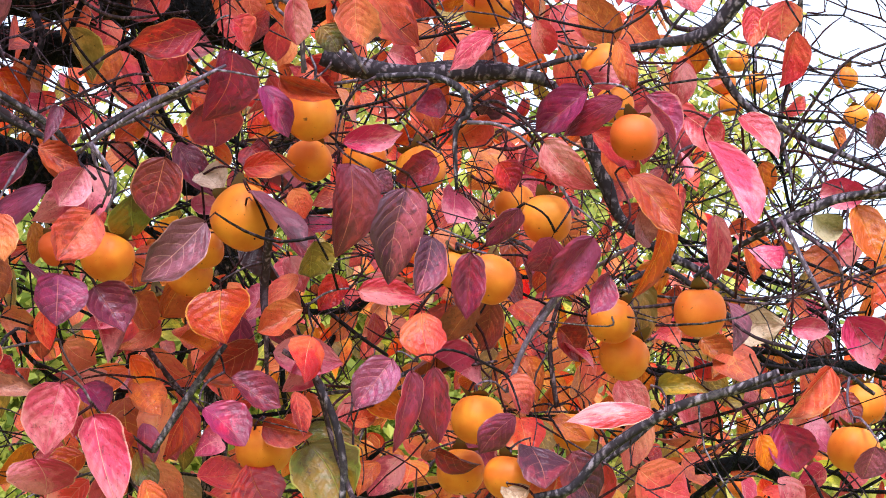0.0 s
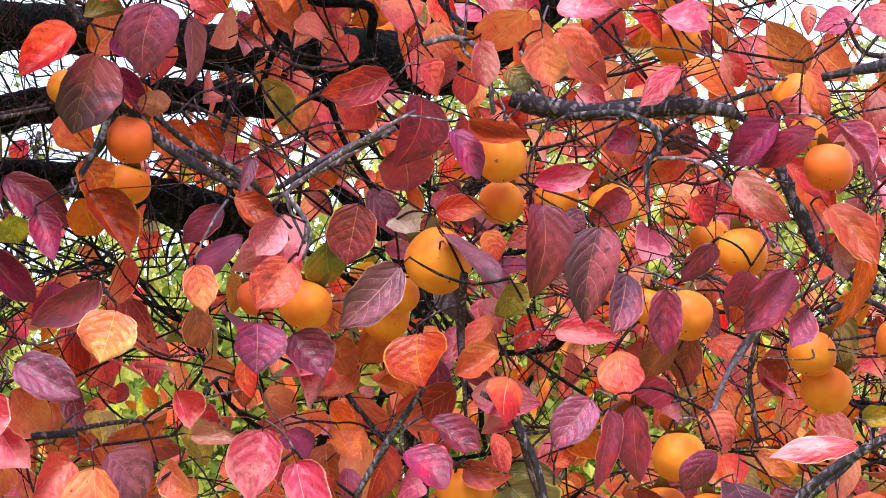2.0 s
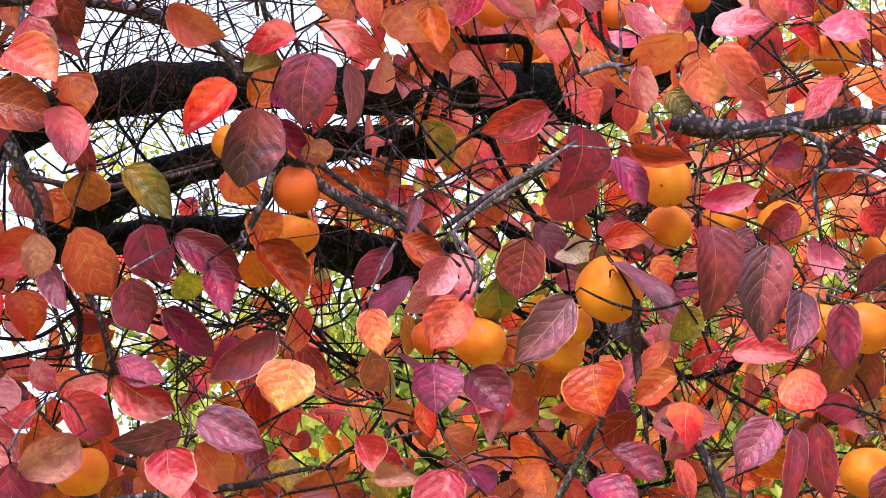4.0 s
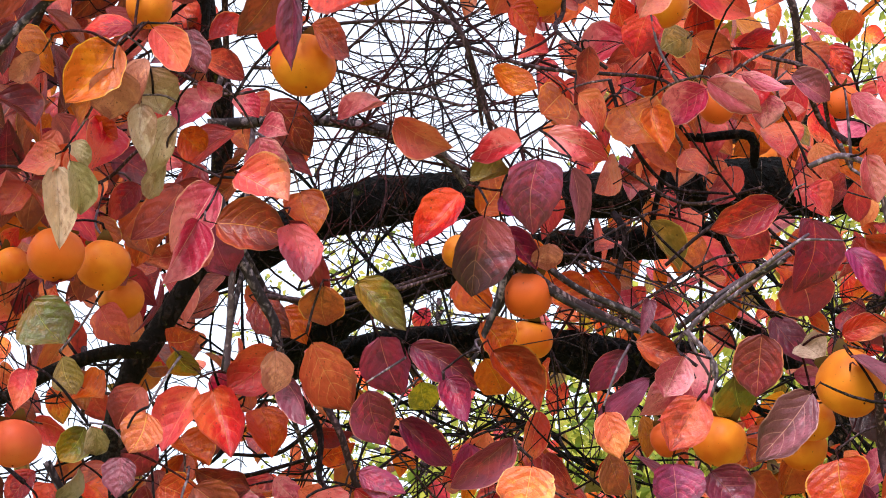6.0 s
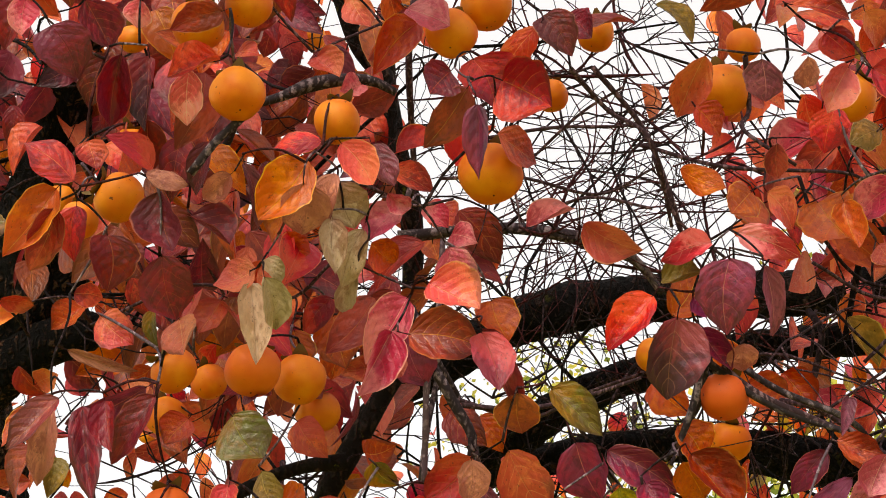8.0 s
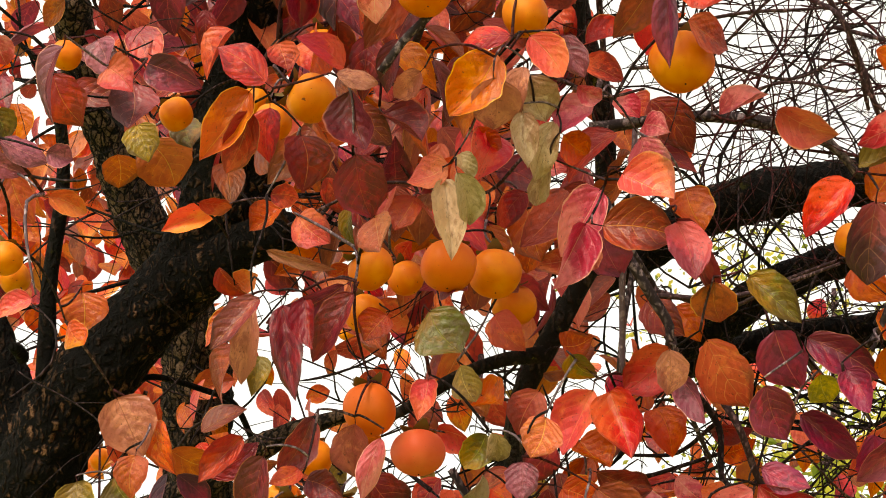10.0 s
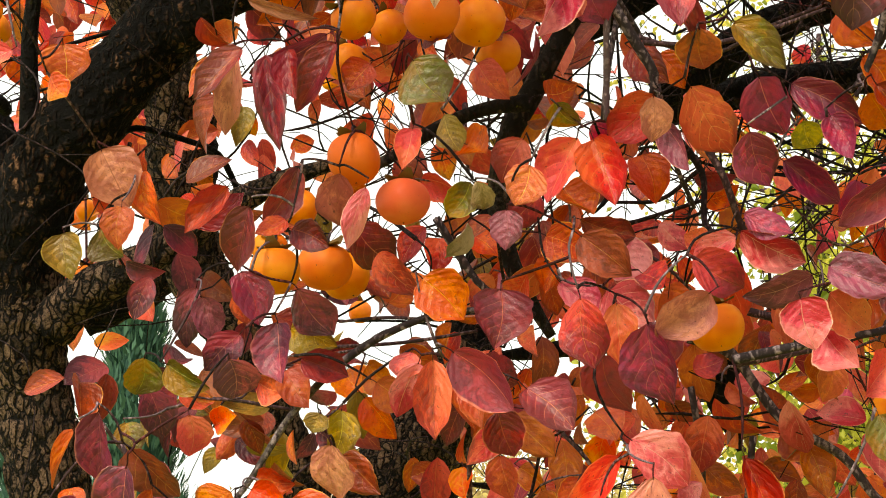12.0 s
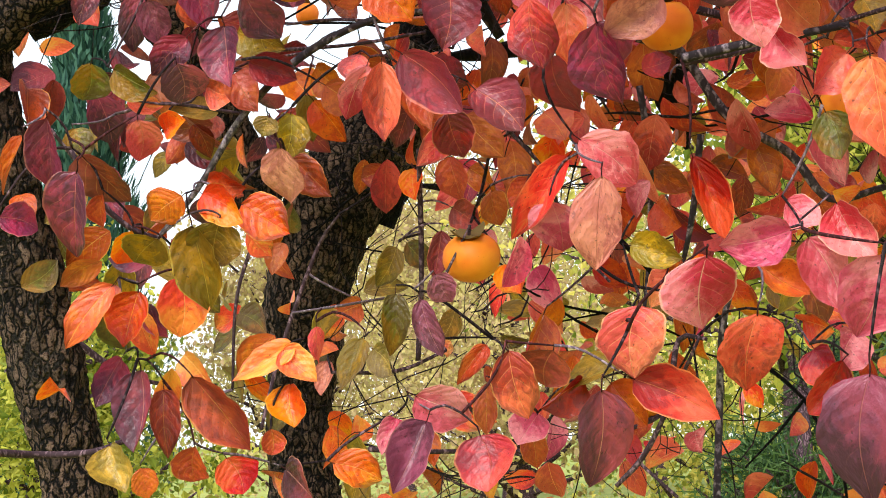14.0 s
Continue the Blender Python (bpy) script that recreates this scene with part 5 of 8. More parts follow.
persimmon("R", 2.902, 4.632, 3.624, 0.0694, 0.99, 2, 7, 65, "small orange persimmon far back among the twigs")
persimmon("R", 2.811, 4.438, 3.431, 0.0694, 1.01, 9, 272, 30, "small orange persimmon far back among the twigs")
persimmon("R", 2.637, 4.814, 3.562, 0.0694, 0.96, 18, 109, 40, "small orange persimmon far back among the twigs")
persimmon("R", 2.610, 4.805, 3.618, 0.0694, 0.98, 9, 245, 77, "small orange persimmon far back among the twigs")
persimmon("R", 2.825, 4.999, 3.720, 0.0694, 0.94, 7, 88, 13, "small orange persimmon far back among the twigs")
persimmon("R", 2.912, 5.268, 3.901, 0.0694, 1.05, 54, 96, 85, "small orange persimmon far back among the twigs")
persimmon("R", 4.168, 6.457, 4.363, 0.0694, 1.05, 0, 293, 11, "small orange persimmon far back among the twigs")
persimmon("R", 2.443, 4.413, 2.400, 0.0694, 0.95, 16, 305, 8, "small orange persimmon far back among the twigs")
persimmon("R", 1.235, 5.586, 2.756, 0.0694, 1.06, 19, 113, 57, "small orange persimmon far back among the twigs")
persimmon("R", 1.681, 5.100, 2.520, 0.0694, 1.08, 4, 273, 57, "small orange persimmon far back among the twigs")
persimmon("C", 0.495, 5.330, 2.610, 0.0694, 1.00, 35, 251, 35, "small orange persimmon far back among the twigs")
persimmon("C", 0.158, 2.727, 2.585, 0.0545, 0.97, 22, 100, 42)
persimmon("C", 0.241, 2.599, 2.475, 0.0673, 1.01, 12, 110, 7)
persimmon("C", 0.259, 2.761, 2.466, 0.0627, 0.98, 26, 23, 42)
persimmon("R", 0.516, 2.591, 2.755, 0.0509, 1.06, 16, 98, 52)
persimmon("R", 0.686, 2.553, 2.745, 0.0508, 0.95, 22, 290, 6)
persimmon("R", 0.841, 2.675, 2.834, 0.0436, 1.08, 48, 2, 47, "orange persimmon half hidden behind autumn leaves")
persimmon("R", 0.855, 4.181, 3.362, 0.0720, 1.06, 23, 95, 73, "orange persimmon half hidden behind autumn leaves")
persimmon("R", 0.909, 4.104, 3.332, 0.0709, 1.01, 34, 115, 4, "orange persimmon half hidden behind autumn leaves")
persimmon("C", -0.064, 2.513, 2.776, 0.0885, 0.96, 15, 204, 86, "large plump orange persimmon hanging under leaves")
persimmon("C", -0.402, 2.420, 2.863, 0.0747, 1.04, 25, 206, 68)
persimmon("C", -0.270, 2.456, 2.835, 0.0629, 1.07, 5, 71, 52)
persimmon("L", -0.563, 2.453, 2.729, 0.0722, 0.97, 61, 294, 12)
persimmon("L", -0.645, 2.574, 2.754, 0.0543, 1.06, 6, 97, 34)
persimmon("L", -0.703, 2.694, 2.843, 0.0486, 1.05, 12, 39, 74, "orange persimmon half hidden behind autumn leaves")
persimmon("L", -0.503, 2.587, 2.529, 0.0651, 0.96, 49, 306, 82)
persimmon("C", -0.397, 2.601, 2.532, 0.0778, 0.99, 8, 169, 83)
persimmon("C", -0.343, 2.685, 2.548, 0.0750, 0.97, 15, 189, 67)
persimmon("C", -0.341, 2.890, 2.572, 0.0714, 0.96, 27, 354, 68, "orange persimmon half hidden behind autumn leaves")
persimmon("L", -0.491, 2.797, 2.590, 0.0530, 1.07, 29, 281, 1, "orange persimmon half hidden behind autumn leaves")
persimmon("L", -0.552, 2.800, 2.538, 0.0614, 0.97, 36, 238, 46, "orange persimmon half hidden behind autumn leaves")
persimmon("L", -0.596, 2.667, 2.913, 0.0656, 0.96, 13, 19, 19, "orange persimmon half hidden behind autumn leaves")
persimmon("L", -0.516, 2.688, 2.917, 0.0657, 1.01, 48, 211, 25, "orange persimmon half hidden behind autumn leaves")
persimmon("L", -0.467, 2.456, 2.993, 0.0750, 0.99, 1, 92, 36)
persimmon("C", -0.398, 2.465, 3.028, 0.0656, 1.01, 2, 331, 28)
persimmon("L", -0.599, 2.636, 3.079, 0.0439, 0.98, 6, 158, 54, "orange persimmon half hidden behind autumn leaves")
persimmon("C", -0.114, 2.491, 2.986, 0.0715, 0.96, 22, 171, 12)
persimmon("C", -0.066, 2.519, 3.046, 0.0745, 1.05, 2, 326, 9)
persimmon("C", -0.584, 4.479, 3.477, 0.0694, 0.99, 13, 12, 83, "small orange persimmon far back among the twigs")
persimmon("C", 0.257, 2.484, 2.878, 0.0759, 0.95, 18, 165, 51)
persimmon("R", 0.424, 2.457, 2.848, 0.0715, 1.05, 50, 56, 73)
persimmon("C", 0.308, 2.642, 3.037, 0.0516, 1.07, 7, 357, 24, "orange persimmon half hidden behind autumn leaves")
persimmon("C", 0.092, 2.627, 3.056, 0.0548, 1.09, 22, 134, 85, "orange persimmon half hidden behind autumn leaves")
persimmon("C", 0.024, 2.687, 2.987, 0.0516, 1.00, 1, 170, 40, "orange persimmon half hidden behind autumn leaves")
persimmon("C", -0.531, 4.227, 3.992, 0.0694, 1.01, 3, 22, 68, "small orange persimmon far back among the twigs")
persimmon("L", -1.572, 7.597, 4.157, 0.0694, 1.05, 9, 83, 21, "small orange persimmon far back among the twigs")
persimmon("L", -0.961, 2.577, 2.884, 0.0475, 0.99, 5, 135, 29, "orange persimmon half hidden behind autumn leaves")
persimmon("L", -0.816, 2.665, 2.819, 0.0519, 0.97, 41, 251, 68, "orange persimmon half hidden behind autumn leaves")
persimmon("L", -1.060, 2.655, 2.600, 0.0516, 1.04, 15, 146, 52, "orange persimmon half hidden behind autumn leaves")
persimmon("L", -1.537, 3.913, 3.051, 0.0694, 1.00, 62, 212, 14, "small orange persimmon far back among the twigs")
persimmon("L", -1.515, 4.194, 3.606, 0.0694, 0.95, 28, 73, 23, "small orange persimmon far back among the twigs")
persimmon("L", -0.508, 2.618, 2.336, 0.0723, 1.10, 11, 218, 89)
persimmon("L", -0.447, 2.656, 2.284, 0.0726, 0.95, 4, 216, 63, "salmon-pink persimmon with an upturned green calyx", SALMON)
persimmon("L", -0.628, 2.668, 2.197, 0.0732, 0.99, 2, 13, 50)
persimmon("L", -0.575, 2.750, 2.220, 0.0775, 0.97, 19, 25, 3)
persimmon("L", -0.584, 2.945, 2.251, 0.0740, 1.01, 23, 255, 1, "orange persimmon half hidden behind autumn leaves")
persimmon("L", -0.618, 2.781, 2.316, 0.0517, 1.09, 12, 229, 8)
persimmon("L", -0.658, 2.761, 2.254, 0.0512, 0.94, 42, 9, 11)
persimmon("L", -1.048, 6.205, 3.019, 0.0694, 0.96, 20, 121, 30, "small orange persimmon far back among the twigs")
persimmon("L", -1.124, 5.895, 2.841, 0.0694, 1.07, 6, 197, 56, "small orange persimmon far back among the twigs")
persimmon("C", -0.031, 2.823, 2.127, 0.0798, 0.98, 11, 343, 74)
persimmon("L", -1.696, 5.039, 2.777, 0.0694, 1.02, 3, 321, 6, "small orange persimmon far back among the twigs")
persimmon("L", -1.896, 5.623, 3.120, 0.0694, 1.05, 23, 283, 41, "small orange persimmon far back among the twigs")
persimmon("C", -0.303, 2.750, 1.805, 0.0769, 0.95, 25, 352, 22)
persimmon("C", 0.229, 3.053, 2.041, 0.0753, 1.00, 18, 182, 1, "orange persimmon half hidden behind autumn leaves")
persimmon("C", -0.609, 5.778, 2.204, 0.0694, 0.97, 25, 181, 78, "small orange persimmon far back among the twigs")
persimmon("C", -0.088, 3.062, 1.614, 0.0692, 0.99, 7, 338, 45, "orange persimmon half hidden behind autumn leaves")

leaf("C", "K", 0.348, 2.649, 2.268, 0.381, 2.678, 2.220, 0.057, -25, 12)
leaf("R", "P", 0.517, 2.413, 2.725, 0.533, 2.425, 2.673, 0.052, 6, 6)
leaf("R", "O", 0.396, 2.422, 2.675, 0.409, 2.419, 2.610, 0.043, 8, 1)
leaf("R", "R", 0.626, 2.454, 2.583, 0.660, 2.472, 2.575, 0.052, 21, 2)
leaf("C", "D", 0.161, 2.629, 2.276, 0.144, 2.652, 2.221, 0.052, -24, 13)
leaf("C", "D", -0.117, 2.627, 2.096, -0.098, 2.650, 2.031, 0.068, -10, 5)
leaf("C", "R", -0.432, 2.634, 2.069, -0.445, 2.622, 2.036, 0.052, 22, 12)
leaf("L", "O", -0.515, 2.778, 2.527, -0.547, 2.771, 2.491, 0.057, 10, 15)
leaf("C", "O", -0.366, 2.848, 2.543, -0.323, 2.842, 2.494, 0.058, -11, 16)
leaf("C", "Y", -0.417, 2.847, 2.466, -0.399, 2.841, 2.411, 0.053, 24, 2)
leaf("L", "O", -0.469, 2.751, 2.700, -0.501, 2.741, 2.653, 0.058, 26, 0)
leaf("C", "O", -0.361, 2.755, 2.650, -0.344, 2.747, 2.594, 0.057, 6, 12)
leaf("C", "O", -0.266, 2.803, 2.264, -0.217, 2.787, 2.225, 0.065, 20, 5)
leaf("L", "O", -0.513, 2.812, 2.063, -0.467, 2.827, 2.031, 0.056, 11, 15)
leaf("L", "O", -0.660, 2.881, 2.098, -0.623, 2.868, 2.044, 0.057, -24, 10)
leaf("C", "C", -0.377, 2.891, 2.105, -0.316, 2.933, 2.077, 0.066, -19, 12)
leaf("C", "O", -0.338, 2.967, 2.033, -0.282, 2.990, 1.975, 0.058, -22, 11)
leaf("C", "R", -0.271, 2.791, 2.319, -0.312, 2.789, 2.271, 0.056, -24, 2)
leaf("C", "O", -0.237, 2.936, 1.933, -0.262, 2.928, 1.892, 0.047, 5, 6)
leaf("C", "S", -0.036, 2.853, 2.240, -0.075, 2.855, 2.268, 0.047, -12, 16)
leaf("R", "O", 0.655, 2.801, 2.321, 0.626, 2.848, 2.262, 0.057, -2, 1)
leaf("R", "O", 0.576, 2.821, 2.285, 0.618, 2.846, 2.243, 0.057, -8, 19)
leaf("R", "O", 0.796, 2.785, 2.314, 0.770, 2.779, 2.259, 0.057, 15, 8)
leaf("R", "K", 1.031, 2.640, 2.285, 1.016, 2.689, 2.228, 0.056, -6, 12)
leaf("R", "O", 1.121, 2.712, 2.311, 1.150, 2.676, 2.263, 0.058, -9, 3)
leaf("R", "R", 0.857, 2.732, 2.324, 0.834, 2.738, 2.273, 0.047, -2, 19)
leaf("R", "S", 0.489, 2.869, 2.211, 0.531, 2.861, 2.180, 0.057, 28, 12)
leaf("C", "O", 0.283, 2.725, 2.538, 0.335, 2.729, 2.495, 0.065, -9, 14)
leaf("C", "O", 0.351, 2.832, 2.593, 0.389, 2.837, 2.537, 0.058, 1, 14)
leaf("R", "O", 0.585, 2.792, 2.146, 0.613, 2.761, 2.094, 0.056, -8, 17)
leaf("R", "K", 1.146, 2.605, 2.254, 1.196, 2.623, 2.213, 0.056, -5, 4)
leaf("C", "P", -0.447, 2.303, 2.837, -0.447, 2.332, 2.775, 0.049, -22, 12)
leaf("L", "W", -0.505, 2.341, 2.707, -0.453, 2.352, 2.708, 0.035, -27, 12)
leaf("L", "C", -0.492, 2.373, 2.698, -0.475, 2.389, 2.622, 0.067, 20, 1)
leaf("C", "W", -0.404, 2.403, 2.734, -0.450, 2.428, 2.709, 0.036, -11, 5)
leaf("C", "V", -0.382, 2.372, 2.735, -0.363, 2.426, 2.668, 0.034, -27, 8)
leaf("L", "C", -0.490, 2.399, 2.618, -0.474, 2.440, 2.545, 0.076, -9, 9)
leaf("L", "S", -0.480, 2.489, 2.565, -0.467, 2.481, 2.511, 0.068, 26, 11)
leaf("C", "R", -0.285, 2.406, 2.779, -0.348, 2.397, 2.776, 0.041, 14, 12)
leaf("C", "O", -0.298, 2.373, 2.736, -0.359, 2.368, 2.661, 0.076, 2, 8)
leaf("C", "O", -0.330, 2.460, 2.741, -0.355, 2.505, 2.683, 0.050, 27, 17)
leaf("C", "W", -0.303, 2.369, 2.701, -0.308, 2.407, 2.643, 0.071, -10, 18)
leaf("C", "W", -0.267, 2.397, 2.728, -0.283, 2.402, 2.661, 0.040, 20, 16)
leaf("C", "T", -0.261, 2.414, 2.723, -0.242, 2.436, 2.668, 0.067, -10, 13)
leaf("C", "T", -0.270, 2.415, 2.671, -0.264, 2.415, 2.599, 0.040, -12, 1)
leaf("C", "T", -0.232, 2.447, 2.670, -0.262, 2.474, 2.600, 0.044, -11, 16)
leaf("C", "T", -0.240, 2.470, 2.619, -0.265, 2.516, 2.581, 0.031, -7, 4)
leaf("C", "S", -0.255, 2.369, 2.758, -0.219, 2.402, 2.714, 0.053, -2, 6)
leaf("C", "V", -0.217, 2.398, 2.769, -0.191, 2.418, 2.717, 0.041, -17, 11)
leaf("C", "P", -0.189, 2.452, 2.701, -0.224, 2.448, 2.650, 0.054, 12, 17)
leaf("C", "P", -0.198, 2.417, 2.705, -0.169, 2.436, 2.693, 0.031, 25, 1)
leaf("C", "O", -0.220, 2.437, 2.645, -0.188, 2.470, 2.627, 0.049, 9, 19)
leaf("C", "T", -0.389, 2.506, 2.621, -0.380, 2.515, 2.512, 0.048, -10, 14)
leaf("C", "E", -0.362, 2.447, 2.604, -0.346, 2.488, 2.546, 0.044, -23, 9)
leaf("C", "E", -0.364, 2.498, 2.655, -0.351, 2.500, 2.615, 0.032, -27, 10)
leaf("C", "S", -0.382, 2.502, 2.640, -0.437, 2.523, 2.625, 0.055, 21, 13)
leaf("C", "P", -0.123, 2.506, 2.664, -0.100, 2.514, 2.609, 0.064, 15, 2)
leaf("C", "S", -0.142, 2.390, 2.565, -0.080, 2.392, 2.523, 0.073, -16, 14)
leaf("C", "P", -0.175, 2.466, 2.577, -0.236, 2.476, 2.505, 0.062, 10, 5)
leaf("C", "P", -0.195, 2.457, 2.526, -0.243, 2.459, 2.441, 0.053, -26, 14)
leaf("C", "D", -0.183, 2.540, 2.551, -0.156, 2.566, 2.492, 0.068, -5, 9)
leaf("C", "K", -0.173, 2.450, 2.519, -0.082, 2.455, 2.498, 0.074, 0, 6)
leaf("C", "R", -0.077, 2.417, 2.506, -0.058, 2.414, 2.425, 0.060, -15, 3)
leaf("C", "K", -0.079, 2.467, 2.530, -0.023, 2.514, 2.434, 0.044, -18, 19)
leaf("C", "O", -0.068, 2.587, 2.619, -0.044, 2.575, 2.565, 0.070, -19, 19)
leaf("C", "P", -0.206, 2.511, 2.531, -0.201, 2.557, 2.496, 0.049, -13, 10)
leaf("C", "K", -0.034, 2.505, 2.454, -0.031, 2.538, 2.407, 0.066, 5, 9)
leaf("C", "G", 0.010, 2.534, 2.469, 0.073, 2.530, 2.409, 0.054, -16, 15)
leaf("C", "P", 0.225, 2.458, 2.640, 0.159, 2.452, 2.613, 0.041, 3, 1)
leaf("C", "P", 0.259, 2.451, 2.649, 0.337, 2.474, 2.623, 0.044, 13, 13)
leaf("C", "Y", 0.159, 2.488, 2.600, 0.210, 2.465, 2.598, 0.044, -26, 1)
leaf("C", "D", 0.241, 2.394, 2.588, 0.242, 2.407, 2.499, 0.085, -13, 16)
leaf("C", "R", 0.146, 2.469, 2.571, 0.083, 2.469, 2.508, 0.058, 27, 8)
leaf("C", "M", 0.174, 2.445, 2.530, 0.163, 2.484, 2.435, 0.083, -25, 10)
leaf("C", "D", 0.212, 2.559, 2.559, 0.250, 2.574, 2.504, 0.037, -3, 1)
leaf("C", "V", 0.288, 2.431, 2.592, 0.313, 2.485, 2.515, 0.040, -15, 18)
leaf("C", "W", 0.268, 2.556, 2.534, 0.269, 2.576, 2.501, 0.046, -7, 9)
leaf("C", "D", 0.040, 2.597, 2.415, 0.071, 2.638, 2.345, 0.077, 13, 10)
leaf("C", "D", 0.081, 2.572, 2.395, 0.166, 2.572, 2.337, 0.054, 13, 8)
leaf("C", "D", 0.025, 2.576, 2.334, 0.048, 2.617, 2.269, 0.067, 3, 2)
leaf("C", "D", 0.128, 2.557, 2.344, 0.156, 2.542, 2.278, 0.044, 12, 6)
leaf("C", "O", 0.177, 2.596, 2.435, 0.212, 2.616, 2.394, 0.068, -20, 8)
leaf("C", "K", 0.186, 2.520, 2.371, 0.240, 2.541, 2.293, 0.062, -18, 14)
leaf("C", "S", -0.099, 2.595, 2.398, -0.156, 2.625, 2.352, 0.068, -4, 6)
leaf("C", "W", -0.097, 2.540, 2.377, -0.100, 2.562, 2.322, 0.049, -18, 0)
leaf("C", "S", -0.049, 2.543, 2.389, 0.007, 2.592, 2.308, 0.076, -3, 12)
leaf("C", "V", -0.087, 2.587, 2.353, -0.049, 2.582, 2.289, 0.041, 28, 6)
leaf("C", "S", -0.202, 2.591, 2.342, -0.240, 2.626, 2.267, 0.067, 24, 17)
leaf("C", "S", -0.179, 2.579, 2.335, -0.151, 2.573, 2.241, 0.067, 5, 14)
leaf("C", "O", -0.259, 2.535, 2.291, -0.279, 2.544, 2.241, 0.061, 10, 3)
leaf("C", "S", -0.422, 2.587, 2.364, -0.435, 2.567, 2.312, 0.041, 10, 4)
leaf("C", "G", -0.224, 2.519, 2.370, -0.196, 2.556, 2.339, 0.044, 28, 16)
leaf("C", "G", -0.407, 2.501, 2.432, -0.367, 2.494, 2.376, 0.085, -6, 2)
leaf("C", "G", -0.344, 2.585, 2.286, -0.374, 2.608, 2.251, 0.046, -4, 6)
leaf("C", "E", -0.333, 2.562, 2.280, -0.328, 2.593, 2.247, 0.036, -14, 15)
leaf("C", "K", -0.088, 2.367, 2.833, -0.148, 2.421, 2.777, 0.054, -24, 3)
leaf("C", "M", -0.073, 2.277, 2.760, -0.070, 2.318, 2.677, 0.041, 23, 11)
leaf("C", "R", -0.043, 2.368, 2.842, 0.023, 2.358, 2.796, 0.098, 26, 14)
leaf("C", "R", -0.052, 2.444, 2.802, 0.009, 2.483, 2.784, 0.055, -16, 9)
leaf("C", "C", -0.110, 2.364, 2.856, -0.139, 2.355, 2.818, 0.062, -21, 17)
leaf("C", "R", -0.082, 2.395, 2.891, -0.051, 2.412, 2.832, 0.091, -17, 4)
leaf("C", "S", 0.227, 2.390, 2.881, 0.192, 2.453, 2.829, 0.055, -12, 17)
leaf("C", "O", 0.205, 2.340, 2.779, 0.239, 2.360, 2.748, 0.053, -18, 0)
leaf("R", "S", 0.391, 2.255, 2.783, 0.357, 2.261, 2.723, 0.052, -21, 17)
leaf("R", "R", 0.441, 2.371, 2.843, 0.525, 2.380, 2.793, 0.064, 10, 15)
leaf("R", "R", 0.390, 2.375, 2.790, 0.375, 2.391, 2.736, 0.054, -2, 9)
leaf("C", "V", 0.300, 2.378, 2.866, 0.302, 2.412, 2.821, 0.059, 27, 0)
leaf("C", "W", 0.357, 2.356, 2.855, 0.354, 2.396, 2.834, 0.036, -8, 17)
leaf("C", "R", 0.313, 2.399, 2.752, 0.317, 2.445, 2.716, 0.034, 8, 9)
leaf("R", "P", 0.467, 2.407, 2.695, 0.411, 2.439, 2.660, 0.054, 0, 19)
leaf("R", "P", 0.462, 2.377, 2.693, 0.532, 2.409, 2.664, 0.044, 10, 11)
leaf("R", "P", 0.507, 2.375, 2.700, 0.568, 2.374, 2.684, 0.026, -1, 2)
leaf("R", "P", 0.543, 2.414, 2.690, 0.540, 2.415, 2.650, 0.049, 11, 5)
leaf("C", "S", 0.305, 2.475, 2.718, 0.349, 2.504, 2.682, 0.055, -16, 18)
leaf("C", "O", 0.189, 2.443, 2.740, 0.239, 2.424, 2.702, 0.041, 28, 2)
leaf("R", "V", 0.577, 2.393, 2.709, 0.628, 2.402, 2.681, 0.041, -17, 10)
leaf("R", "R", 0.557, 2.432, 2.546, 0.473, 2.465, 2.519, 0.054, -9, 0)
leaf("R", "R", 0.541, 2.465, 2.531, 0.515, 2.505, 2.491, 0.067, 20, 2)
leaf("R", "C", 0.611, 2.479, 2.541, 0.602, 2.490, 2.450, 0.091, -22, 5)
leaf("R", "D", 0.594, 2.527, 2.484, 0.622, 2.572, 2.428, 0.083, 14, 18)
leaf("R", "R", 0.586, 2.393, 2.549, 0.621, 2.403, 2.522, 0.053, -21, 5)
leaf("R", "C", 0.543, 2.531, 2.398, 0.536, 2.562, 2.323, 0.072, 19, 7)
leaf("R", "G", 0.510, 2.571, 2.353, 0.535, 2.604, 2.304, 0.073, -9, 12)
leaf("R", "R", 0.455, 2.526, 2.308, 0.416, 2.536, 2.243, 0.067, 3, 7)
leaf("R", "P", 0.434, 2.512, 2.361, 0.410, 2.537, 2.315, 0.053, -8, 17)
leaf("R", "D", 0.403, 2.607, 2.360, 0.320, 2.636, 2.294, 0.046, 23, 12)
leaf("C", "D", 0.370, 2.597, 2.396, 0.327, 2.613, 2.342, 0.041, -8, 9)
leaf("R", "V", 0.583, 2.444, 2.291, 0.513, 2.463, 2.212, 0.065, 9, 0)
leaf("R", "R", 0.383, 2.584, 2.404, 0.440, 2.587, 2.385, 0.041, 1, 17)
leaf("R", "V", 0.394, 2.509, 2.437, 0.382, 2.492, 2.389, 0.023, -4, 19)
leaf("C", "S", 0.337, 2.577, 2.304, 0.355, 2.595, 2.248, 0.049, 1, 11)
leaf("L", "C", -0.563, 2.516, 2.298, -0.605, 2.523, 2.226, 0.049, -23, 8)
leaf("L", "W", -0.516, 2.563, 2.301, -0.523, 2.597, 2.233, 0.054, 2, 19)
leaf("L", "P", -0.474, 2.524, 2.269, -0.497, 2.524, 2.190, 0.036, -13, 2)
leaf("L", "C", -0.623, 2.500, 2.244, -0.661, 2.520, 2.167, 0.053, 22, 18)
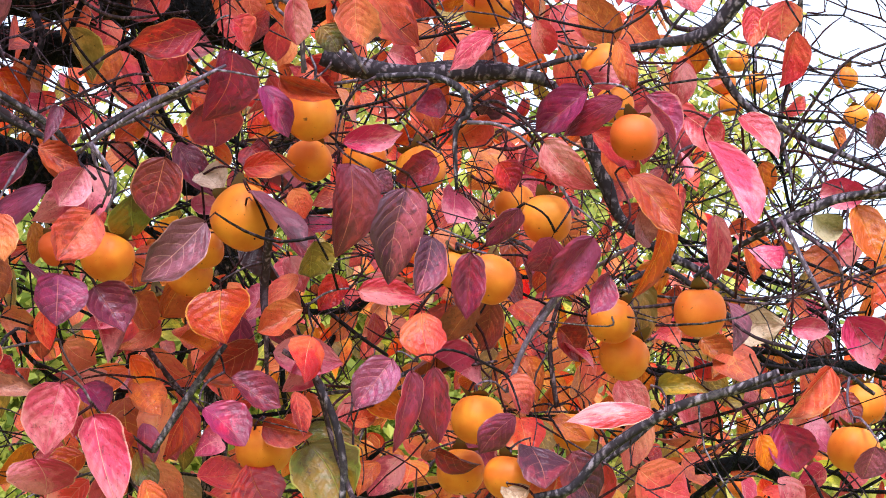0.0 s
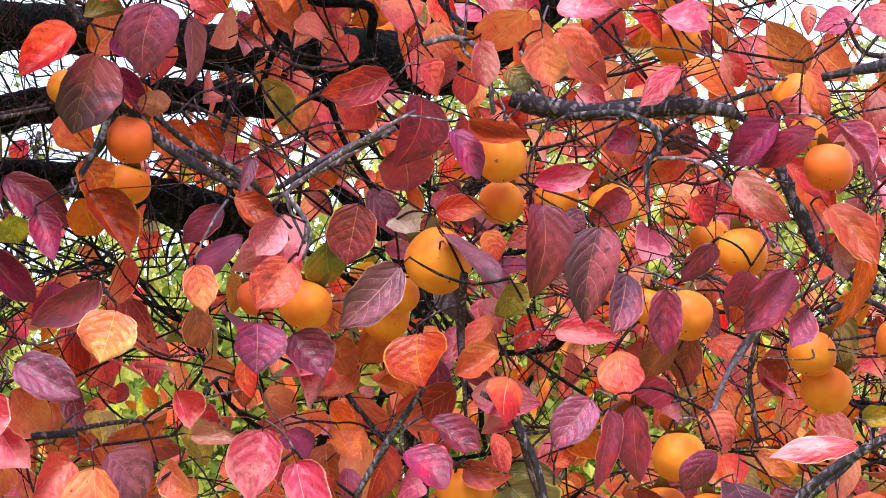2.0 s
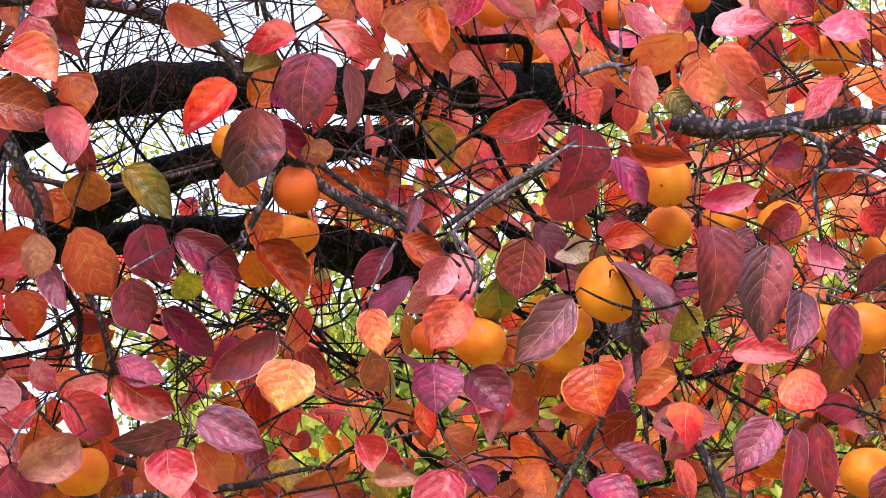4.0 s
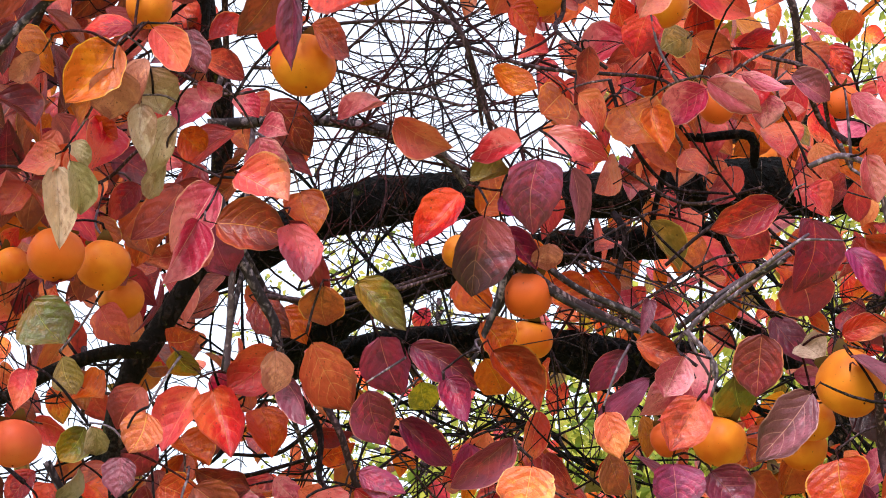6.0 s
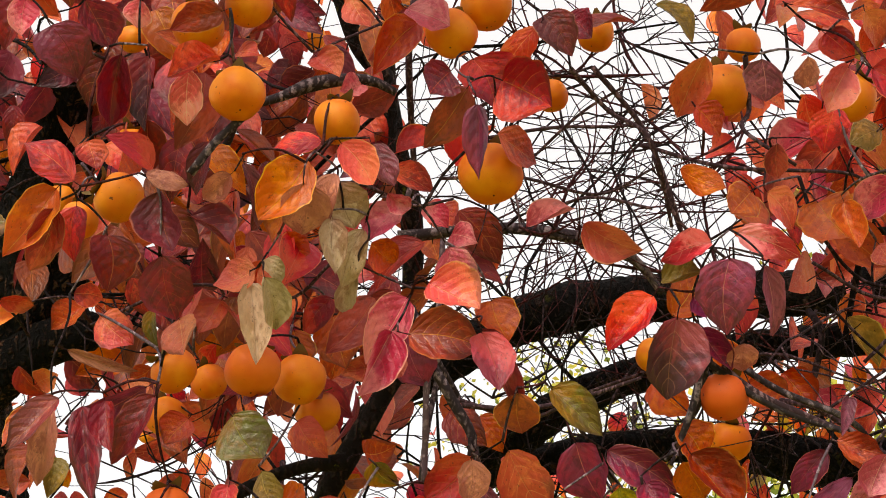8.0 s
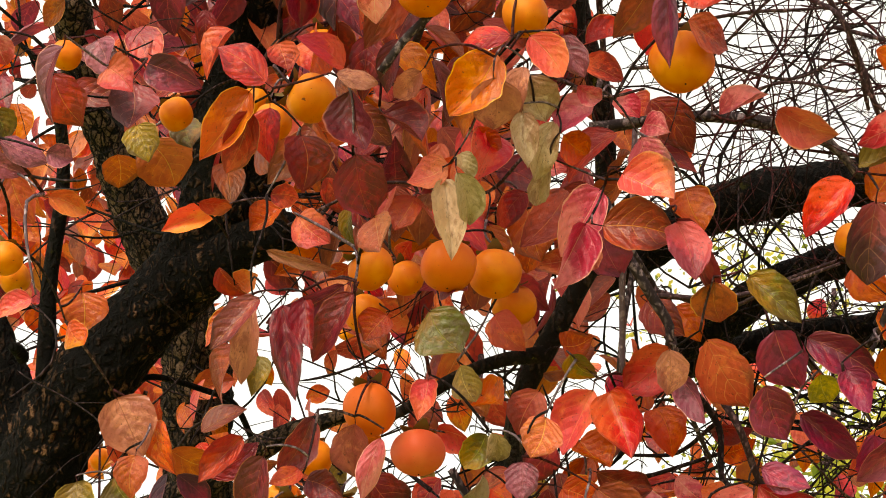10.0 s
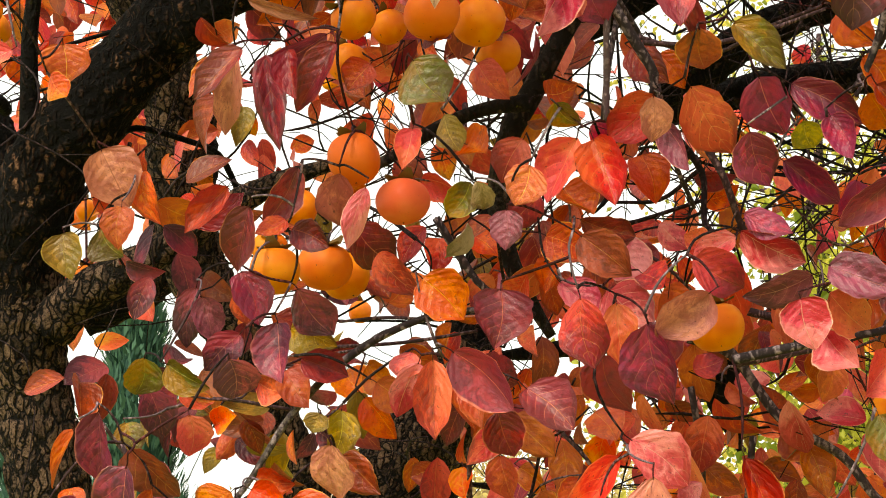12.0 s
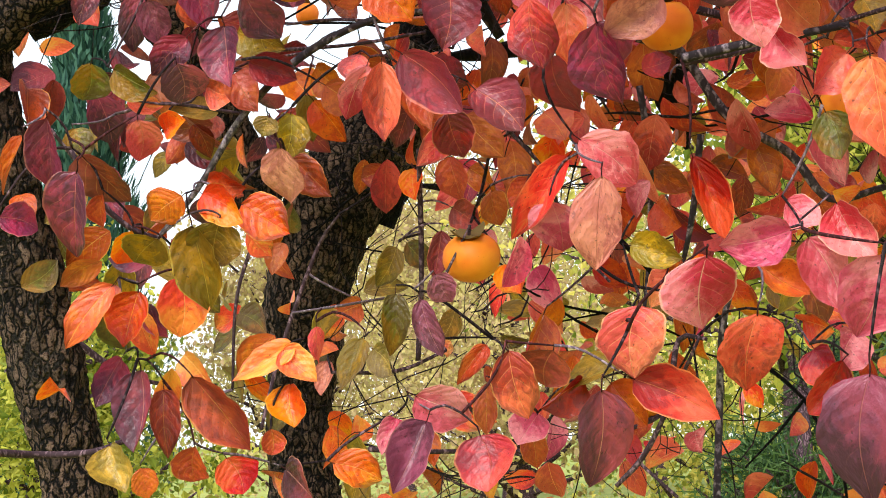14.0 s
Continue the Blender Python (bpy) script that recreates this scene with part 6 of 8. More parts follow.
leaf("L", "C", -0.580, 2.560, 2.226, -0.534, 2.542, 2.197, 0.046, 6, 8)
leaf("L", "O", -0.579, 2.524, 2.229, -0.614, 2.499, 2.205, 0.031, 20, 3)
leaf("L", "C", -0.658, 2.599, 2.181, -0.635, 2.603, 2.108, 0.060, -23, 3)
leaf("L", "M", -0.715, 2.582, 2.157, -0.741, 2.595, 2.084, 0.046, 13, 9)
leaf("L", "V", -0.702, 2.560, 2.140, -0.692, 2.583, 2.083, 0.046, -17, 4)
leaf("L", "M", -0.586, 2.622, 2.160, -0.548, 2.645, 2.097, 0.073, 28, 2)
leaf("L", "M", -0.607, 2.598, 2.109, -0.594, 2.592, 2.027, 0.068, 18, 17)
leaf("L", "M", -0.648, 2.560, 2.088, -0.691, 2.555, 2.040, 0.049, -15, 9)
leaf("C", "M", -0.654, 2.527, 2.048, -0.654, 2.560, 1.994, 0.066, -18, 5)
leaf("L", "K", -0.652, 2.496, 2.271, -0.707, 2.506, 2.215, 0.040, -3, 17)
leaf("L", "C", -0.534, 2.755, 2.282, -0.487, 2.766, 2.216, 0.086, 27, 12)
leaf("C", "O", -0.411, 2.590, 2.160, -0.360, 2.593, 2.105, 0.076, -1, 0)
leaf("C", "C", -0.312, 2.639, 2.151, -0.319, 2.624, 2.076, 0.086, -9, 4)
leaf("C", "V", -0.293, 2.556, 2.238, -0.297, 2.548, 2.187, 0.049, 10, 0)
leaf("C", "D", 0.068, 2.645, 2.312, 0.141, 2.677, 2.259, 0.046, -4, 10)
leaf("C", "D", 0.217, 2.606, 2.278, 0.140, 2.634, 2.213, 0.054, -22, 15)
leaf("C", "K", -0.205, 2.651, 2.246, -0.135, 2.680, 2.227, 0.046, 10, 1)
leaf("C", "K", -0.200, 2.584, 2.206, -0.143, 2.586, 2.151, 0.062, 9, 18)
leaf("C", "P", 0.001, 2.666, 2.217, -0.061, 2.692, 2.183, 0.046, 12, 10)
leaf("C", "R", -0.055, 2.586, 2.169, 0.009, 2.617, 2.136, 0.062, -13, 10)
leaf("C", "P", 0.008, 2.639, 2.217, 0.088, 2.653, 2.175, 0.054, 16, 1)
leaf("C", "D", 0.013, 2.620, 2.235, 0.070, 2.602, 2.205, 0.044, -6, 2)
leaf("C", "W", -0.034, 2.538, 2.113, -0.100, 2.546, 2.059, 0.070, -26, 15)
leaf("C", "D", -0.115, 2.563, 2.081, -0.098, 2.594, 1.979, 0.074, 24, 19)
leaf("C", "R", -0.202, 2.584, 2.123, -0.191, 2.589, 2.034, 0.071, 15, 2)
leaf("C", "S", -0.159, 2.649, 2.128, -0.146, 2.639, 2.045, 0.054, -20, 9)
leaf("C", "C", -0.183, 2.702, 2.070, -0.161, 2.737, 1.990, 0.083, 24, 16)
leaf("C", "P", 0.080, 2.596, 2.113, 0.098, 2.591, 2.052, 0.076, -14, 19)
leaf("C", "P", 0.111, 2.700, 2.088, 0.151, 2.673, 2.036, 0.060, 28, 1)
leaf("C", "V", 0.120, 2.653, 2.169, 0.204, 2.638, 2.124, 0.064, -15, 11)
leaf("C", "S", 0.119, 2.665, 2.134, 0.176, 2.694, 2.084, 0.064, -6, 9)
leaf("C", "S", 0.205, 2.666, 2.047, 0.159, 2.654, 1.995, 0.059, -3, 1)
leaf("C", "P", -0.421, 2.623, 2.053, -0.450, 2.654, 1.979, 0.049, -24, 16)
leaf("C", "R", -0.390, 2.544, 2.041, -0.392, 2.570, 1.946, 0.053, -9, 17)
leaf("C", "C", -0.365, 2.546, 2.051, -0.289, 2.578, 1.988, 0.074, 22, 6)
leaf("C", "C", -0.281, 2.643, 2.017, -0.218, 2.625, 1.952, 0.072, -17, 6)
leaf("C", "C", -0.325, 2.692, 1.996, -0.306, 2.717, 1.938, 0.064, -11, 10)
leaf("C", "R", -0.358, 2.628, 2.025, -0.336, 2.627, 1.964, 0.044, 12, 13)
leaf("C", "P", -0.148, 2.684, 1.951, -0.076, 2.694, 1.893, 0.077, -12, 8)
leaf("C", "W", -0.116, 2.595, 1.889, -0.112, 2.590, 1.777, 0.078, -27, 12)
leaf("C", "S", -0.161, 2.651, 1.924, -0.243, 2.661, 1.824, 0.049, 13, 4)
leaf("C", "P", -0.186, 2.659, 1.866, -0.185, 2.672, 1.801, 0.080, 22, 5)
leaf("C", "R", -0.000, 2.701, 1.925, 0.032, 2.736, 1.824, 0.050, -12, 6)
leaf("C", "P", 0.124, 2.646, 1.816, 0.034, 2.645, 1.796, 0.071, -7, 0)
leaf("C", "P", 0.123, 2.738, 1.866, 0.164, 2.720, 1.833, 0.055, -18, 2)
leaf("C", "Y", -0.087, 2.729, 1.811, -0.021, 2.716, 1.793, 0.050, -21, 10)
leaf("C", "D", -0.832, 2.544, 1.987, -0.848, 2.578, 1.899, 0.059, 14, 4)
leaf("C", "M", -0.783, 2.515, 1.911, -0.822, 2.539, 1.809, 0.071, 26, 5)
leaf("C", "K", -0.801, 2.582, 1.943, -0.759, 2.614, 1.871, 0.064, 20, 5)
leaf("C", "O", -0.853, 2.506, 1.960, -0.883, 2.513, 1.888, 0.026, 9, 10)
leaf("C", "O", -0.773, 2.597, 1.891, -0.787, 2.619, 1.846, 0.029, 21, 19)
leaf("C", "D", -0.911, 2.585, 1.864, -0.864, 2.617, 1.851, 0.050, -18, 5)
leaf("C", "S", -0.705, 2.525, 1.976, -0.705, 2.543, 1.923, 0.052, -25, 5)
leaf("L", "G", -0.787, 2.592, 2.066, -0.802, 2.608, 2.019, 0.060, -25, 8)
leaf("L", "G", -0.749, 2.570, 2.052, -0.697, 2.562, 2.015, 0.049, 25, 15)
leaf("C", "O", -0.659, 2.568, 1.881, -0.694, 2.559, 1.848, 0.058, -20, 12)
leaf("C", "R", -0.636, 2.611, 1.904, -0.586, 2.611, 1.895, 0.046, 6, 10)
leaf("C", "W", -0.518, 2.519, 1.932, -0.524, 2.548, 1.860, 0.070, 19, 12)
leaf("C", "Y", -0.529, 2.645, 1.996, -0.533, 2.628, 1.933, 0.050, -26, 5)
leaf("C", "Y", -0.546, 2.582, 1.983, -0.555, 2.586, 1.958, 0.036, -13, 11)
leaf("C", "K", -0.518, 2.593, 1.928, -0.467, 2.599, 1.879, 0.053, 11, 11)
leaf("C", "O", -0.593, 2.623, 1.874, -0.531, 2.618, 1.835, 0.067, -21, 7)
leaf("C", "F", -0.638, 2.590, 1.886, -0.574, 2.575, 1.846, 0.054, 6, 6)
leaf("C", "Y", -0.611, 2.575, 1.847, -0.626, 2.604, 1.790, 0.079, -10, 10)
leaf("C", "Y", -0.700, 2.598, 1.830, -0.733, 2.610, 1.795, 0.072, -26, 9)
leaf("C", "F", -0.741, 2.620, 1.844, -0.771, 2.647, 1.799, 0.041, -18, 4)
leaf("L", "C", -0.604, 2.493, 2.448, -0.583, 2.504, 2.319, 0.046, -6, 11)
leaf("L", "W", -0.645, 2.492, 2.450, -0.670, 2.532, 2.355, 0.041, 0, 0)
leaf("L", "O", -0.670, 2.512, 2.451, -0.704, 2.499, 2.394, 0.046, 17, 13)
leaf("L", "C", -0.568, 2.468, 2.445, -0.551, 2.463, 2.373, 0.040, 10, 17)
leaf("L", "W", -0.963, 2.913, 2.460, -0.920, 2.925, 2.376, 0.096, -23, 15)
leaf("L", "F", -0.907, 2.940, 2.429, -0.886, 2.935, 2.350, 0.053, 15, 16)
leaf("L", "G", -0.970, 2.945, 2.343, -0.942, 2.945, 2.297, 0.074, 25, 19)
leaf("L", "Y", -1.023, 2.929, 2.333, -1.008, 2.915, 2.266, 0.064, -7, 19)
leaf("C", "Y", -0.649, 2.579, 1.843, -0.640, 2.597, 1.733, 0.071, 9, 4)
leaf("C", "O", -0.747, 2.549, 1.766, -0.801, 2.517, 1.697, 0.049, 10, 9)
leaf("C", "S", -0.762, 2.614, 1.772, -0.785, 2.586, 1.715, 0.036, 6, 11)
leaf("C", "O", -0.722, 2.581, 1.760, -0.740, 2.588, 1.691, 0.067, 15, 17)
leaf("C", "F", -0.675, 2.618, 1.780, -0.681, 2.625, 1.703, 0.072, -6, 8)
leaf("C", "M", -0.764, 2.645, 1.676, -0.793, 2.613, 1.612, 0.050, -26, 17)
leaf("C", "M", -0.728, 2.611, 1.659, -0.725, 2.611, 1.555, 0.067, 26, 6)
leaf("C", "K", -0.707, 2.647, 1.633, -0.695, 2.628, 1.551, 0.046, -24, 19)
leaf("C", "K", -0.653, 2.585, 1.648, -0.592, 2.605, 1.548, 0.071, 7, 4)
leaf("C", "F", -0.518, 2.601, 1.685, -0.598, 2.608, 1.640, 0.044, 24, 11)
leaf("C", "F", -0.536, 2.601, 1.679, -0.493, 2.585, 1.644, 0.048, -25, 19)
leaf("C", "F", -0.529, 2.615, 1.635, -0.523, 2.601, 1.580, 0.055, 11, 1)
leaf("C", "S", -0.630, 2.674, 1.541, -0.610, 2.685, 1.496, 0.064, -11, 6)
leaf("C", "O", -0.667, 2.651, 1.557, -0.673, 2.673, 1.512, 0.054, 5, 1)
leaf("C", "Y", -0.759, 2.572, 1.560, -0.732, 2.543, 1.502, 0.058, -2, 1)
leaf("C", "M", -0.546, 2.653, 1.525, -0.501, 2.630, 1.488, 0.082, 26, 11)
leaf("C", "F", -0.482, 2.654, 1.531, -0.426, 2.680, 1.507, 0.054, -23, 13)
leaf("C", "O", -0.552, 2.595, 1.577, -0.556, 2.613, 1.548, 0.035, -16, 6)
leaf("C", "P", 0.013, 2.490, 1.773, 0.009, 2.526, 1.684, 0.108, -16, 2)
leaf("C", "S", -0.076, 2.644, 1.725, -0.079, 2.647, 1.634, 0.097, -10, 16)
leaf("C", "R", 0.077, 2.691, 1.712, 0.073, 2.702, 1.613, 0.098, -23, 16)
leaf("C", "P", 0.147, 2.707, 1.812, 0.191, 2.710, 1.721, 0.068, 12, 6)
leaf("C", "P", 0.184, 2.687, 1.853, 0.226, 2.661, 1.775, 0.067, 16, 1)
leaf("C", "P", 0.221, 2.481, 1.766, 0.192, 2.513, 1.667, 0.108, -1, 4)
leaf("C", "M", 0.200, 2.471, 1.624, 0.186, 2.458, 1.477, 0.107, 20, 16)
leaf("C", "R", -0.088, 2.685, 1.632, 0.021, 2.690, 1.578, 0.072, -11, 4)
leaf("C", "M", -0.120, 2.496, 1.614, -0.124, 2.503, 1.497, 0.083, -21, 18)
leaf("C", "O", 0.084, 2.744, 1.780, 0.147, 2.759, 1.741, 0.055, -18, 1)
leaf("C", "R", -0.251, 2.695, 1.674, -0.231, 2.703, 1.584, 0.067, -1, 9)
leaf("C", "S", -0.285, 2.738, 1.685, -0.316, 2.725, 1.632, 0.032, -19, 16)
leaf("C", "V", -0.360, 2.676, 1.583, -0.399, 2.646, 1.489, 0.062, 11, 14)
leaf("C", "P", -0.374, 2.676, 1.617, -0.309, 2.686, 1.575, 0.072, 13, 18)
leaf("C", "R", -0.292, 2.698, 1.563, -0.277, 2.681, 1.489, 0.090, 8, 6)
leaf("C", "K", -0.192, 2.705, 1.673, -0.210, 2.733, 1.622, 0.082, 8, 19)
leaf("C", "G", -0.396, 2.663, 1.752, -0.403, 2.651, 1.677, 0.041, -7, 5)
leaf("C", "V", -0.341, 2.653, 1.775, -0.322, 2.670, 1.739, 0.044, -9, 10)
leaf("C", "V", -0.364, 2.677, 1.744, -0.345, 2.666, 1.672, 0.041, 11, 9)
leaf("C", "P", -0.407, 2.714, 1.589, -0.419, 2.684, 1.544, 0.036, -18, 10)
leaf("C", "D", 0.202, 2.487, 2.577, 0.223, 2.496, 2.548, 0.044, -9, 1)
leaf("R", "P", 0.660, 2.370, 2.586, 0.678, 2.415, 2.542, 0.044, -13, 11)
leaf("R", "D", 0.641, 2.427, 2.479, 0.677, 2.424, 2.412, 0.040, 0, 13)
leaf("R", "K", 0.657, 2.402, 2.484, 0.726, 2.362, 2.455, 0.031, 22, 1)
leaf("R", "S", 0.712, 2.327, 2.616, 0.675, 2.393, 2.566, 0.071, -28, 12)
leaf("R", "S", 0.745, 2.370, 2.602, 0.764, 2.390, 2.544, 0.062, 19, 1)
leaf("R", "R", 0.778, 2.414, 2.632, 0.850, 2.400, 2.576, 0.073, -7, 16)
leaf("R", "P", 0.765, 2.374, 2.647, 0.833, 2.342, 2.639, 0.050, -28, 11)
leaf("R", "G", 0.717, 2.430, 2.577, 0.742, 2.432, 2.545, 0.046, 8, 6)
leaf("R", "P", 0.774, 2.488, 2.439, 0.848, 2.471, 2.459, 0.041, -1, 17)
leaf("R", "C", 0.749, 2.372, 2.373, 0.752, 2.375, 2.261, 0.074, -3, 5)
leaf("R", "M", 0.827, 2.375, 2.352, 0.829, 2.388, 2.234, 0.079, -4, 16)
leaf("R", "M", 0.872, 2.392, 2.297, 0.850, 2.394, 2.216, 0.058, -10, 3)
leaf("R", "D", 0.938, 2.421, 2.292, 0.947, 2.456, 2.213, 0.049, 19, 11)
leaf("R", "V", 0.816, 2.481, 2.402, 0.849, 2.484, 2.387, 0.041, -8, 12)
leaf("R", "R", 0.973, 2.418, 2.421, 1.001, 2.437, 2.390, 0.050, -3, 3)
leaf("R", "D", 0.985, 2.371, 2.345, 0.964, 2.417, 2.294, 0.040, -4, 16)
leaf("R", "D", 1.095, 2.376, 2.323, 1.057, 2.439, 2.255, 0.059, -1, 11)
leaf("R", "D", 1.039, 2.386, 2.317, 1.031, 2.433, 2.270, 0.054, 11, 5)
leaf("R", "D", 1.101, 2.339, 2.261, 1.069, 2.333, 2.203, 0.044, -7, 17)
leaf("R", "D", 0.420, 2.555, 2.228, 0.426, 2.549, 2.163, 0.080, -17, 15)
leaf("R", "D", 0.473, 2.579, 2.224, 0.514, 2.577, 2.166, 0.067, -1, 14)
leaf("C", "F", 0.233, 2.523, 2.217, 0.222, 2.536, 2.152, 0.083, 20, 11)
leaf("C", "O", 0.177, 2.545, 2.368, 0.203, 2.584, 2.321, 0.054, 17, 18)
leaf("C", "L", 0.097, 2.633, 2.363, 0.109, 2.660, 2.329, 0.046, 2, 19)
leaf("R", "P", 0.431, 2.529, 2.081, 0.419, 2.535, 1.994, 0.074, 19, 15)
leaf("R", "P", 0.503, 2.610, 2.058, 0.539, 2.624, 2.016, 0.054, 20, 1)
leaf("C", "V", 0.250, 2.663, 2.062, 0.307, 2.673, 2.007, 0.082, -12, 18)
leaf("C", "P", 0.323, 2.584, 2.135, 0.345, 2.618, 2.095, 0.053, -27, 14)
leaf("C", "W", 0.360, 2.667, 2.095, 0.418, 2.627, 2.084, 0.032, -9, 4)
leaf("R", "O", 0.641, 2.573, 2.239, 0.649, 2.563, 2.168, 0.096, 21, 10)
leaf("R", "S", 0.749, 2.549, 2.220, 0.698, 2.574, 2.186, 0.046, 25, 14)
leaf("R", "S", 0.747, 2.498, 2.171, 0.742, 2.479, 2.109, 0.070, -25, 2)
leaf("R", "D", 0.845, 2.454, 2.143, 0.802, 2.461, 2.077, 0.058, 19, 7)
leaf("R", "D", 0.666, 2.593, 2.125, 0.732, 2.588, 2.088, 0.054, -24, 17)
leaf("R", "D", 0.620, 2.543, 2.070, 0.670, 2.539, 2.021, 0.071, -28, 6)
leaf("R", "D", 0.873, 2.457, 2.131, 0.883, 2.471, 2.030, 0.049, -28, 16)
leaf("R", "D", 0.906, 2.461, 2.142, 0.928, 2.477, 2.045, 0.049, 8, 12)
leaf("R", "P", 0.812, 2.510, 2.244, 0.893, 2.490, 2.235, 0.041, -7, 3)
leaf("R", "Y", 0.735, 2.467, 2.291, 0.746, 2.501, 2.251, 0.058, -25, 10)
leaf("R", "P", 1.162, 2.329, 2.082, 1.057, 2.346, 2.073, 0.040, 21, 12)
leaf("R", "R", 1.011, 2.465, 2.137, 1.052, 2.471, 2.099, 0.054, -25, 15)
leaf("R", "D", 1.013, 2.435, 2.082, 0.980, 2.480, 2.035, 0.044, 26, 2)
leaf("R", "D", 1.060, 2.326, 2.508, 1.014, 2.378, 2.460, 0.054, 24, 14)
leaf("R", "C", 1.092, 2.282, 2.485, 1.027, 2.353, 2.454, 0.049, 24, 12)
leaf("R", "D", 1.102, 2.238, 2.478, 1.134, 2.219, 2.415, 0.049, -19, 1)
leaf("R", "P", 1.007, 2.345, 2.433, 1.072, 2.332, 2.374, 0.054, 27, 16)
leaf("R", "O", 1.117, 2.308, 2.391, 1.172, 2.286, 2.311, 0.054, 8, 13)
leaf("R", "O", 1.175, 2.322, 2.344, 1.156, 2.323, 2.243, 0.046, -11, 18)
leaf("R", "P", 0.968, 2.294, 2.579, 1.002, 2.320, 2.546, 0.036, 8, 10)
leaf("R", "R", 1.124, 2.185, 2.624, 1.138, 2.172, 2.574, 0.054, 17, 3)
leaf("R", "S", 1.085, 2.293, 2.573, 1.132, 2.302, 2.523, 0.046, -18, 12)
leaf("R", "S", 1.207, 2.145, 2.587, 1.216, 2.163, 2.540, 0.036, 23, 6)
leaf("R", "S", 1.237, 2.111, 2.587, 1.255, 2.144, 2.544, 0.062, 19, 2)
leaf("R", "S", 1.254, 2.114, 2.549, 1.249, 2.156, 2.489, 0.040, 4, 14)
leaf("R", "P", 1.176, 2.211, 2.418, 1.239, 2.230, 2.322, 0.058, -12, 6)
leaf("R", "P", 1.157, 2.230, 2.456, 1.204, 2.225, 2.415, 0.049, 23, 8)
leaf("R", "P", 1.222, 2.205, 2.458, 1.260, 2.171, 2.404, 0.049, -11, 0)
leaf("R", "P", 1.217, 2.265, 2.340, 1.238, 2.296, 2.258, 0.036, 23, 5)
leaf("R", "E", 1.341, 2.224, 2.346, 1.388, 2.233, 2.332, 0.041, 18, 10)
leaf("R", "O", 1.400, 2.215, 2.364, 1.424, 2.196, 2.288, 0.055, 3, 7)
leaf("R", "W", 1.147, 2.347, 2.357, 1.177, 2.373, 2.324, 0.064, -7, 1)
leaf("R", "P", 1.371, 2.196, 2.206, 1.416, 2.216, 2.148, 0.071, 6, 14)
leaf("R", "P", 1.319, 2.248, 2.196, 1.375, 2.237, 2.193, 0.031, 11, 5)
leaf("R", "S", 1.382, 2.256, 2.153, 1.329, 2.290, 2.089, 0.046, -1, 14)
leaf("R", "S", 1.195, 2.440, 2.029, 1.266, 2.430, 1.994, 0.083, 16, 2)
leaf("R", "Y", 1.184, 2.361, 2.125, 1.224, 2.311, 2.116, 0.031, -12, 4)
leaf("R", "D", 1.337, 2.311, 2.083, 1.372, 2.330, 2.029, 0.068, 19, 14)
leaf("R", "V", 1.460, 2.276, 2.059, 1.456, 2.299, 2.017, 0.050, 4, 15)
leaf("R", "O", 1.305, 2.307, 2.064, 1.322, 2.323, 2.023, 0.036, -11, 11)
leaf("R", "P", 0.483, 2.568, 2.051, 0.522, 2.543, 1.946, 0.071, -9, 19)
leaf("R", "P", 0.421, 2.621, 1.998, 0.435, 2.636, 1.950, 0.098, 28, 5)
leaf("L", "P", -0.652, 2.241, 2.914, -0.653, 2.244, 2.866, 0.044, -26, 10)
leaf("L", "C", -0.617, 2.242, 2.875, -0.590, 2.258, 2.813, 0.076, 6, 5)
leaf("L", "C", -0.559, 2.319, 2.875, -0.589, 2.335, 2.813, 0.050, 1, 9)
leaf("L", "C", -0.533, 2.287, 2.856, -0.554, 2.338, 2.780, 0.049, -15, 1)
leaf("L", "M", -0.503, 2.318, 2.868, -0.503, 2.343, 2.773, 0.046, 21, 17)
leaf("C", "K", -0.410, 2.327, 2.938, -0.476, 2.327, 2.911, 0.046, -26, 16)
leaf("C", "R", -0.407, 2.305, 2.852, -0.468, 2.282, 2.817, 0.040, 21, 1)
leaf("L", "R", -0.593, 2.323, 2.692, -0.641, 2.282, 2.730, 0.058, 18, 12)
leaf("L", "R", -0.581, 2.335, 2.755, -0.570, 2.344, 2.718, 0.044, -6, 14)
leaf("L", "O", -0.628, 2.373, 2.706, -0.690, 2.367, 2.620, 0.059, -4, 4)
leaf("L", "R", -0.624, 2.368, 2.675, -0.668, 2.402, 2.603, 0.049, -12, 5)
leaf("L", "R", -0.612, 2.422, 2.704, -0.619, 2.438, 2.637, 0.046, 0, 16)
leaf("L", "C", -0.571, 2.433, 2.666, -0.564, 2.437, 2.598, 0.073, -22, 5)
leaf("L", "C", -0.526, 2.523, 2.483, -0.628, 2.524, 2.431, 0.046, -26, 8)
leaf("L", "C", -0.502, 2.466, 2.450, -0.561, 2.473, 2.370, 0.049, 21, 0)
leaf("L", "K", -0.621, 2.438, 2.439, -0.679, 2.414, 2.376, 0.044, 25, 0)
leaf("L", "R", -0.620, 2.473, 2.599, -0.585, 2.484, 2.595, 0.037, 25, 8)
leaf("L", "P", -0.517, 2.311, 2.950, -0.527, 2.334, 2.921, 0.050, 24, 2)
leaf("L", "F", -0.799, 2.859, 2.746, -0.885, 2.861, 2.714, 0.042, -12, 17)
leaf("L", "O", -0.706, 2.882, 2.749, -0.746, 2.864, 2.702, 0.053, 17, 14)
leaf("L", "O", -0.943, 2.785, 2.814, -0.944, 2.810, 2.768, 0.064, -25, 18)
leaf("L", "O", -0.896, 2.790, 2.836, -0.865, 2.829, 2.775, 0.096, -1, 8)
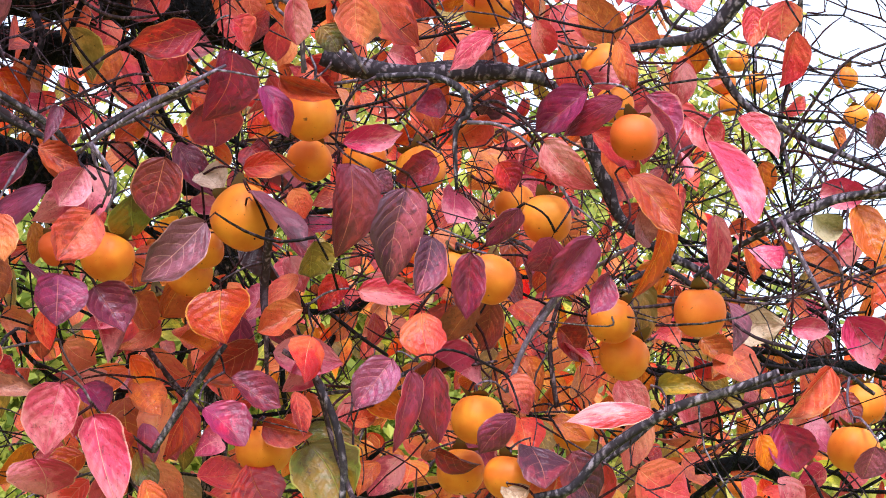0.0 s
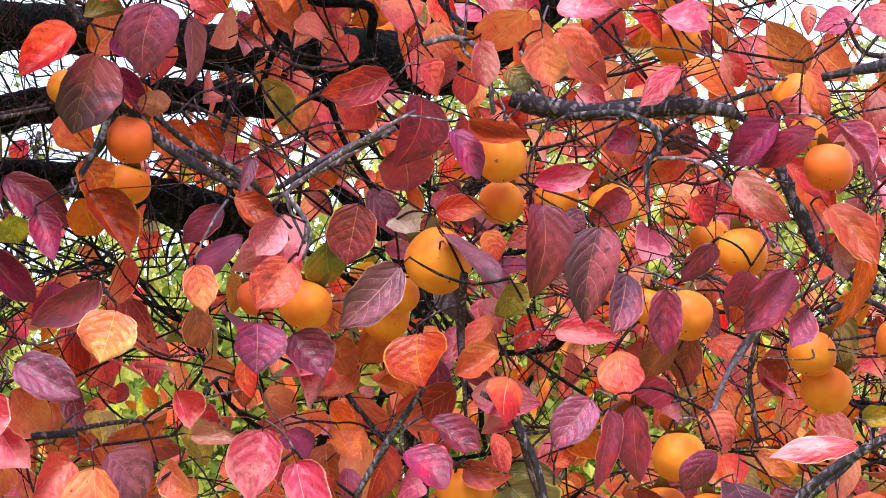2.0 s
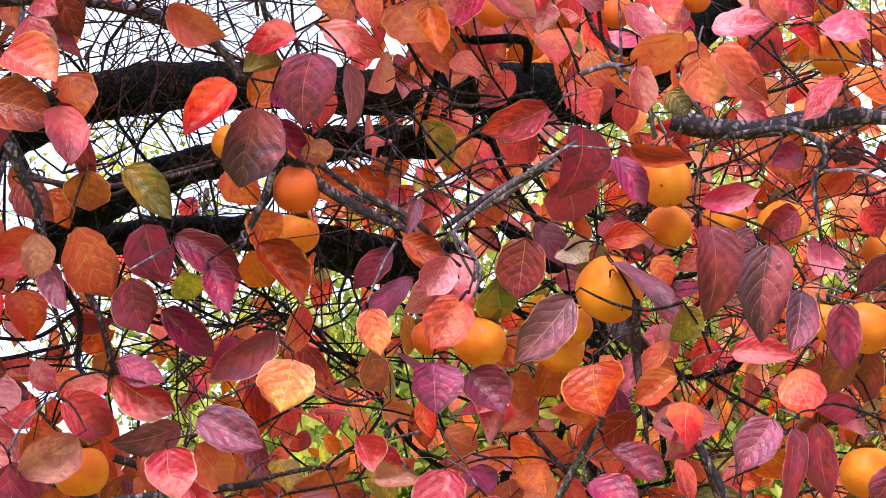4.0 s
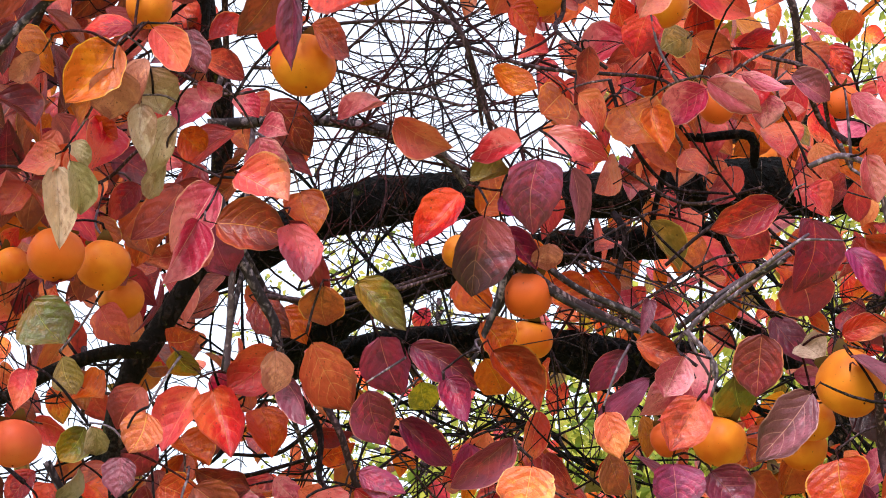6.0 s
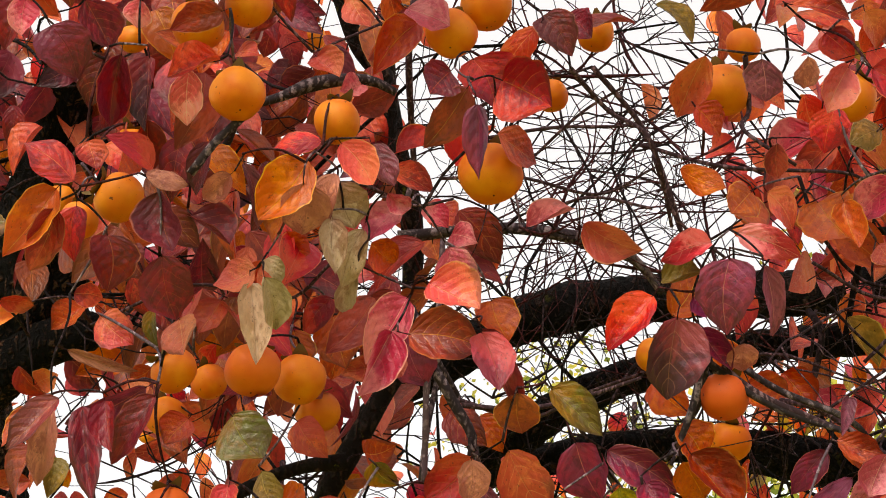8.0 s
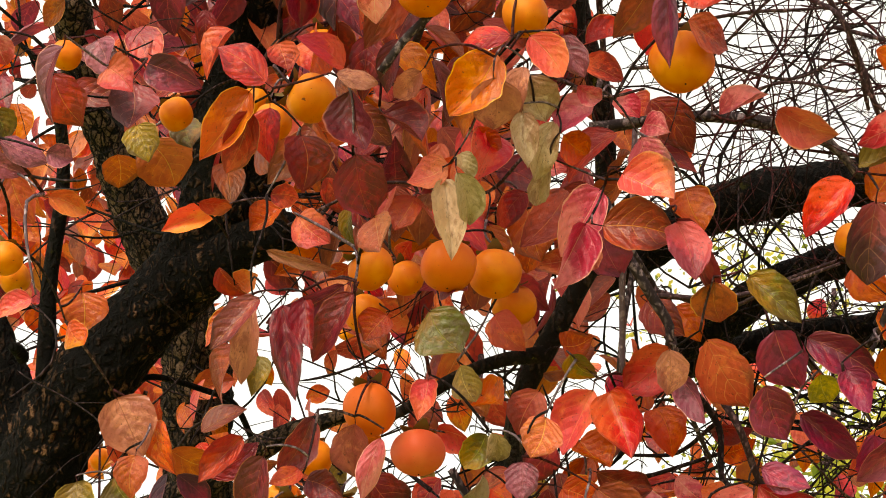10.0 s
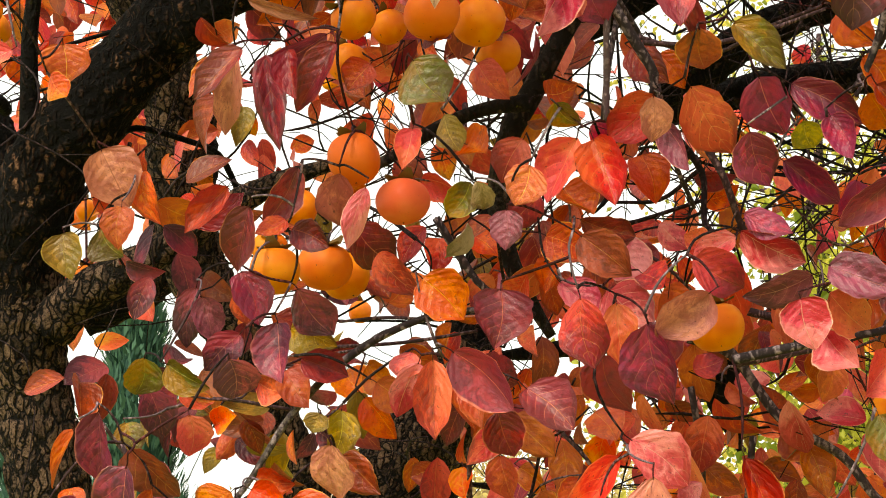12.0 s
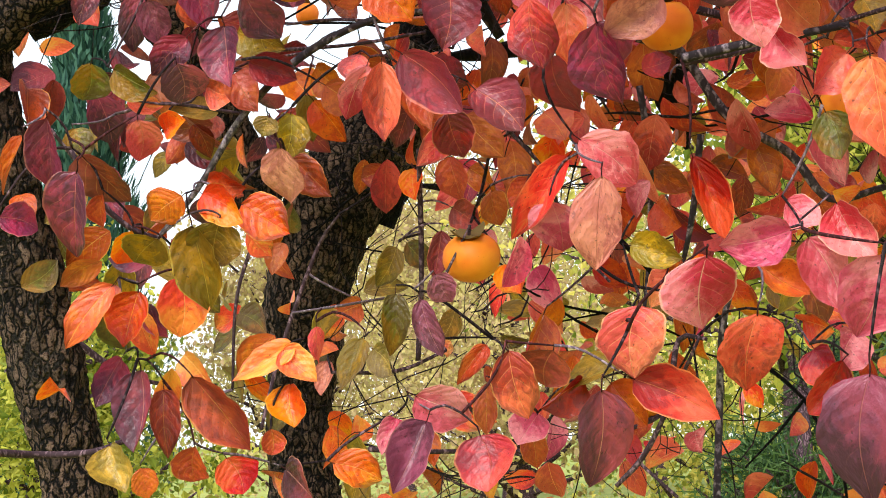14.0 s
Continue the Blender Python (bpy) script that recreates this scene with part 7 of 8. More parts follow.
leaf("L", "O", -1.007, 2.846, 2.612, -1.001, 2.837, 2.554, 0.079, -13, 18)
leaf("L", "O", -1.099, 2.745, 2.774, -1.071, 2.767, 2.702, 0.064, 3, 19)
leaf("L", "V", -0.954, 2.336, 2.641, -0.895, 2.358, 2.626, 0.041, -21, 12)
leaf("L", "V", -0.882, 2.321, 2.614, -0.853, 2.338, 2.607, 0.036, 12, 14)
leaf("L", "S", -0.929, 2.430, 2.453, -0.971, 2.420, 2.428, 0.037, 15, 15)
leaf("L", "W", -0.619, 2.454, 2.512, -0.532, 2.494, 2.490, 0.019, 13, 16)
leaf("R", "P", 1.080, 2.390, 2.557, 1.144, 2.382, 2.557, 0.041, 43, 2)
leaf("R", "S", 1.153, 2.470, 2.491, 1.210, 2.478, 2.447, 0.050, 24, 7)
leaf("R", "Y", 1.276, 2.600, 2.336, 1.285, 2.598, 2.252, 0.048, 7, 19)
leaf("R", "V", 1.343, 2.466, 2.284, 1.358, 2.438, 2.226, 0.061, -31, 5)
leaf("R", "T", 1.393, 2.518, 2.268, 1.417, 2.454, 2.257, 0.067, -3, 17)
leaf("R", "O", 1.433, 2.624, 2.266, 1.449, 2.570, 2.197, 0.086, -2, 2)
leaf("R", "S", 1.132, 2.558, 2.708, 1.160, 2.529, 2.676, 0.048, -15, 8)
leaf("R", "S", 1.240, 2.582, 2.741, 1.198, 2.612, 2.727, 0.034, 45, 18)
leaf("R", "O", 1.645, 2.647, 2.650, 1.646, 2.656, 2.616, 0.025, -1, 11)
leaf("R", "V", 1.514, 2.347, 2.555, 1.551, 2.372, 2.513, 0.042, 4, 16)
leaf("R", "P", 1.416, 2.333, 2.415, 1.476, 2.306, 2.420, 0.046, -5, 10)
leaf("R", "P", 1.547, 2.503, 2.425, 1.583, 2.516, 2.381, 0.054, -22, 10)
leaf("R", "P", 1.517, 2.542, 2.145, 1.549, 2.518, 2.107, 0.053, -19, 16)
leaf("R", "P", 1.401, 2.496, 2.378, 1.428, 2.464, 2.340, 0.053, -18, 13)
leaf("R", "O", 1.514, 2.545, 2.397, 1.568, 2.533, 2.357, 0.065, -14, 10)
leaf("R", "O", 1.627, 2.791, 2.389, 1.684, 2.798, 2.374, 0.047, -29, 0)
leaf("R", "O", 1.571, 2.769, 2.619, 1.596, 2.786, 2.569, 0.042, 4, 15)
leaf("R", "O", 1.390, 2.632, 2.271, 1.427, 2.613, 2.229, 0.048, -4, 1)
leaf("R", "S", 1.384, 2.770, 2.309, 1.408, 2.740, 2.278, 0.044, -9, 14)
leaf("R", "D", 0.523, 2.867, 2.153, 0.550, 2.843, 2.110, 0.052, -10, 3)
leaf("R", "G", 0.804, 2.676, 2.063, 0.835, 2.621, 1.972, 0.104, 23, 8)
leaf("R", "G", 0.816, 2.736, 2.090, 0.867, 2.683, 2.079, 0.046, -15, 5)
leaf("R", "R", 0.738, 2.739, 2.039, 0.756, 2.683, 1.979, 0.083, 13, 12)
leaf("R", "C", 0.966, 2.606, 2.056, 1.018, 2.577, 2.037, 0.044, 36, 10)
leaf("R", "C", 1.124, 2.873, 2.135, 1.133, 2.846, 2.091, 0.049, 49, 5)
leaf("R", "S", 1.106, 2.642, 2.124, 1.110, 2.608, 2.070, 0.061, 1, 15)
leaf("R", "M", 1.071, 2.518, 2.060, 1.071, 2.475, 1.992, 0.078, 2, 13)
leaf("R", "M", 1.145, 2.551, 2.065, 1.186, 2.542, 2.000, 0.070, -3, 9)
leaf("R", "Y", 1.192, 2.794, 2.159, 1.201, 2.747, 2.114, 0.065, -10, 12)
leaf("R", "T", 1.042, 2.523, 2.002, 1.045, 2.490, 1.973, 0.043, 11, 9)
leaf("R", "O", 1.126, 2.569, 2.113, 1.166, 2.541, 2.089, 0.035, -7, 16)
leaf("R", "G", 1.376, 2.809, 2.119, 1.358, 2.792, 2.080, 0.044, -5, 5)
leaf("R", "G", 0.582, 2.760, 2.043, 0.606, 2.747, 1.993, 0.041, 32, 2)
leaf("R", "S", 0.922, 2.857, 2.138, 0.957, 2.842, 2.148, 0.032, -17, 7)
leaf("R", "K", 1.545, 2.510, 2.179, 1.564, 2.480, 2.143, 0.048, 13, 9)
leaf("R", "S", 1.479, 2.538, 2.612, 1.505, 2.523, 2.638, 0.028, 23, 14)
leaf("C", "O", 0.162, 2.818, 2.583, 0.205, 2.805, 2.531, 0.064, 5, 16)
leaf("C", "O", 0.309, 3.110, 2.541, 0.323, 3.088, 2.493, 0.052, 56, 13)
leaf("C", "V", 0.042, 2.926, 2.207, 0.101, 2.933, 2.178, 0.053, -30, 11)
leaf("C", "R", 0.205, 2.927, 2.115, 0.268, 2.934, 2.102, 0.041, -39, 4)
leaf("C", "O", 0.354, 2.902, 2.178, 0.269, 2.905, 2.143, 0.059, -51, 6)
leaf("C", "Y", 0.251, 2.936, 2.174, 0.266, 2.911, 2.127, 0.053, -18, 0)
leaf("R", "R", 0.381, 2.890, 2.178, 0.424, 2.854, 2.143, 0.047, -15, 11)
leaf("C", "S", 0.342, 2.805, 2.077, 0.389, 2.779, 2.038, 0.060, 36, 17)
leaf("R", "P", 0.481, 2.757, 2.443, 0.497, 2.734, 2.368, 0.074, -26, 19)
leaf("R", "P", 0.472, 2.706, 2.385, 0.409, 2.705, 2.336, 0.060, -25, 2)
leaf("R", "T", 0.636, 2.708, 2.442, 0.658, 2.675, 2.407, 0.052, 7, 8)
leaf("R", "B", 0.733, 2.787, 2.388, 0.761, 2.756, 2.312, 0.053, 52, 3)
leaf("R", "P", 0.783, 2.751, 2.348, 0.805, 2.742, 2.295, 0.042, 13, 13)
leaf("R", "V", 0.661, 2.539, 2.370, 0.730, 2.519, 2.291, 0.068, -57, 11)
leaf("R", "P", 0.942, 2.457, 2.697, 0.998, 2.418, 2.661, 0.071, -28, 17)
leaf("R", "P", 0.963, 2.426, 2.608, 0.909, 2.479, 2.575, 0.053, 40, 12)
leaf("R", "S", 0.900, 2.457, 2.691, 0.956, 2.471, 2.669, 0.046, -30, 15)
leaf("R", "S", 1.052, 2.567, 2.770, 1.100, 2.548, 2.744, 0.043, -56, 8)
leaf("R", "W", 0.992, 2.834, 2.573, 1.024, 2.818, 2.594, 0.028, 24, 19)
leaf("R", "C", 0.916, 2.508, 2.447, 0.869, 2.525, 2.414, 0.048, 5, 5)
leaf("R", "P", 1.002, 2.660, 2.454, 0.978, 2.639, 2.391, 0.067, -3, 6)
leaf("R", "S", 0.941, 2.615, 2.253, 0.945, 2.576, 2.193, 0.070, 10, 12)
leaf("R", "K", 1.062, 2.825, 2.330, 1.058, 2.860, 2.264, 0.066, 30, 12)
leaf("R", "K", 1.094, 2.740, 2.321, 1.109, 2.803, 2.264, 0.055, 34, 13)
leaf("R", "K", 1.049, 2.764, 2.270, 0.983, 2.814, 2.214, 0.064, -47, 6)
leaf("R", "R", 0.744, 2.700, 2.086, 0.796, 2.657, 2.070, 0.044, 20, 15)
leaf("R", "O", 0.864, 2.908, 2.184, 0.885, 2.911, 2.132, 0.043, 28, 11)
leaf("R", "G", 0.866, 2.770, 2.117, 0.820, 2.759, 2.069, 0.062, -4, 6)
leaf("R", "S", 1.115, 2.430, 2.490, 1.179, 2.445, 2.454, 0.050, 2, 6)
leaf("R", "Y", 0.452, 2.833, 2.678, 0.494, 2.860, 2.610, 0.054, -18, 1)
leaf("R", "O", 0.530, 2.878, 2.676, 0.503, 2.864, 2.613, 0.066, 0, 12)
leaf("R", "O", 0.583, 2.863, 2.575, 0.549, 2.860, 2.526, 0.054, -12, 12)
leaf("R", "O", 0.646, 2.836, 2.617, 0.660, 2.815, 2.566, 0.054, -10, 4)
leaf("C", "O", 0.378, 2.895, 2.620, 0.433, 2.904, 2.601, 0.049, -3, 5)
leaf("R", "F", 0.541, 2.920, 2.618, 0.559, 2.896, 2.584, 0.044, -27, 6)
leaf("R", "C", 0.714, 2.754, 2.507, 0.738, 2.715, 2.471, 0.058, 15, 17)
leaf("R", "S", 0.676, 2.635, 2.432, 0.744, 2.616, 2.440, 0.041, -3, 3)
leaf("R", "S", 0.791, 2.780, 2.461, 0.814, 2.784, 2.421, 0.043, -6, 7)
leaf("R", "C", 0.990, 2.685, 2.608, 0.946, 2.689, 2.579, 0.048, -1, 13)
leaf("R", "M", 1.079, 2.756, 2.615, 1.089, 2.709, 2.636, 0.049, 13, 15)
leaf("C", "P", -0.168, 2.822, 2.880, -0.140, 2.816, 2.844, 0.044, -8, 19)
leaf("C", "P", -0.135, 2.873, 2.849, -0.109, 2.838, 2.828, 0.049, 4, 18)
leaf("C", "P", -0.018, 2.655, 2.759, 0.050, 2.657, 2.779, 0.041, -29, 14)
leaf("C", "S", 0.062, 2.593, 2.734, 0.136, 2.607, 2.690, 0.055, 36, 19)
leaf("R", "P", 0.688, 2.518, 2.741, 0.742, 2.494, 2.697, 0.046, -13, 12)
leaf("R", "S", 0.743, 2.543, 2.773, 0.761, 2.526, 2.725, 0.052, -20, 10)
leaf("R", "O", 0.398, 2.663, 2.788, 0.433, 2.625, 2.709, 0.091, 9, 17)
leaf("C", "O", -0.135, 2.954, 2.421, -0.118, 2.940, 2.355, 0.065, -2, 5)
leaf("C", "P", -0.171, 2.891, 2.275, -0.134, 2.859, 2.217, 0.073, 16, 2)
leaf("C", "P", -0.246, 2.783, 2.191, -0.205, 2.795, 2.138, 0.060, -28, 6)
leaf("C", "P", -0.175, 2.756, 2.170, -0.125, 2.715, 2.122, 0.079, -13, 9)
leaf("R", "Y", 0.704, 2.976, 2.903, 0.738, 2.989, 2.870, 0.041, -24, 3)
leaf("R", "O", 0.513, 2.853, 2.803, 0.538, 2.830, 2.757, 0.055, -15, 2)
leaf("C", "O", 0.291, 2.819, 2.865, 0.341, 2.805, 2.814, 0.066, -31, 0)
leaf("R", "R", 0.939, 2.582, 2.808, 0.966, 2.554, 2.769, 0.053, 21, 5)
leaf("R", "P", 0.921, 2.747, 2.690, 0.958, 2.732, 2.666, 0.043, 19, 4)
leaf("C", "K", -0.137, 2.787, 2.532, -0.087, 2.776, 2.486, 0.062, -14, 16)
leaf("C", "O", -0.250, 2.932, 2.369, -0.206, 2.912, 2.322, 0.064, -27, 1)
leaf("L", "C", -0.614, 2.396, 3.005, -0.590, 2.450, 2.961, 0.061, -15, 14)
leaf("C", "O", -0.470, 2.813, 3.149, -0.442, 2.779, 3.139, 0.046, -27, 18)
leaf("C", "S", 0.007, 2.479, 2.985, -0.053, 2.507, 2.927, 0.050, 7, 12)
leaf("C", "C", 0.014, 2.478, 3.002, 0.045, 2.469, 2.947, 0.060, 6, 5)
leaf("C", "K", 0.060, 2.542, 3.008, 0.138, 2.550, 3.058, 0.059, -36, 18)
leaf("C", "P", -0.174, 2.440, 2.999, -0.117, 2.440, 2.964, 0.060, -24, 13)
leaf("C", "S", -0.266, 2.575, 3.107, -0.239, 2.575, 3.056, 0.053, -1, 2)
leaf("C", "Y", 0.188, 2.716, 3.155, 0.249, 2.738, 3.111, 0.067, -42, 8)
leaf("C", "O", 0.277, 2.672, 3.115, 0.292, 2.686, 3.041, 0.049, -37, 18)
leaf("R", "R", 0.359, 2.478, 3.006, 0.436, 2.473, 2.987, 0.047, -18, 8)
leaf("L", "G", -0.588, 2.835, 2.723, -0.593, 2.848, 2.669, 0.040, 42, 16)
leaf("C", "S", -0.466, 2.965, 2.630, -0.440, 2.954, 2.598, 0.041, 29, 17)
leaf("C", "O", -0.317, 2.869, 2.719, -0.298, 2.882, 2.637, 0.077, -5, 17)
leaf("C", "C", 0.046, 2.511, 3.018, 0.076, 2.493, 2.979, 0.050, 10, 8)
leaf("C", "S", -0.311, 2.548, 2.989, -0.277, 2.541, 2.947, 0.052, -7, 14)
leaf("C", "P", -0.263, 2.726, 3.038, -0.295, 2.704, 3.013, 0.043, 1, 14)
leaf("C", "C", -0.200, 2.576, 3.038, -0.164, 2.536, 3.051, 0.053, -13, 19)
leaf("L", "S", -0.790, 2.717, 2.697, -0.747, 2.746, 2.694, 0.032, 35, 0)
leaf("L", "S", -0.624, 2.657, 2.641, -0.585, 2.636, 2.597, 0.061, 7, 9)
leaf("L", "K", -0.631, 2.845, 2.830, -0.601, 2.842, 2.771, 0.061, 11, 10)
leaf("L", "C", -0.510, 2.702, 2.817, -0.456, 2.696, 2.758, 0.074, -44, 14)
leaf("L", "K", -0.513, 2.649, 2.921, -0.484, 2.641, 2.861, 0.064, 32, 3)
leaf("C", "O", 0.318, 2.770, 2.858, 0.280, 2.745, 2.810, 0.065, -18, 11)
leaf("R", "S", 0.410, 2.819, 2.897, 0.382, 2.785, 2.901, 0.044, -5, 16)
leaf("C", "O", 0.193, 2.809, 2.677, 0.237, 2.794, 2.742, 0.065, 6, 9)
leaf("R", "O", 0.370, 2.749, 2.800, 0.405, 2.729, 2.745, 0.064, -31, 14)
leaf("C", "O", -0.379, 2.734, 2.791, -0.343, 2.716, 2.754, 0.053, 50, 2)
leaf("C", "S", 0.267, 2.804, 2.952, 0.298, 2.774, 2.927, 0.049, 7, 1)
leaf("R", "S", 0.468, 2.525, 3.019, 0.493, 2.567, 2.978, 0.053, -20, 4)
leaf("R", "R", 0.409, 2.522, 2.983, 0.435, 2.508, 2.938, 0.052, 23, 18)
leaf("R", "Y", 0.517, 2.759, 2.949, 0.478, 2.736, 2.920, 0.055, -14, 12)
leaf("L", "P", -1.076, 2.584, 2.928, -1.068, 2.621, 2.897, 0.044, -26, 10)
leaf("L", "V", -0.897, 2.391, 2.802, -0.953, 2.424, 2.729, 0.062, 55, 5)
leaf("L", "V", -0.908, 2.555, 2.894, -0.886, 2.558, 2.836, 0.059, 17, 13)
leaf("L", "M", -0.843, 2.598, 2.872, -0.780, 2.601, 2.826, 0.059, 26, 5)
leaf("L", "M", -0.830, 2.494, 2.790, -0.828, 2.482, 2.713, 0.073, -19, 13)
leaf("L", "K", -1.002, 2.638, 2.886, -0.968, 2.651, 2.811, 0.077, 10, 12)
leaf("L", "S", -0.853, 2.455, 2.796, -0.818, 2.433, 2.754, 0.060, 5, 4)
leaf("L", "V", -1.037, 2.498, 2.694, -0.986, 2.513, 2.672, 0.037, 3, 16)
leaf("L", "G", -1.098, 2.656, 2.843, -1.081, 2.679, 2.799, 0.047, -32, 4)
leaf("L", "Y", -0.881, 2.678, 2.811, -0.861, 2.669, 2.753, 0.060, 2, 0)
leaf("L", "G", -0.826, 2.727, 2.840, -0.807, 2.721, 2.786, 0.055, -23, 11)
leaf("L", "S", -0.948, 2.514, 2.634, -0.907, 2.549, 2.622, 0.037, 5, 6)
leaf("L", "F", -1.001, 2.778, 2.538, -0.975, 2.761, 2.500, 0.049, 18, 2)
leaf("L", "O", -1.107, 2.708, 2.681, -1.067, 2.719, 2.638, 0.055, -2, 0)
leaf("L", "S", -0.614, 2.561, 2.864, -0.572, 2.563, 2.826, 0.052, -16, 13)
leaf("L", "S", -0.757, 2.837, 2.610, -0.724, 2.809, 2.607, 0.043, 38, 0)
leaf("L", "O", -0.917, 2.882, 2.359, -0.916, 2.872, 2.299, 0.055, -21, 16)
leaf("L", "F", -0.919, 2.999, 2.244, -0.891, 2.985, 2.201, 0.050, 13, 14)
leaf("L", "O", -0.712, 3.020, 2.355, -0.661, 3.044, 2.353, 0.034, 4, 3)
leaf("L", "R", -0.724, 2.977, 2.099, -0.684, 2.956, 2.077, 0.049, 24, 19)
leaf("C", "E", -0.379, 2.816, 2.291, -0.405, 2.821, 2.240, 0.037, -56, 5)
leaf("C", "R", -0.455, 3.028, 2.325, -0.456, 3.005, 2.277, 0.050, -3, 5)
leaf("C", "S", -0.460, 2.953, 2.247, -0.487, 2.923, 2.216, 0.048, 23, 3)
leaf("C", "S", -0.387, 3.144, 2.292, -0.418, 3.163, 2.248, 0.046, -12, 12)
leaf("C", "S", -0.350, 3.115, 2.266, -0.322, 3.096, 2.243, 0.040, 12, 1)
leaf("C", "O", -0.283, 2.956, 2.253, -0.268, 2.999, 2.190, 0.043, -21, 7)
leaf("C", "O", -0.254, 2.955, 2.270, -0.282, 2.944, 2.213, 0.043, 32, 1)
leaf("C", "V", 0.102, 2.762, 2.181, 0.021, 2.753, 2.143, 0.058, -24, 18)
leaf("C", "O", 0.137, 3.045, 2.111, 0.121, 3.045, 2.057, 0.049, -1, 5)
leaf("C", "R", -0.129, 2.760, 2.193, -0.097, 2.731, 2.159, 0.055, -14, 6)
leaf("L", "O", -0.607, 3.044, 2.124, -0.566, 3.018, 2.075, 0.066, -24, 17)
leaf("L", "O", -0.556, 3.158, 2.254, -0.523, 3.125, 2.282, 0.052, 19, 16)
leaf("C", "R", -0.071, 3.051, 2.108, -0.029, 3.043, 2.123, 0.043, -17, 9)
leaf("C", "R", -0.022, 3.074, 2.089, 0.023, 3.059, 2.060, 0.036, 40, 17)
leaf("L", "K", -0.583, 3.010, 2.276, -0.527, 2.993, 2.235, 0.066, -38, 8)
leaf("C", "R", -0.290, 2.751, 2.393, -0.323, 2.754, 2.337, 0.061, 1, 9)
leaf("C", "O", -0.394, 2.921, 2.441, -0.355, 2.881, 2.409, 0.065, -9, 14)
leaf("C", "O", -0.415, 2.953, 2.469, -0.396, 2.935, 2.418, 0.055, 9, 4)
leaf("C", "O", -0.278, 2.979, 2.534, -0.240, 2.939, 2.528, 0.055, 18, 16)
leaf("C", "O", -0.101, 2.925, 2.569, -0.069, 2.917, 2.520, 0.054, -1, 18)
leaf("C", "O", -0.127, 2.956, 2.609, -0.153, 2.925, 2.554, 0.066, -23, 17)
leaf("C", "S", -0.443, 2.794, 2.354, -0.385, 2.794, 2.335, 0.052, 42, 6)
leaf("C", "O", -0.391, 2.958, 2.309, -0.354, 2.934, 2.275, 0.054, -21, 0)
leaf("C", "P", -0.113, 3.018, 2.330, -0.072, 3.023, 2.294, 0.044, -8, 12)
leaf("C", "G", -0.933, 2.982, 2.044, -0.909, 2.964, 2.002, 0.050, -27, 9)
leaf("L", "F", -0.846, 2.970, 2.084, -0.797, 2.976, 2.068, 0.034, 14, 9)
leaf("C", "F", -0.792, 2.981, 2.036, -0.751, 2.963, 2.046, 0.044, -6, 14)
leaf("C", "F", -0.682, 3.063, 1.886, -0.654, 3.085, 1.845, 0.044, 20, 2)
leaf("L", "Y", -0.569, 2.958, 2.076, -0.557, 2.984, 2.008, 0.043, -25, 16)
leaf("C", "S", -0.562, 2.976, 1.731, -0.556, 2.984, 1.677, 0.035, -47, 2)
leaf("C", "W", -0.568, 3.095, 1.685, -0.572, 3.084, 1.630, 0.034, 16, 6)
leaf("C", "O", -0.880, 3.152, 1.527, -0.872, 3.163, 1.479, 0.046, -23, 7)
leaf("C", "Y", -0.438, 2.968, 1.844, -0.466, 2.959, 1.790, 0.042, -4, 5)
leaf("C", "C", -0.367, 2.940, 1.863, -0.378, 2.941, 1.794, 0.037, -23, 7)
leaf("C", "Y", -0.476, 2.875, 1.706, -0.502, 2.858, 1.631, 0.046, 15, 11)
leaf("C", "Y", -0.491, 3.056, 1.699, -0.452, 3.035, 1.659, 0.054, 19, 6)
leaf("C", "G", -0.442, 3.101, 1.863, -0.406, 3.103, 1.830, 0.044, -17, 9)
leaf("C", "O", -0.365, 3.039, 1.985, -0.362, 3.032, 1.920, 0.060, 38, 18)
leaf("C", "O", -0.346, 3.134, 1.980, -0.300, 3.127, 1.938, 0.044, 12, 13)
leaf("C", "F", -0.420, 3.025, 1.968, -0.415, 3.016, 1.921, 0.043, 3, 10)
leaf("C", "O", -0.295, 2.965, 1.922, -0.280, 2.990, 1.870, 0.048, -16, 16)
leaf("C", "K", -0.365, 3.062, 1.910, -0.327, 3.036, 1.877, 0.054, 12, 0)
leaf("C", "F", -0.283, 3.031, 1.818, -0.259, 3.009, 1.770, 0.054, -9, 17)
leaf("C", "F", -0.393, 3.108, 1.709, -0.382, 3.094, 1.685, 0.029, -27, 1)
leaf("C", "P", -0.244, 2.861, 1.843, -0.279, 2.853, 1.776, 0.048, -41, 6)
leaf("C", "P", 0.223, 2.994, 1.699, 0.199, 2.963, 1.644, 0.064, -14, 1)
leaf("C", "R", 0.164, 2.986, 1.676, 0.185, 2.952, 1.623, 0.062, 20, 15)
leaf("C", "R", 0.195, 2.852, 1.654, 0.147, 2.878, 1.591, 0.061, -13, 6)
leaf("C", "O", -0.224, 2.973, 1.737, -0.243, 2.953, 1.643, 0.062, -48, 15)
leaf("C", "O", -0.311, 2.974, 1.640, -0.302, 2.968, 1.571, 0.042, -33, 12)
leaf("C", "K", -0.170, 2.992, 1.641, -0.234, 2.963, 1.606, 0.059, -24, 14)
leaf("C", "Y", -0.119, 2.966, 1.658, -0.206, 2.986, 1.651, 0.056, 56, 5)
leaf("C", "O", -0.131, 3.010, 1.636, -0.082, 3.004, 1.574, 0.064, -7, 15)
leaf("C", "P", -0.239, 3.005, 1.593, -0.264, 2.960, 1.553, 0.064, 14, 7)
leaf("C", "O", -0.232, 3.084, 1.522, -0.216, 3.110, 1.467, 0.055, 7, 10)
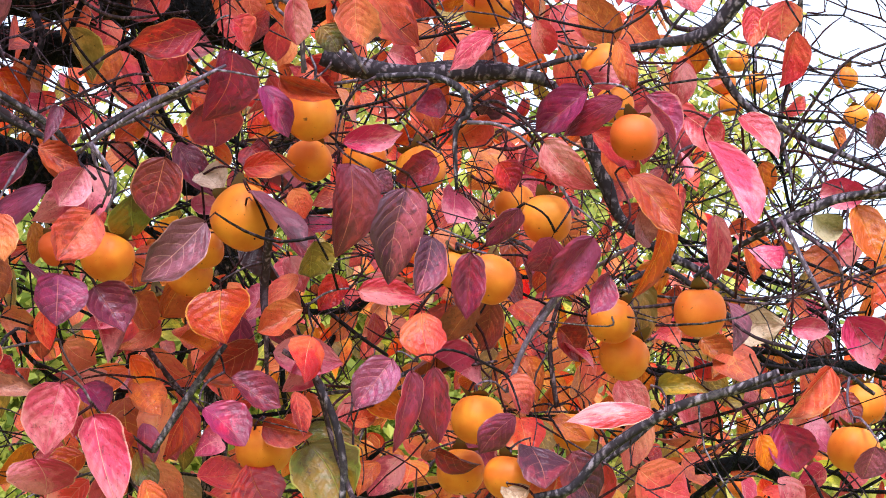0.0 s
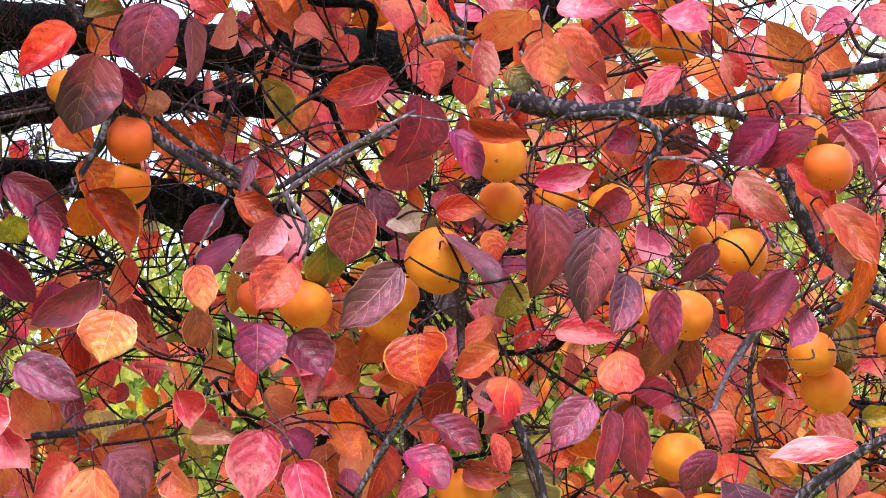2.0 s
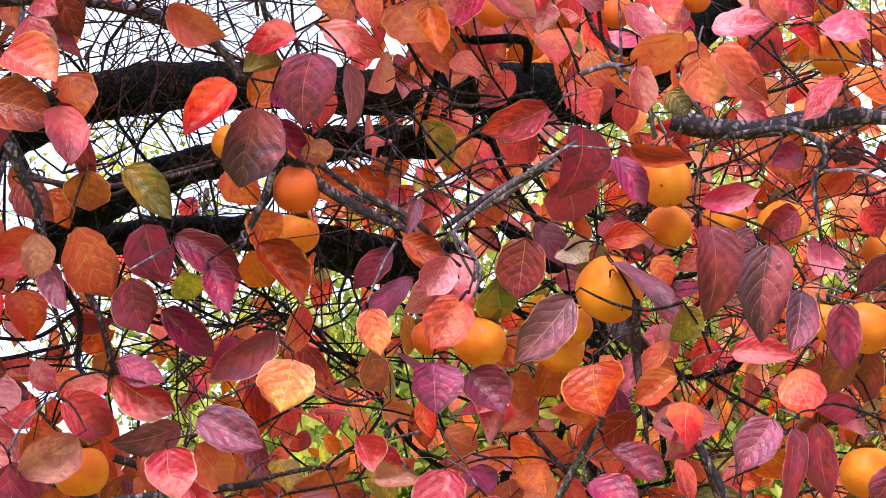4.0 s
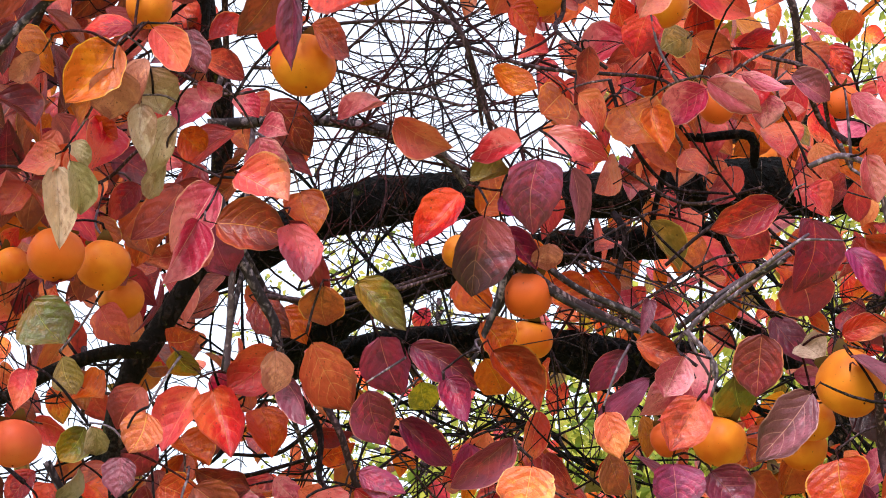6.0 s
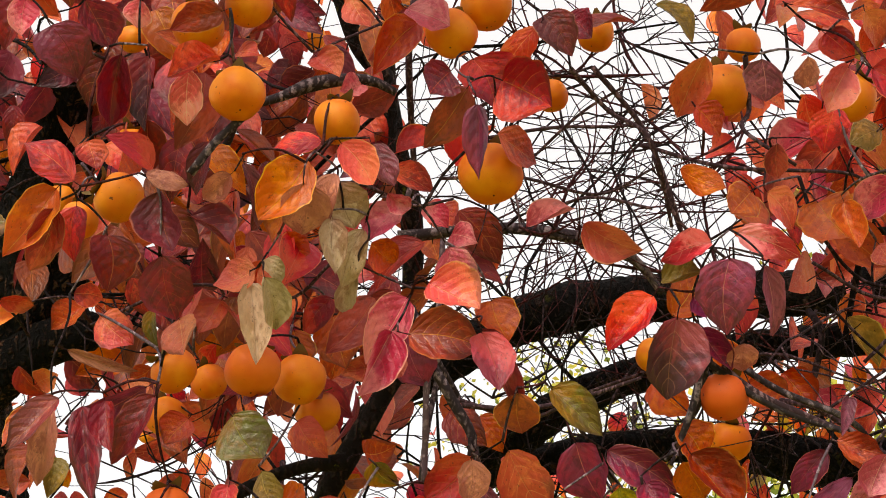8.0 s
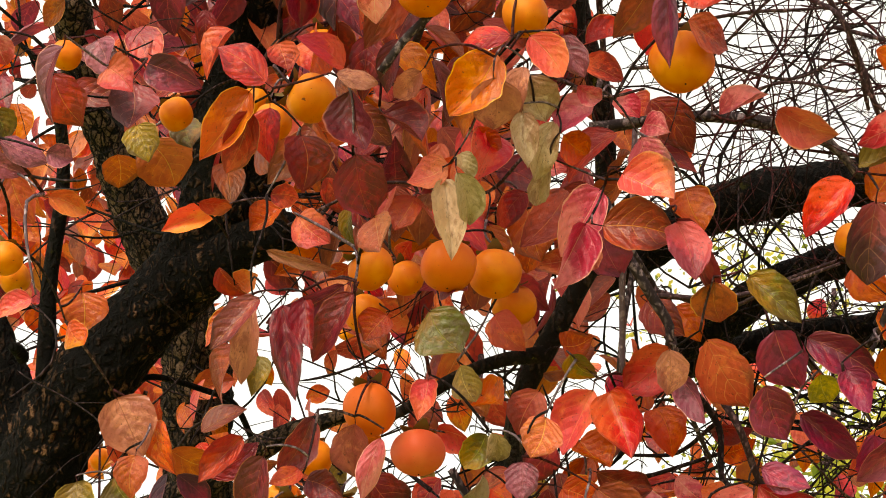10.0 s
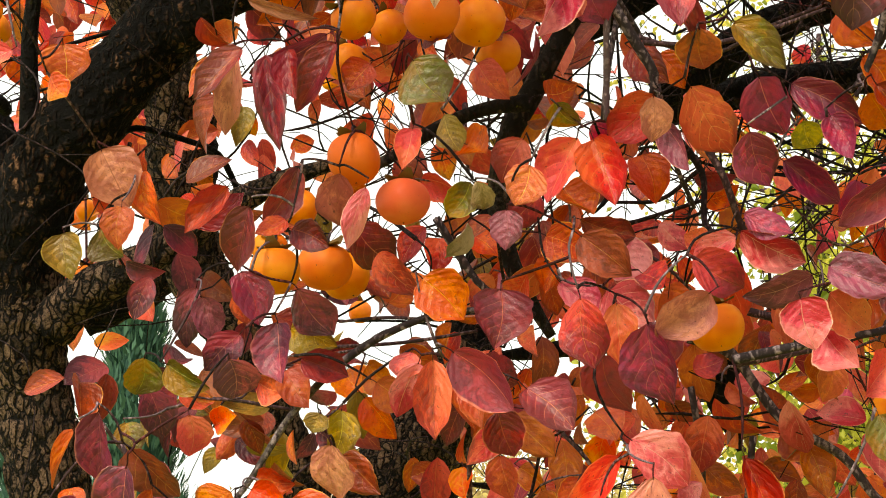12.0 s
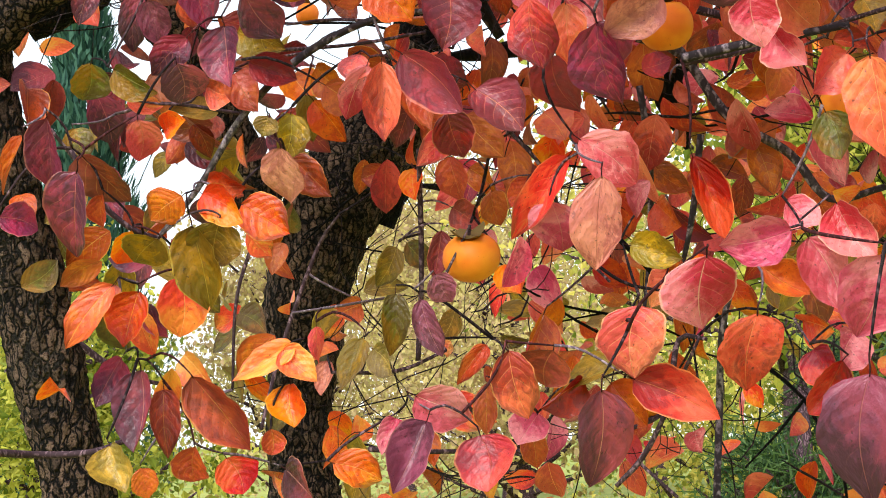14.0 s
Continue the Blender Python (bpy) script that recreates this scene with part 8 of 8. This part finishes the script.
leaf("C", "O", -0.250, 3.015, 1.573, -0.248, 3.026, 1.511, 0.043, 3, 18)
leaf("C", "P", -0.011, 3.141, 1.564, -0.002, 3.114, 1.534, 0.040, -1, 10)
leaf("C", "G", -0.306, 3.152, 1.715, -0.265, 3.151, 1.705, 0.026, 34, 8)
leaf("C", "S", 0.227, 2.591, 2.028, 0.234, 2.590, 1.903, 0.085, 31, 0)
leaf("C", "G", 0.178, 2.737, 1.982, 0.198, 2.733, 1.917, 0.059, 14, 6)
leaf("C", "F", 0.154, 3.074, 1.723, 0.201, 3.031, 1.707, 0.065, 29, 14)
leaf("C", "O", -0.527, 3.177, 1.775, -0.558, 3.145, 1.756, 0.046, -22, 10)
leaf("C", "O", -0.476, 3.171, 1.988, -0.523, 3.178, 1.973, 0.046, -22, 10)
leaf("C", "O", -0.057, 3.060, 1.905, -0.016, 3.024, 1.866, 0.065, 23, 17)
leaf("C", "S", -0.043, 2.984, 1.796, -0.060, 2.954, 1.753, 0.053, -1, 18)
leaf("C", "O", -0.218, 2.992, 2.039, -0.184, 2.961, 1.990, 0.064, -14, 3)
leaf("C", "F", 0.070, 3.194, 1.634, 0.094, 3.187, 1.598, 0.034, 20, 3)
leaf("L", "Y", -0.653, 2.877, 2.158, -0.598, 2.860, 2.123, 0.064, 19, 5)
leaf("L", "C", -0.631, 2.852, 2.109, -0.568, 2.875, 2.085, 0.053, -4, 14)
leaf("L", "C", -0.631, 3.013, 2.149, -0.579, 3.022, 2.155, 0.044, 29, 9)
leaf("L", "O", -0.550, 2.949, 2.116, -0.512, 2.935, 2.074, 0.054, 27, 19)
leaf("L", "O", -0.556, 2.953, 2.066, -0.519, 2.965, 2.003, 0.054, 24, 8)
leaf("R", "O", 0.514, 2.720, 2.931, 0.567, 2.726, 2.896, 0.043, 0, 1)
leaf("R", "R", 0.583, 2.741, 2.925, 0.628, 2.708, 2.926, 0.036, 56, 2)
leaf("R", "S", 0.642, 2.589, 2.849, 0.667, 2.580, 2.797, 0.054, 11, 6)
leaf("R", "R", 0.720, 2.743, 2.927, 0.750, 2.756, 2.888, 0.044, -4, 13)
leaf("R", "P", 0.671, 2.601, 2.930, 0.708, 2.592, 2.887, 0.048, 21, 8)
leaf("R", "S", 0.716, 2.561, 2.894, 0.707, 2.598, 2.856, 0.047, 9, 16)


# ---------------------------------------------------------------- twigs that carry leaves and fruit
def twigs(tree):
    """Join every stalk to the nearest wood, the closest ones first, so that twigs branch from twigs."""
    rng = np.random.default_rng(11)
    wood = np.array(NODES[tree])
    todo = [np.array(p) for p in PENDING[tree]]
    dist = np.array([np.min(np.linalg.norm(wood - p, axis=1)) for p in todo])
    where = [wood[np.argmin(np.linalg.norm(wood - p, axis=1))] for p in todo]
    alive = np.ones(len(todo), bool)
    for _ in range(len(todo)):
        i = int(np.argmin(np.where(alive, dist, 9e9)))
        alive[i] = False
        a, b = where[i], todo[i]
        d = np.linalg.norm(b - a)
        if d > 0.004:
            bend = rng.normal(0, 0.07, 3) * d + np.array((0, 0, 0.05 * d))
            r = 0.0012 + 0.0018 * min(1.0, d / 0.3)
            rows = glide([(*a, r * 1.25), (*(a + (b - a) * 0.35 + bend), r * 1.1), (*(a + (b - a) * 0.7 + bend * 0.8), r), (*b, 0.0012)], 0.03)
            verts, faces = tube(rows, 5)
            mesh_object("twig", verts, faces, [BARK[("thin", "red", "shade", "pale", "shade")[i % 5]]], TREES[tree])
            for j, p in enumerate(todo):
                if alive[j]:
                    e = np.linalg.norm(rows[:, :3] - p, axis=1)
                    q = int(np.argmin(e))
                    if e[q] < dist[j]:
                        dist[j], where[j] = e[q], rows[q, :3]


for code in "LCR":
    twigs(code)


# ---------------------------------------------------------------- the deeper crown
def way(yaw, rise):
    a, b = radians(yaw), radians(rise)
    return np.array((math.sin(a) * math.cos(b), math.cos(a) * math.cos(b), math.sin(b)))


def crown_leaves(tree, colours, yaw, rise, near, far, count, seed, size=0.095):
    """Leaves deeper in the crown, hanging in loose sprays within a wedge of the tree."""
    rng = np.random.default_rng(seed)
    sprays = [(rng.uniform(*yaw), rng.uniform(*rise), rng.uniform(near, far)) for _ in range(max(1, count // 5))]
    bag = {c: ([], [], []) for c in colours}
    for n in range(count):
        s = sprays[rng.integers(len(sprays))]
        verts, faces, uvs = bag[colours[int(rng.integers(len(colours)))]]
        p = np.asarray(EYE) + way(s[0], s[1]) * s[2] + rng.normal(0, 1, 3) * (0.10, 0.14, 0.10)
        ax = rng.normal(0, 1, 3) * (0.6, 0.5, 0.5) + (0, 0, -0.75)
        ax /= np.linalg.norm(ax)
        nr = np.array((0, -1, 0)) + rng.normal(0, 0.55, 3)
        nr -= ax * (nr @ ax)
        nr /= np.linalg.norm(nr)
        sd = np.cross(ax, nr)
        ln = size * rng.uniform(0.7, 1.2)
        wd = ln * rng.uniform(0.5, 0.68)
        cup = rng.uniform(0.05, 0.5) * wd
        curl, sway, lop = rng.uniform(-0.1, 0.45), rng.uniform(-0.1, 0.1), rng.uniform(0.7, 1.3)
        k = len(verts)
        prof = ((0.0, 0.0), (0.05, 0.36), (0.14, 0.66), (0.28, 0.92), (0.45, 1.0), (0.62, 0.9), (0.78, 0.64), (0.9, 0.32), (1.0, 0.0))
        for t, w in prof:
            mid = p + ax * ln * t - nr * ln * curl * t * t + sd * ln * sway * math.sin(3.1 * t)
            for q in (-1, 0, 1):
                verts.append(tuple(mid + sd * q * wd * 0.5 * w + nr * abs(q) * cup * w * (lop if q > 0 else 2 - lop)))
                uvs.append((0.5 + 0.5 * q, t))
        for i in range(8):
            for j in range(2):
                faces.append((k + i * 3 + j, k + i * 3 + j + 1, k + i * 3 + 4 + j, k + i * 3 + 3 + j))
    for c, (v, f, uv) in bag.items():
        if v:
            tagged(mesh_object("crown_leaves", v, f, [MASS[c]], TREES[tree], uv), kind="stuff")


def crown_twigs(tree, kind, yaw, rise, near, far, count, seed, reach=0.5, thick=0.003):
    rng = np.random.default_rng(seed)
    verts, faces = [], []
    for _ in range(count):
        p = np.asarray(EYE) + way(rng.uniform(*yaw), rng.uniform(*rise)) * rng.uniform(near, far)
        d = rng.normal(0, 1, 3) * (1.0, 0.5, 0.65)
        d /= np.linalg.norm(d)
        ln, r = reach * rng.uniform(0.4, 1.1), thick * rng.uniform(0.45, 1.3)
        rows = [(*(p - d * ln * 0.12), r * 0.35), (*p, r)]
        side_shoots = []
        for i in range(5):
            d = d + rng.normal(0, 0.36, 3)
            d /= np.linalg.norm(d)
            p = p + d * ln / 5
            rows.append((*p, r * (1 - 0.16 * (i + 1))))
            if rng.uniform() < 0.45:
                e = d + rng.normal(0, 0.7, 3)
                side_shoots.append([(*p, r * 0.6), (*(p + e * ln * 0.12), r * 0.5), (*(p + (e + rng.normal(0, 0.3, 3)) * ln * 0.24), r * 0.3)])
        for g in [rows] + side_shoots:
            v, f = tube(glide(g, 0.04), 4)
            k = len(verts)
            verts += v
            faces += [tuple(k + q for q in face) for face in f]
    tagged(mesh_object("twig_tangle", verts, faces, [BARK[kind]], TREES[tree]), kind="stuff")


crown_leaves("R", "PPSRCOSD", (6, 29), (8, 21), 2.98, 3.4, 80, 40, 0.085)
crown_leaves("R", "OFOFYOSYL", (6, 32), (7, 16), 3.6, 6.0, 420, 41, 0.085)
crown_leaves("R", "OSRKFO", (6, 28), (14, 19), 3.6, 5.5, 150, 56, 0.085)
crown_leaves("R", "OSOFRSY", (7.5, 27), (18.5, 26), 4.5, 6.0, 400, 42)
crown_leaves("R", "SPRO", (9, 27), (20, 26), 3.1, 4.0, 90, 72)
crown_leaves("R", "OFYOL", (3, 30), (7, 17), 5.0, 8.0, 430, 43, 0.085)
crown_leaves("C", "PSRCOS", (-6, 7), (11, 19), 3.0, 3.6, 40, 52)
crown_leaves("C", "OSRKOF", (-4, 8), (13, 19), 4.6, 6.0, 110, 44, 0.085)
crown_leaves("C", "SOYRO", (8, 12.5), (19, 31), 4.5, 6.0, 130, 45)
crown_leaves("C", "OSR", (7.5, 12), (23, 31), 3.2, 4.2, 40, 73)
crown_leaves("L", "KOSCRK", (-13, -5), (21, 32), 3.0, 4.2, 300, 46)
crown_leaves("L", "KOCKRO", (-23, -6), (20, 33), 4.6, 6.4, 900, 57)
crown_leaves("L", "OKSF", (-24, -16), (12, 26), 4.9, 6.4, 460, 47)
crown_leaves("C", "OSKR", (-12, -4), (17, 24), 3.4, 4.6, 60, 48)
crown_leaves("C", "OSKRO", (-6.3, 5), (6, 14), 3.5, 5.2, 150, 49, 0.085)
crown_leaves("C", "OKRY", (-9, -6), (11, 14), 3.5, 4.4, 24, 80, 0.085)
crown_leaves("C", "OYFSP", (-4, 6), (-2, 10), 3.2, 5.5, 190, 50, 0.085)
crown_leaves("C", "YOGF", (-16, -11), (-2, 6), 3.2, 4.6, 36, 51)
crown_leaves("C", "YOF", (-11, -6), (-2, 3), 3.2, 4.6, 26, 81)
crown_leaves("C", "MCKYOM", (-18, -11.5), (8, 13.5), 3.15, 3.8, 55, 58, 0.085)
crown_leaves("L", "RSOF", (-15, -9), (16, 19), 4.0, 5.0, 40, 59, 0.085)
crown_leaves("R", "OSRKPO", (27, 36), (8, 15), 3.4, 5.0, 130, 74, 0.085)
crown_leaves("L", "KCMRCK", (-20, -8), (26, 33), 3.1, 4.0, 150, 77)
crown_leaves("C", "PSOR", (8, 13), (22.5, 29), 3.2, 4.0, 60, 78)
crown_leaves("C", "YOKM", (-15, -11.5), (7, 12), 3.2, 4.2, 40, 79, 0.085)
crown_leaves("R", "PSPROF", (8, 30), (7, 14), 2.98, 3.6, 90, 82, 0.085)
crown_leaves("C", "OSRCKO", (-10, 2), (8, 15), 3.0, 3.7, 48, 83, 0.085)
crown_leaves("C", "OSRPK", (-2, 7), (6, 14), 3.0, 3.7, 34, 84, 0.085)
# the crowns go on overhead: unseen leaves, added to shade the branches below
crown_leaves("R", "OSRPK", (8, 52), (27, 68), 2.8, 5.0, 600, 53, 0.11)
crown_leaves("C", "OSRKY", (-8, 10), (33, 70), 2.6, 5.0, 420, 54, 0.11)
crown_leaves("L", "OSRKC", (-48, -8), (34, 70), 2.6, 5.0, 700, 55, 0.11)
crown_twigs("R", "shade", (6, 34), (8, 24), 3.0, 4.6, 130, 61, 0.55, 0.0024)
crown_twigs("R", "grey", (6, 34), (8, 24), 2.9, 4.0, 80, 76, 0.5, 0.0024)
crown_twigs("R", "red", (16, 34), (8, 22), 2.9, 4.0, 130, 62, 0.5, 0.0022)
crown_twigs("R", "thin", (6, 34), (8, 22), 2.8, 3.2, 60, 67, 0.4, 0.0022)
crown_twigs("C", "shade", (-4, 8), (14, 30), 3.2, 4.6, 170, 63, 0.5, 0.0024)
crown_twigs("C", "red", (-3, 6), (21, 30), 3.2, 4.2, 70, 64, 0.6, 0.0026)
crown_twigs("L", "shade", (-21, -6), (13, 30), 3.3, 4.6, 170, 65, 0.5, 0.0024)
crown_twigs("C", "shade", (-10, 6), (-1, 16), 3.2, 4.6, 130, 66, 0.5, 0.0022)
crown_twigs("R", "dark", (6, 30), (8, 19), 3.5, 4.6, 26, 68, 1.1, 0.0055)
crown_twigs("C", "dark", (-8, 8), (15, 24), 3.5, 4.6, 14, 69, 1.1, 0.0055)
crown_twigs("L", "dark", (-21, -7), (20, 31), 3.5, 4.8, 20, 70, 1.0, 0.006)
crown_twigs("C", "dark", (-8, 6), (2, 12), 3.4, 4.6, 10, 71, 1.0, 0.0045)
crown_twigs("R", "dark", (26, 35), (8, 15), 3.2, 4.2, 26, 75, 0.8, 0.005)
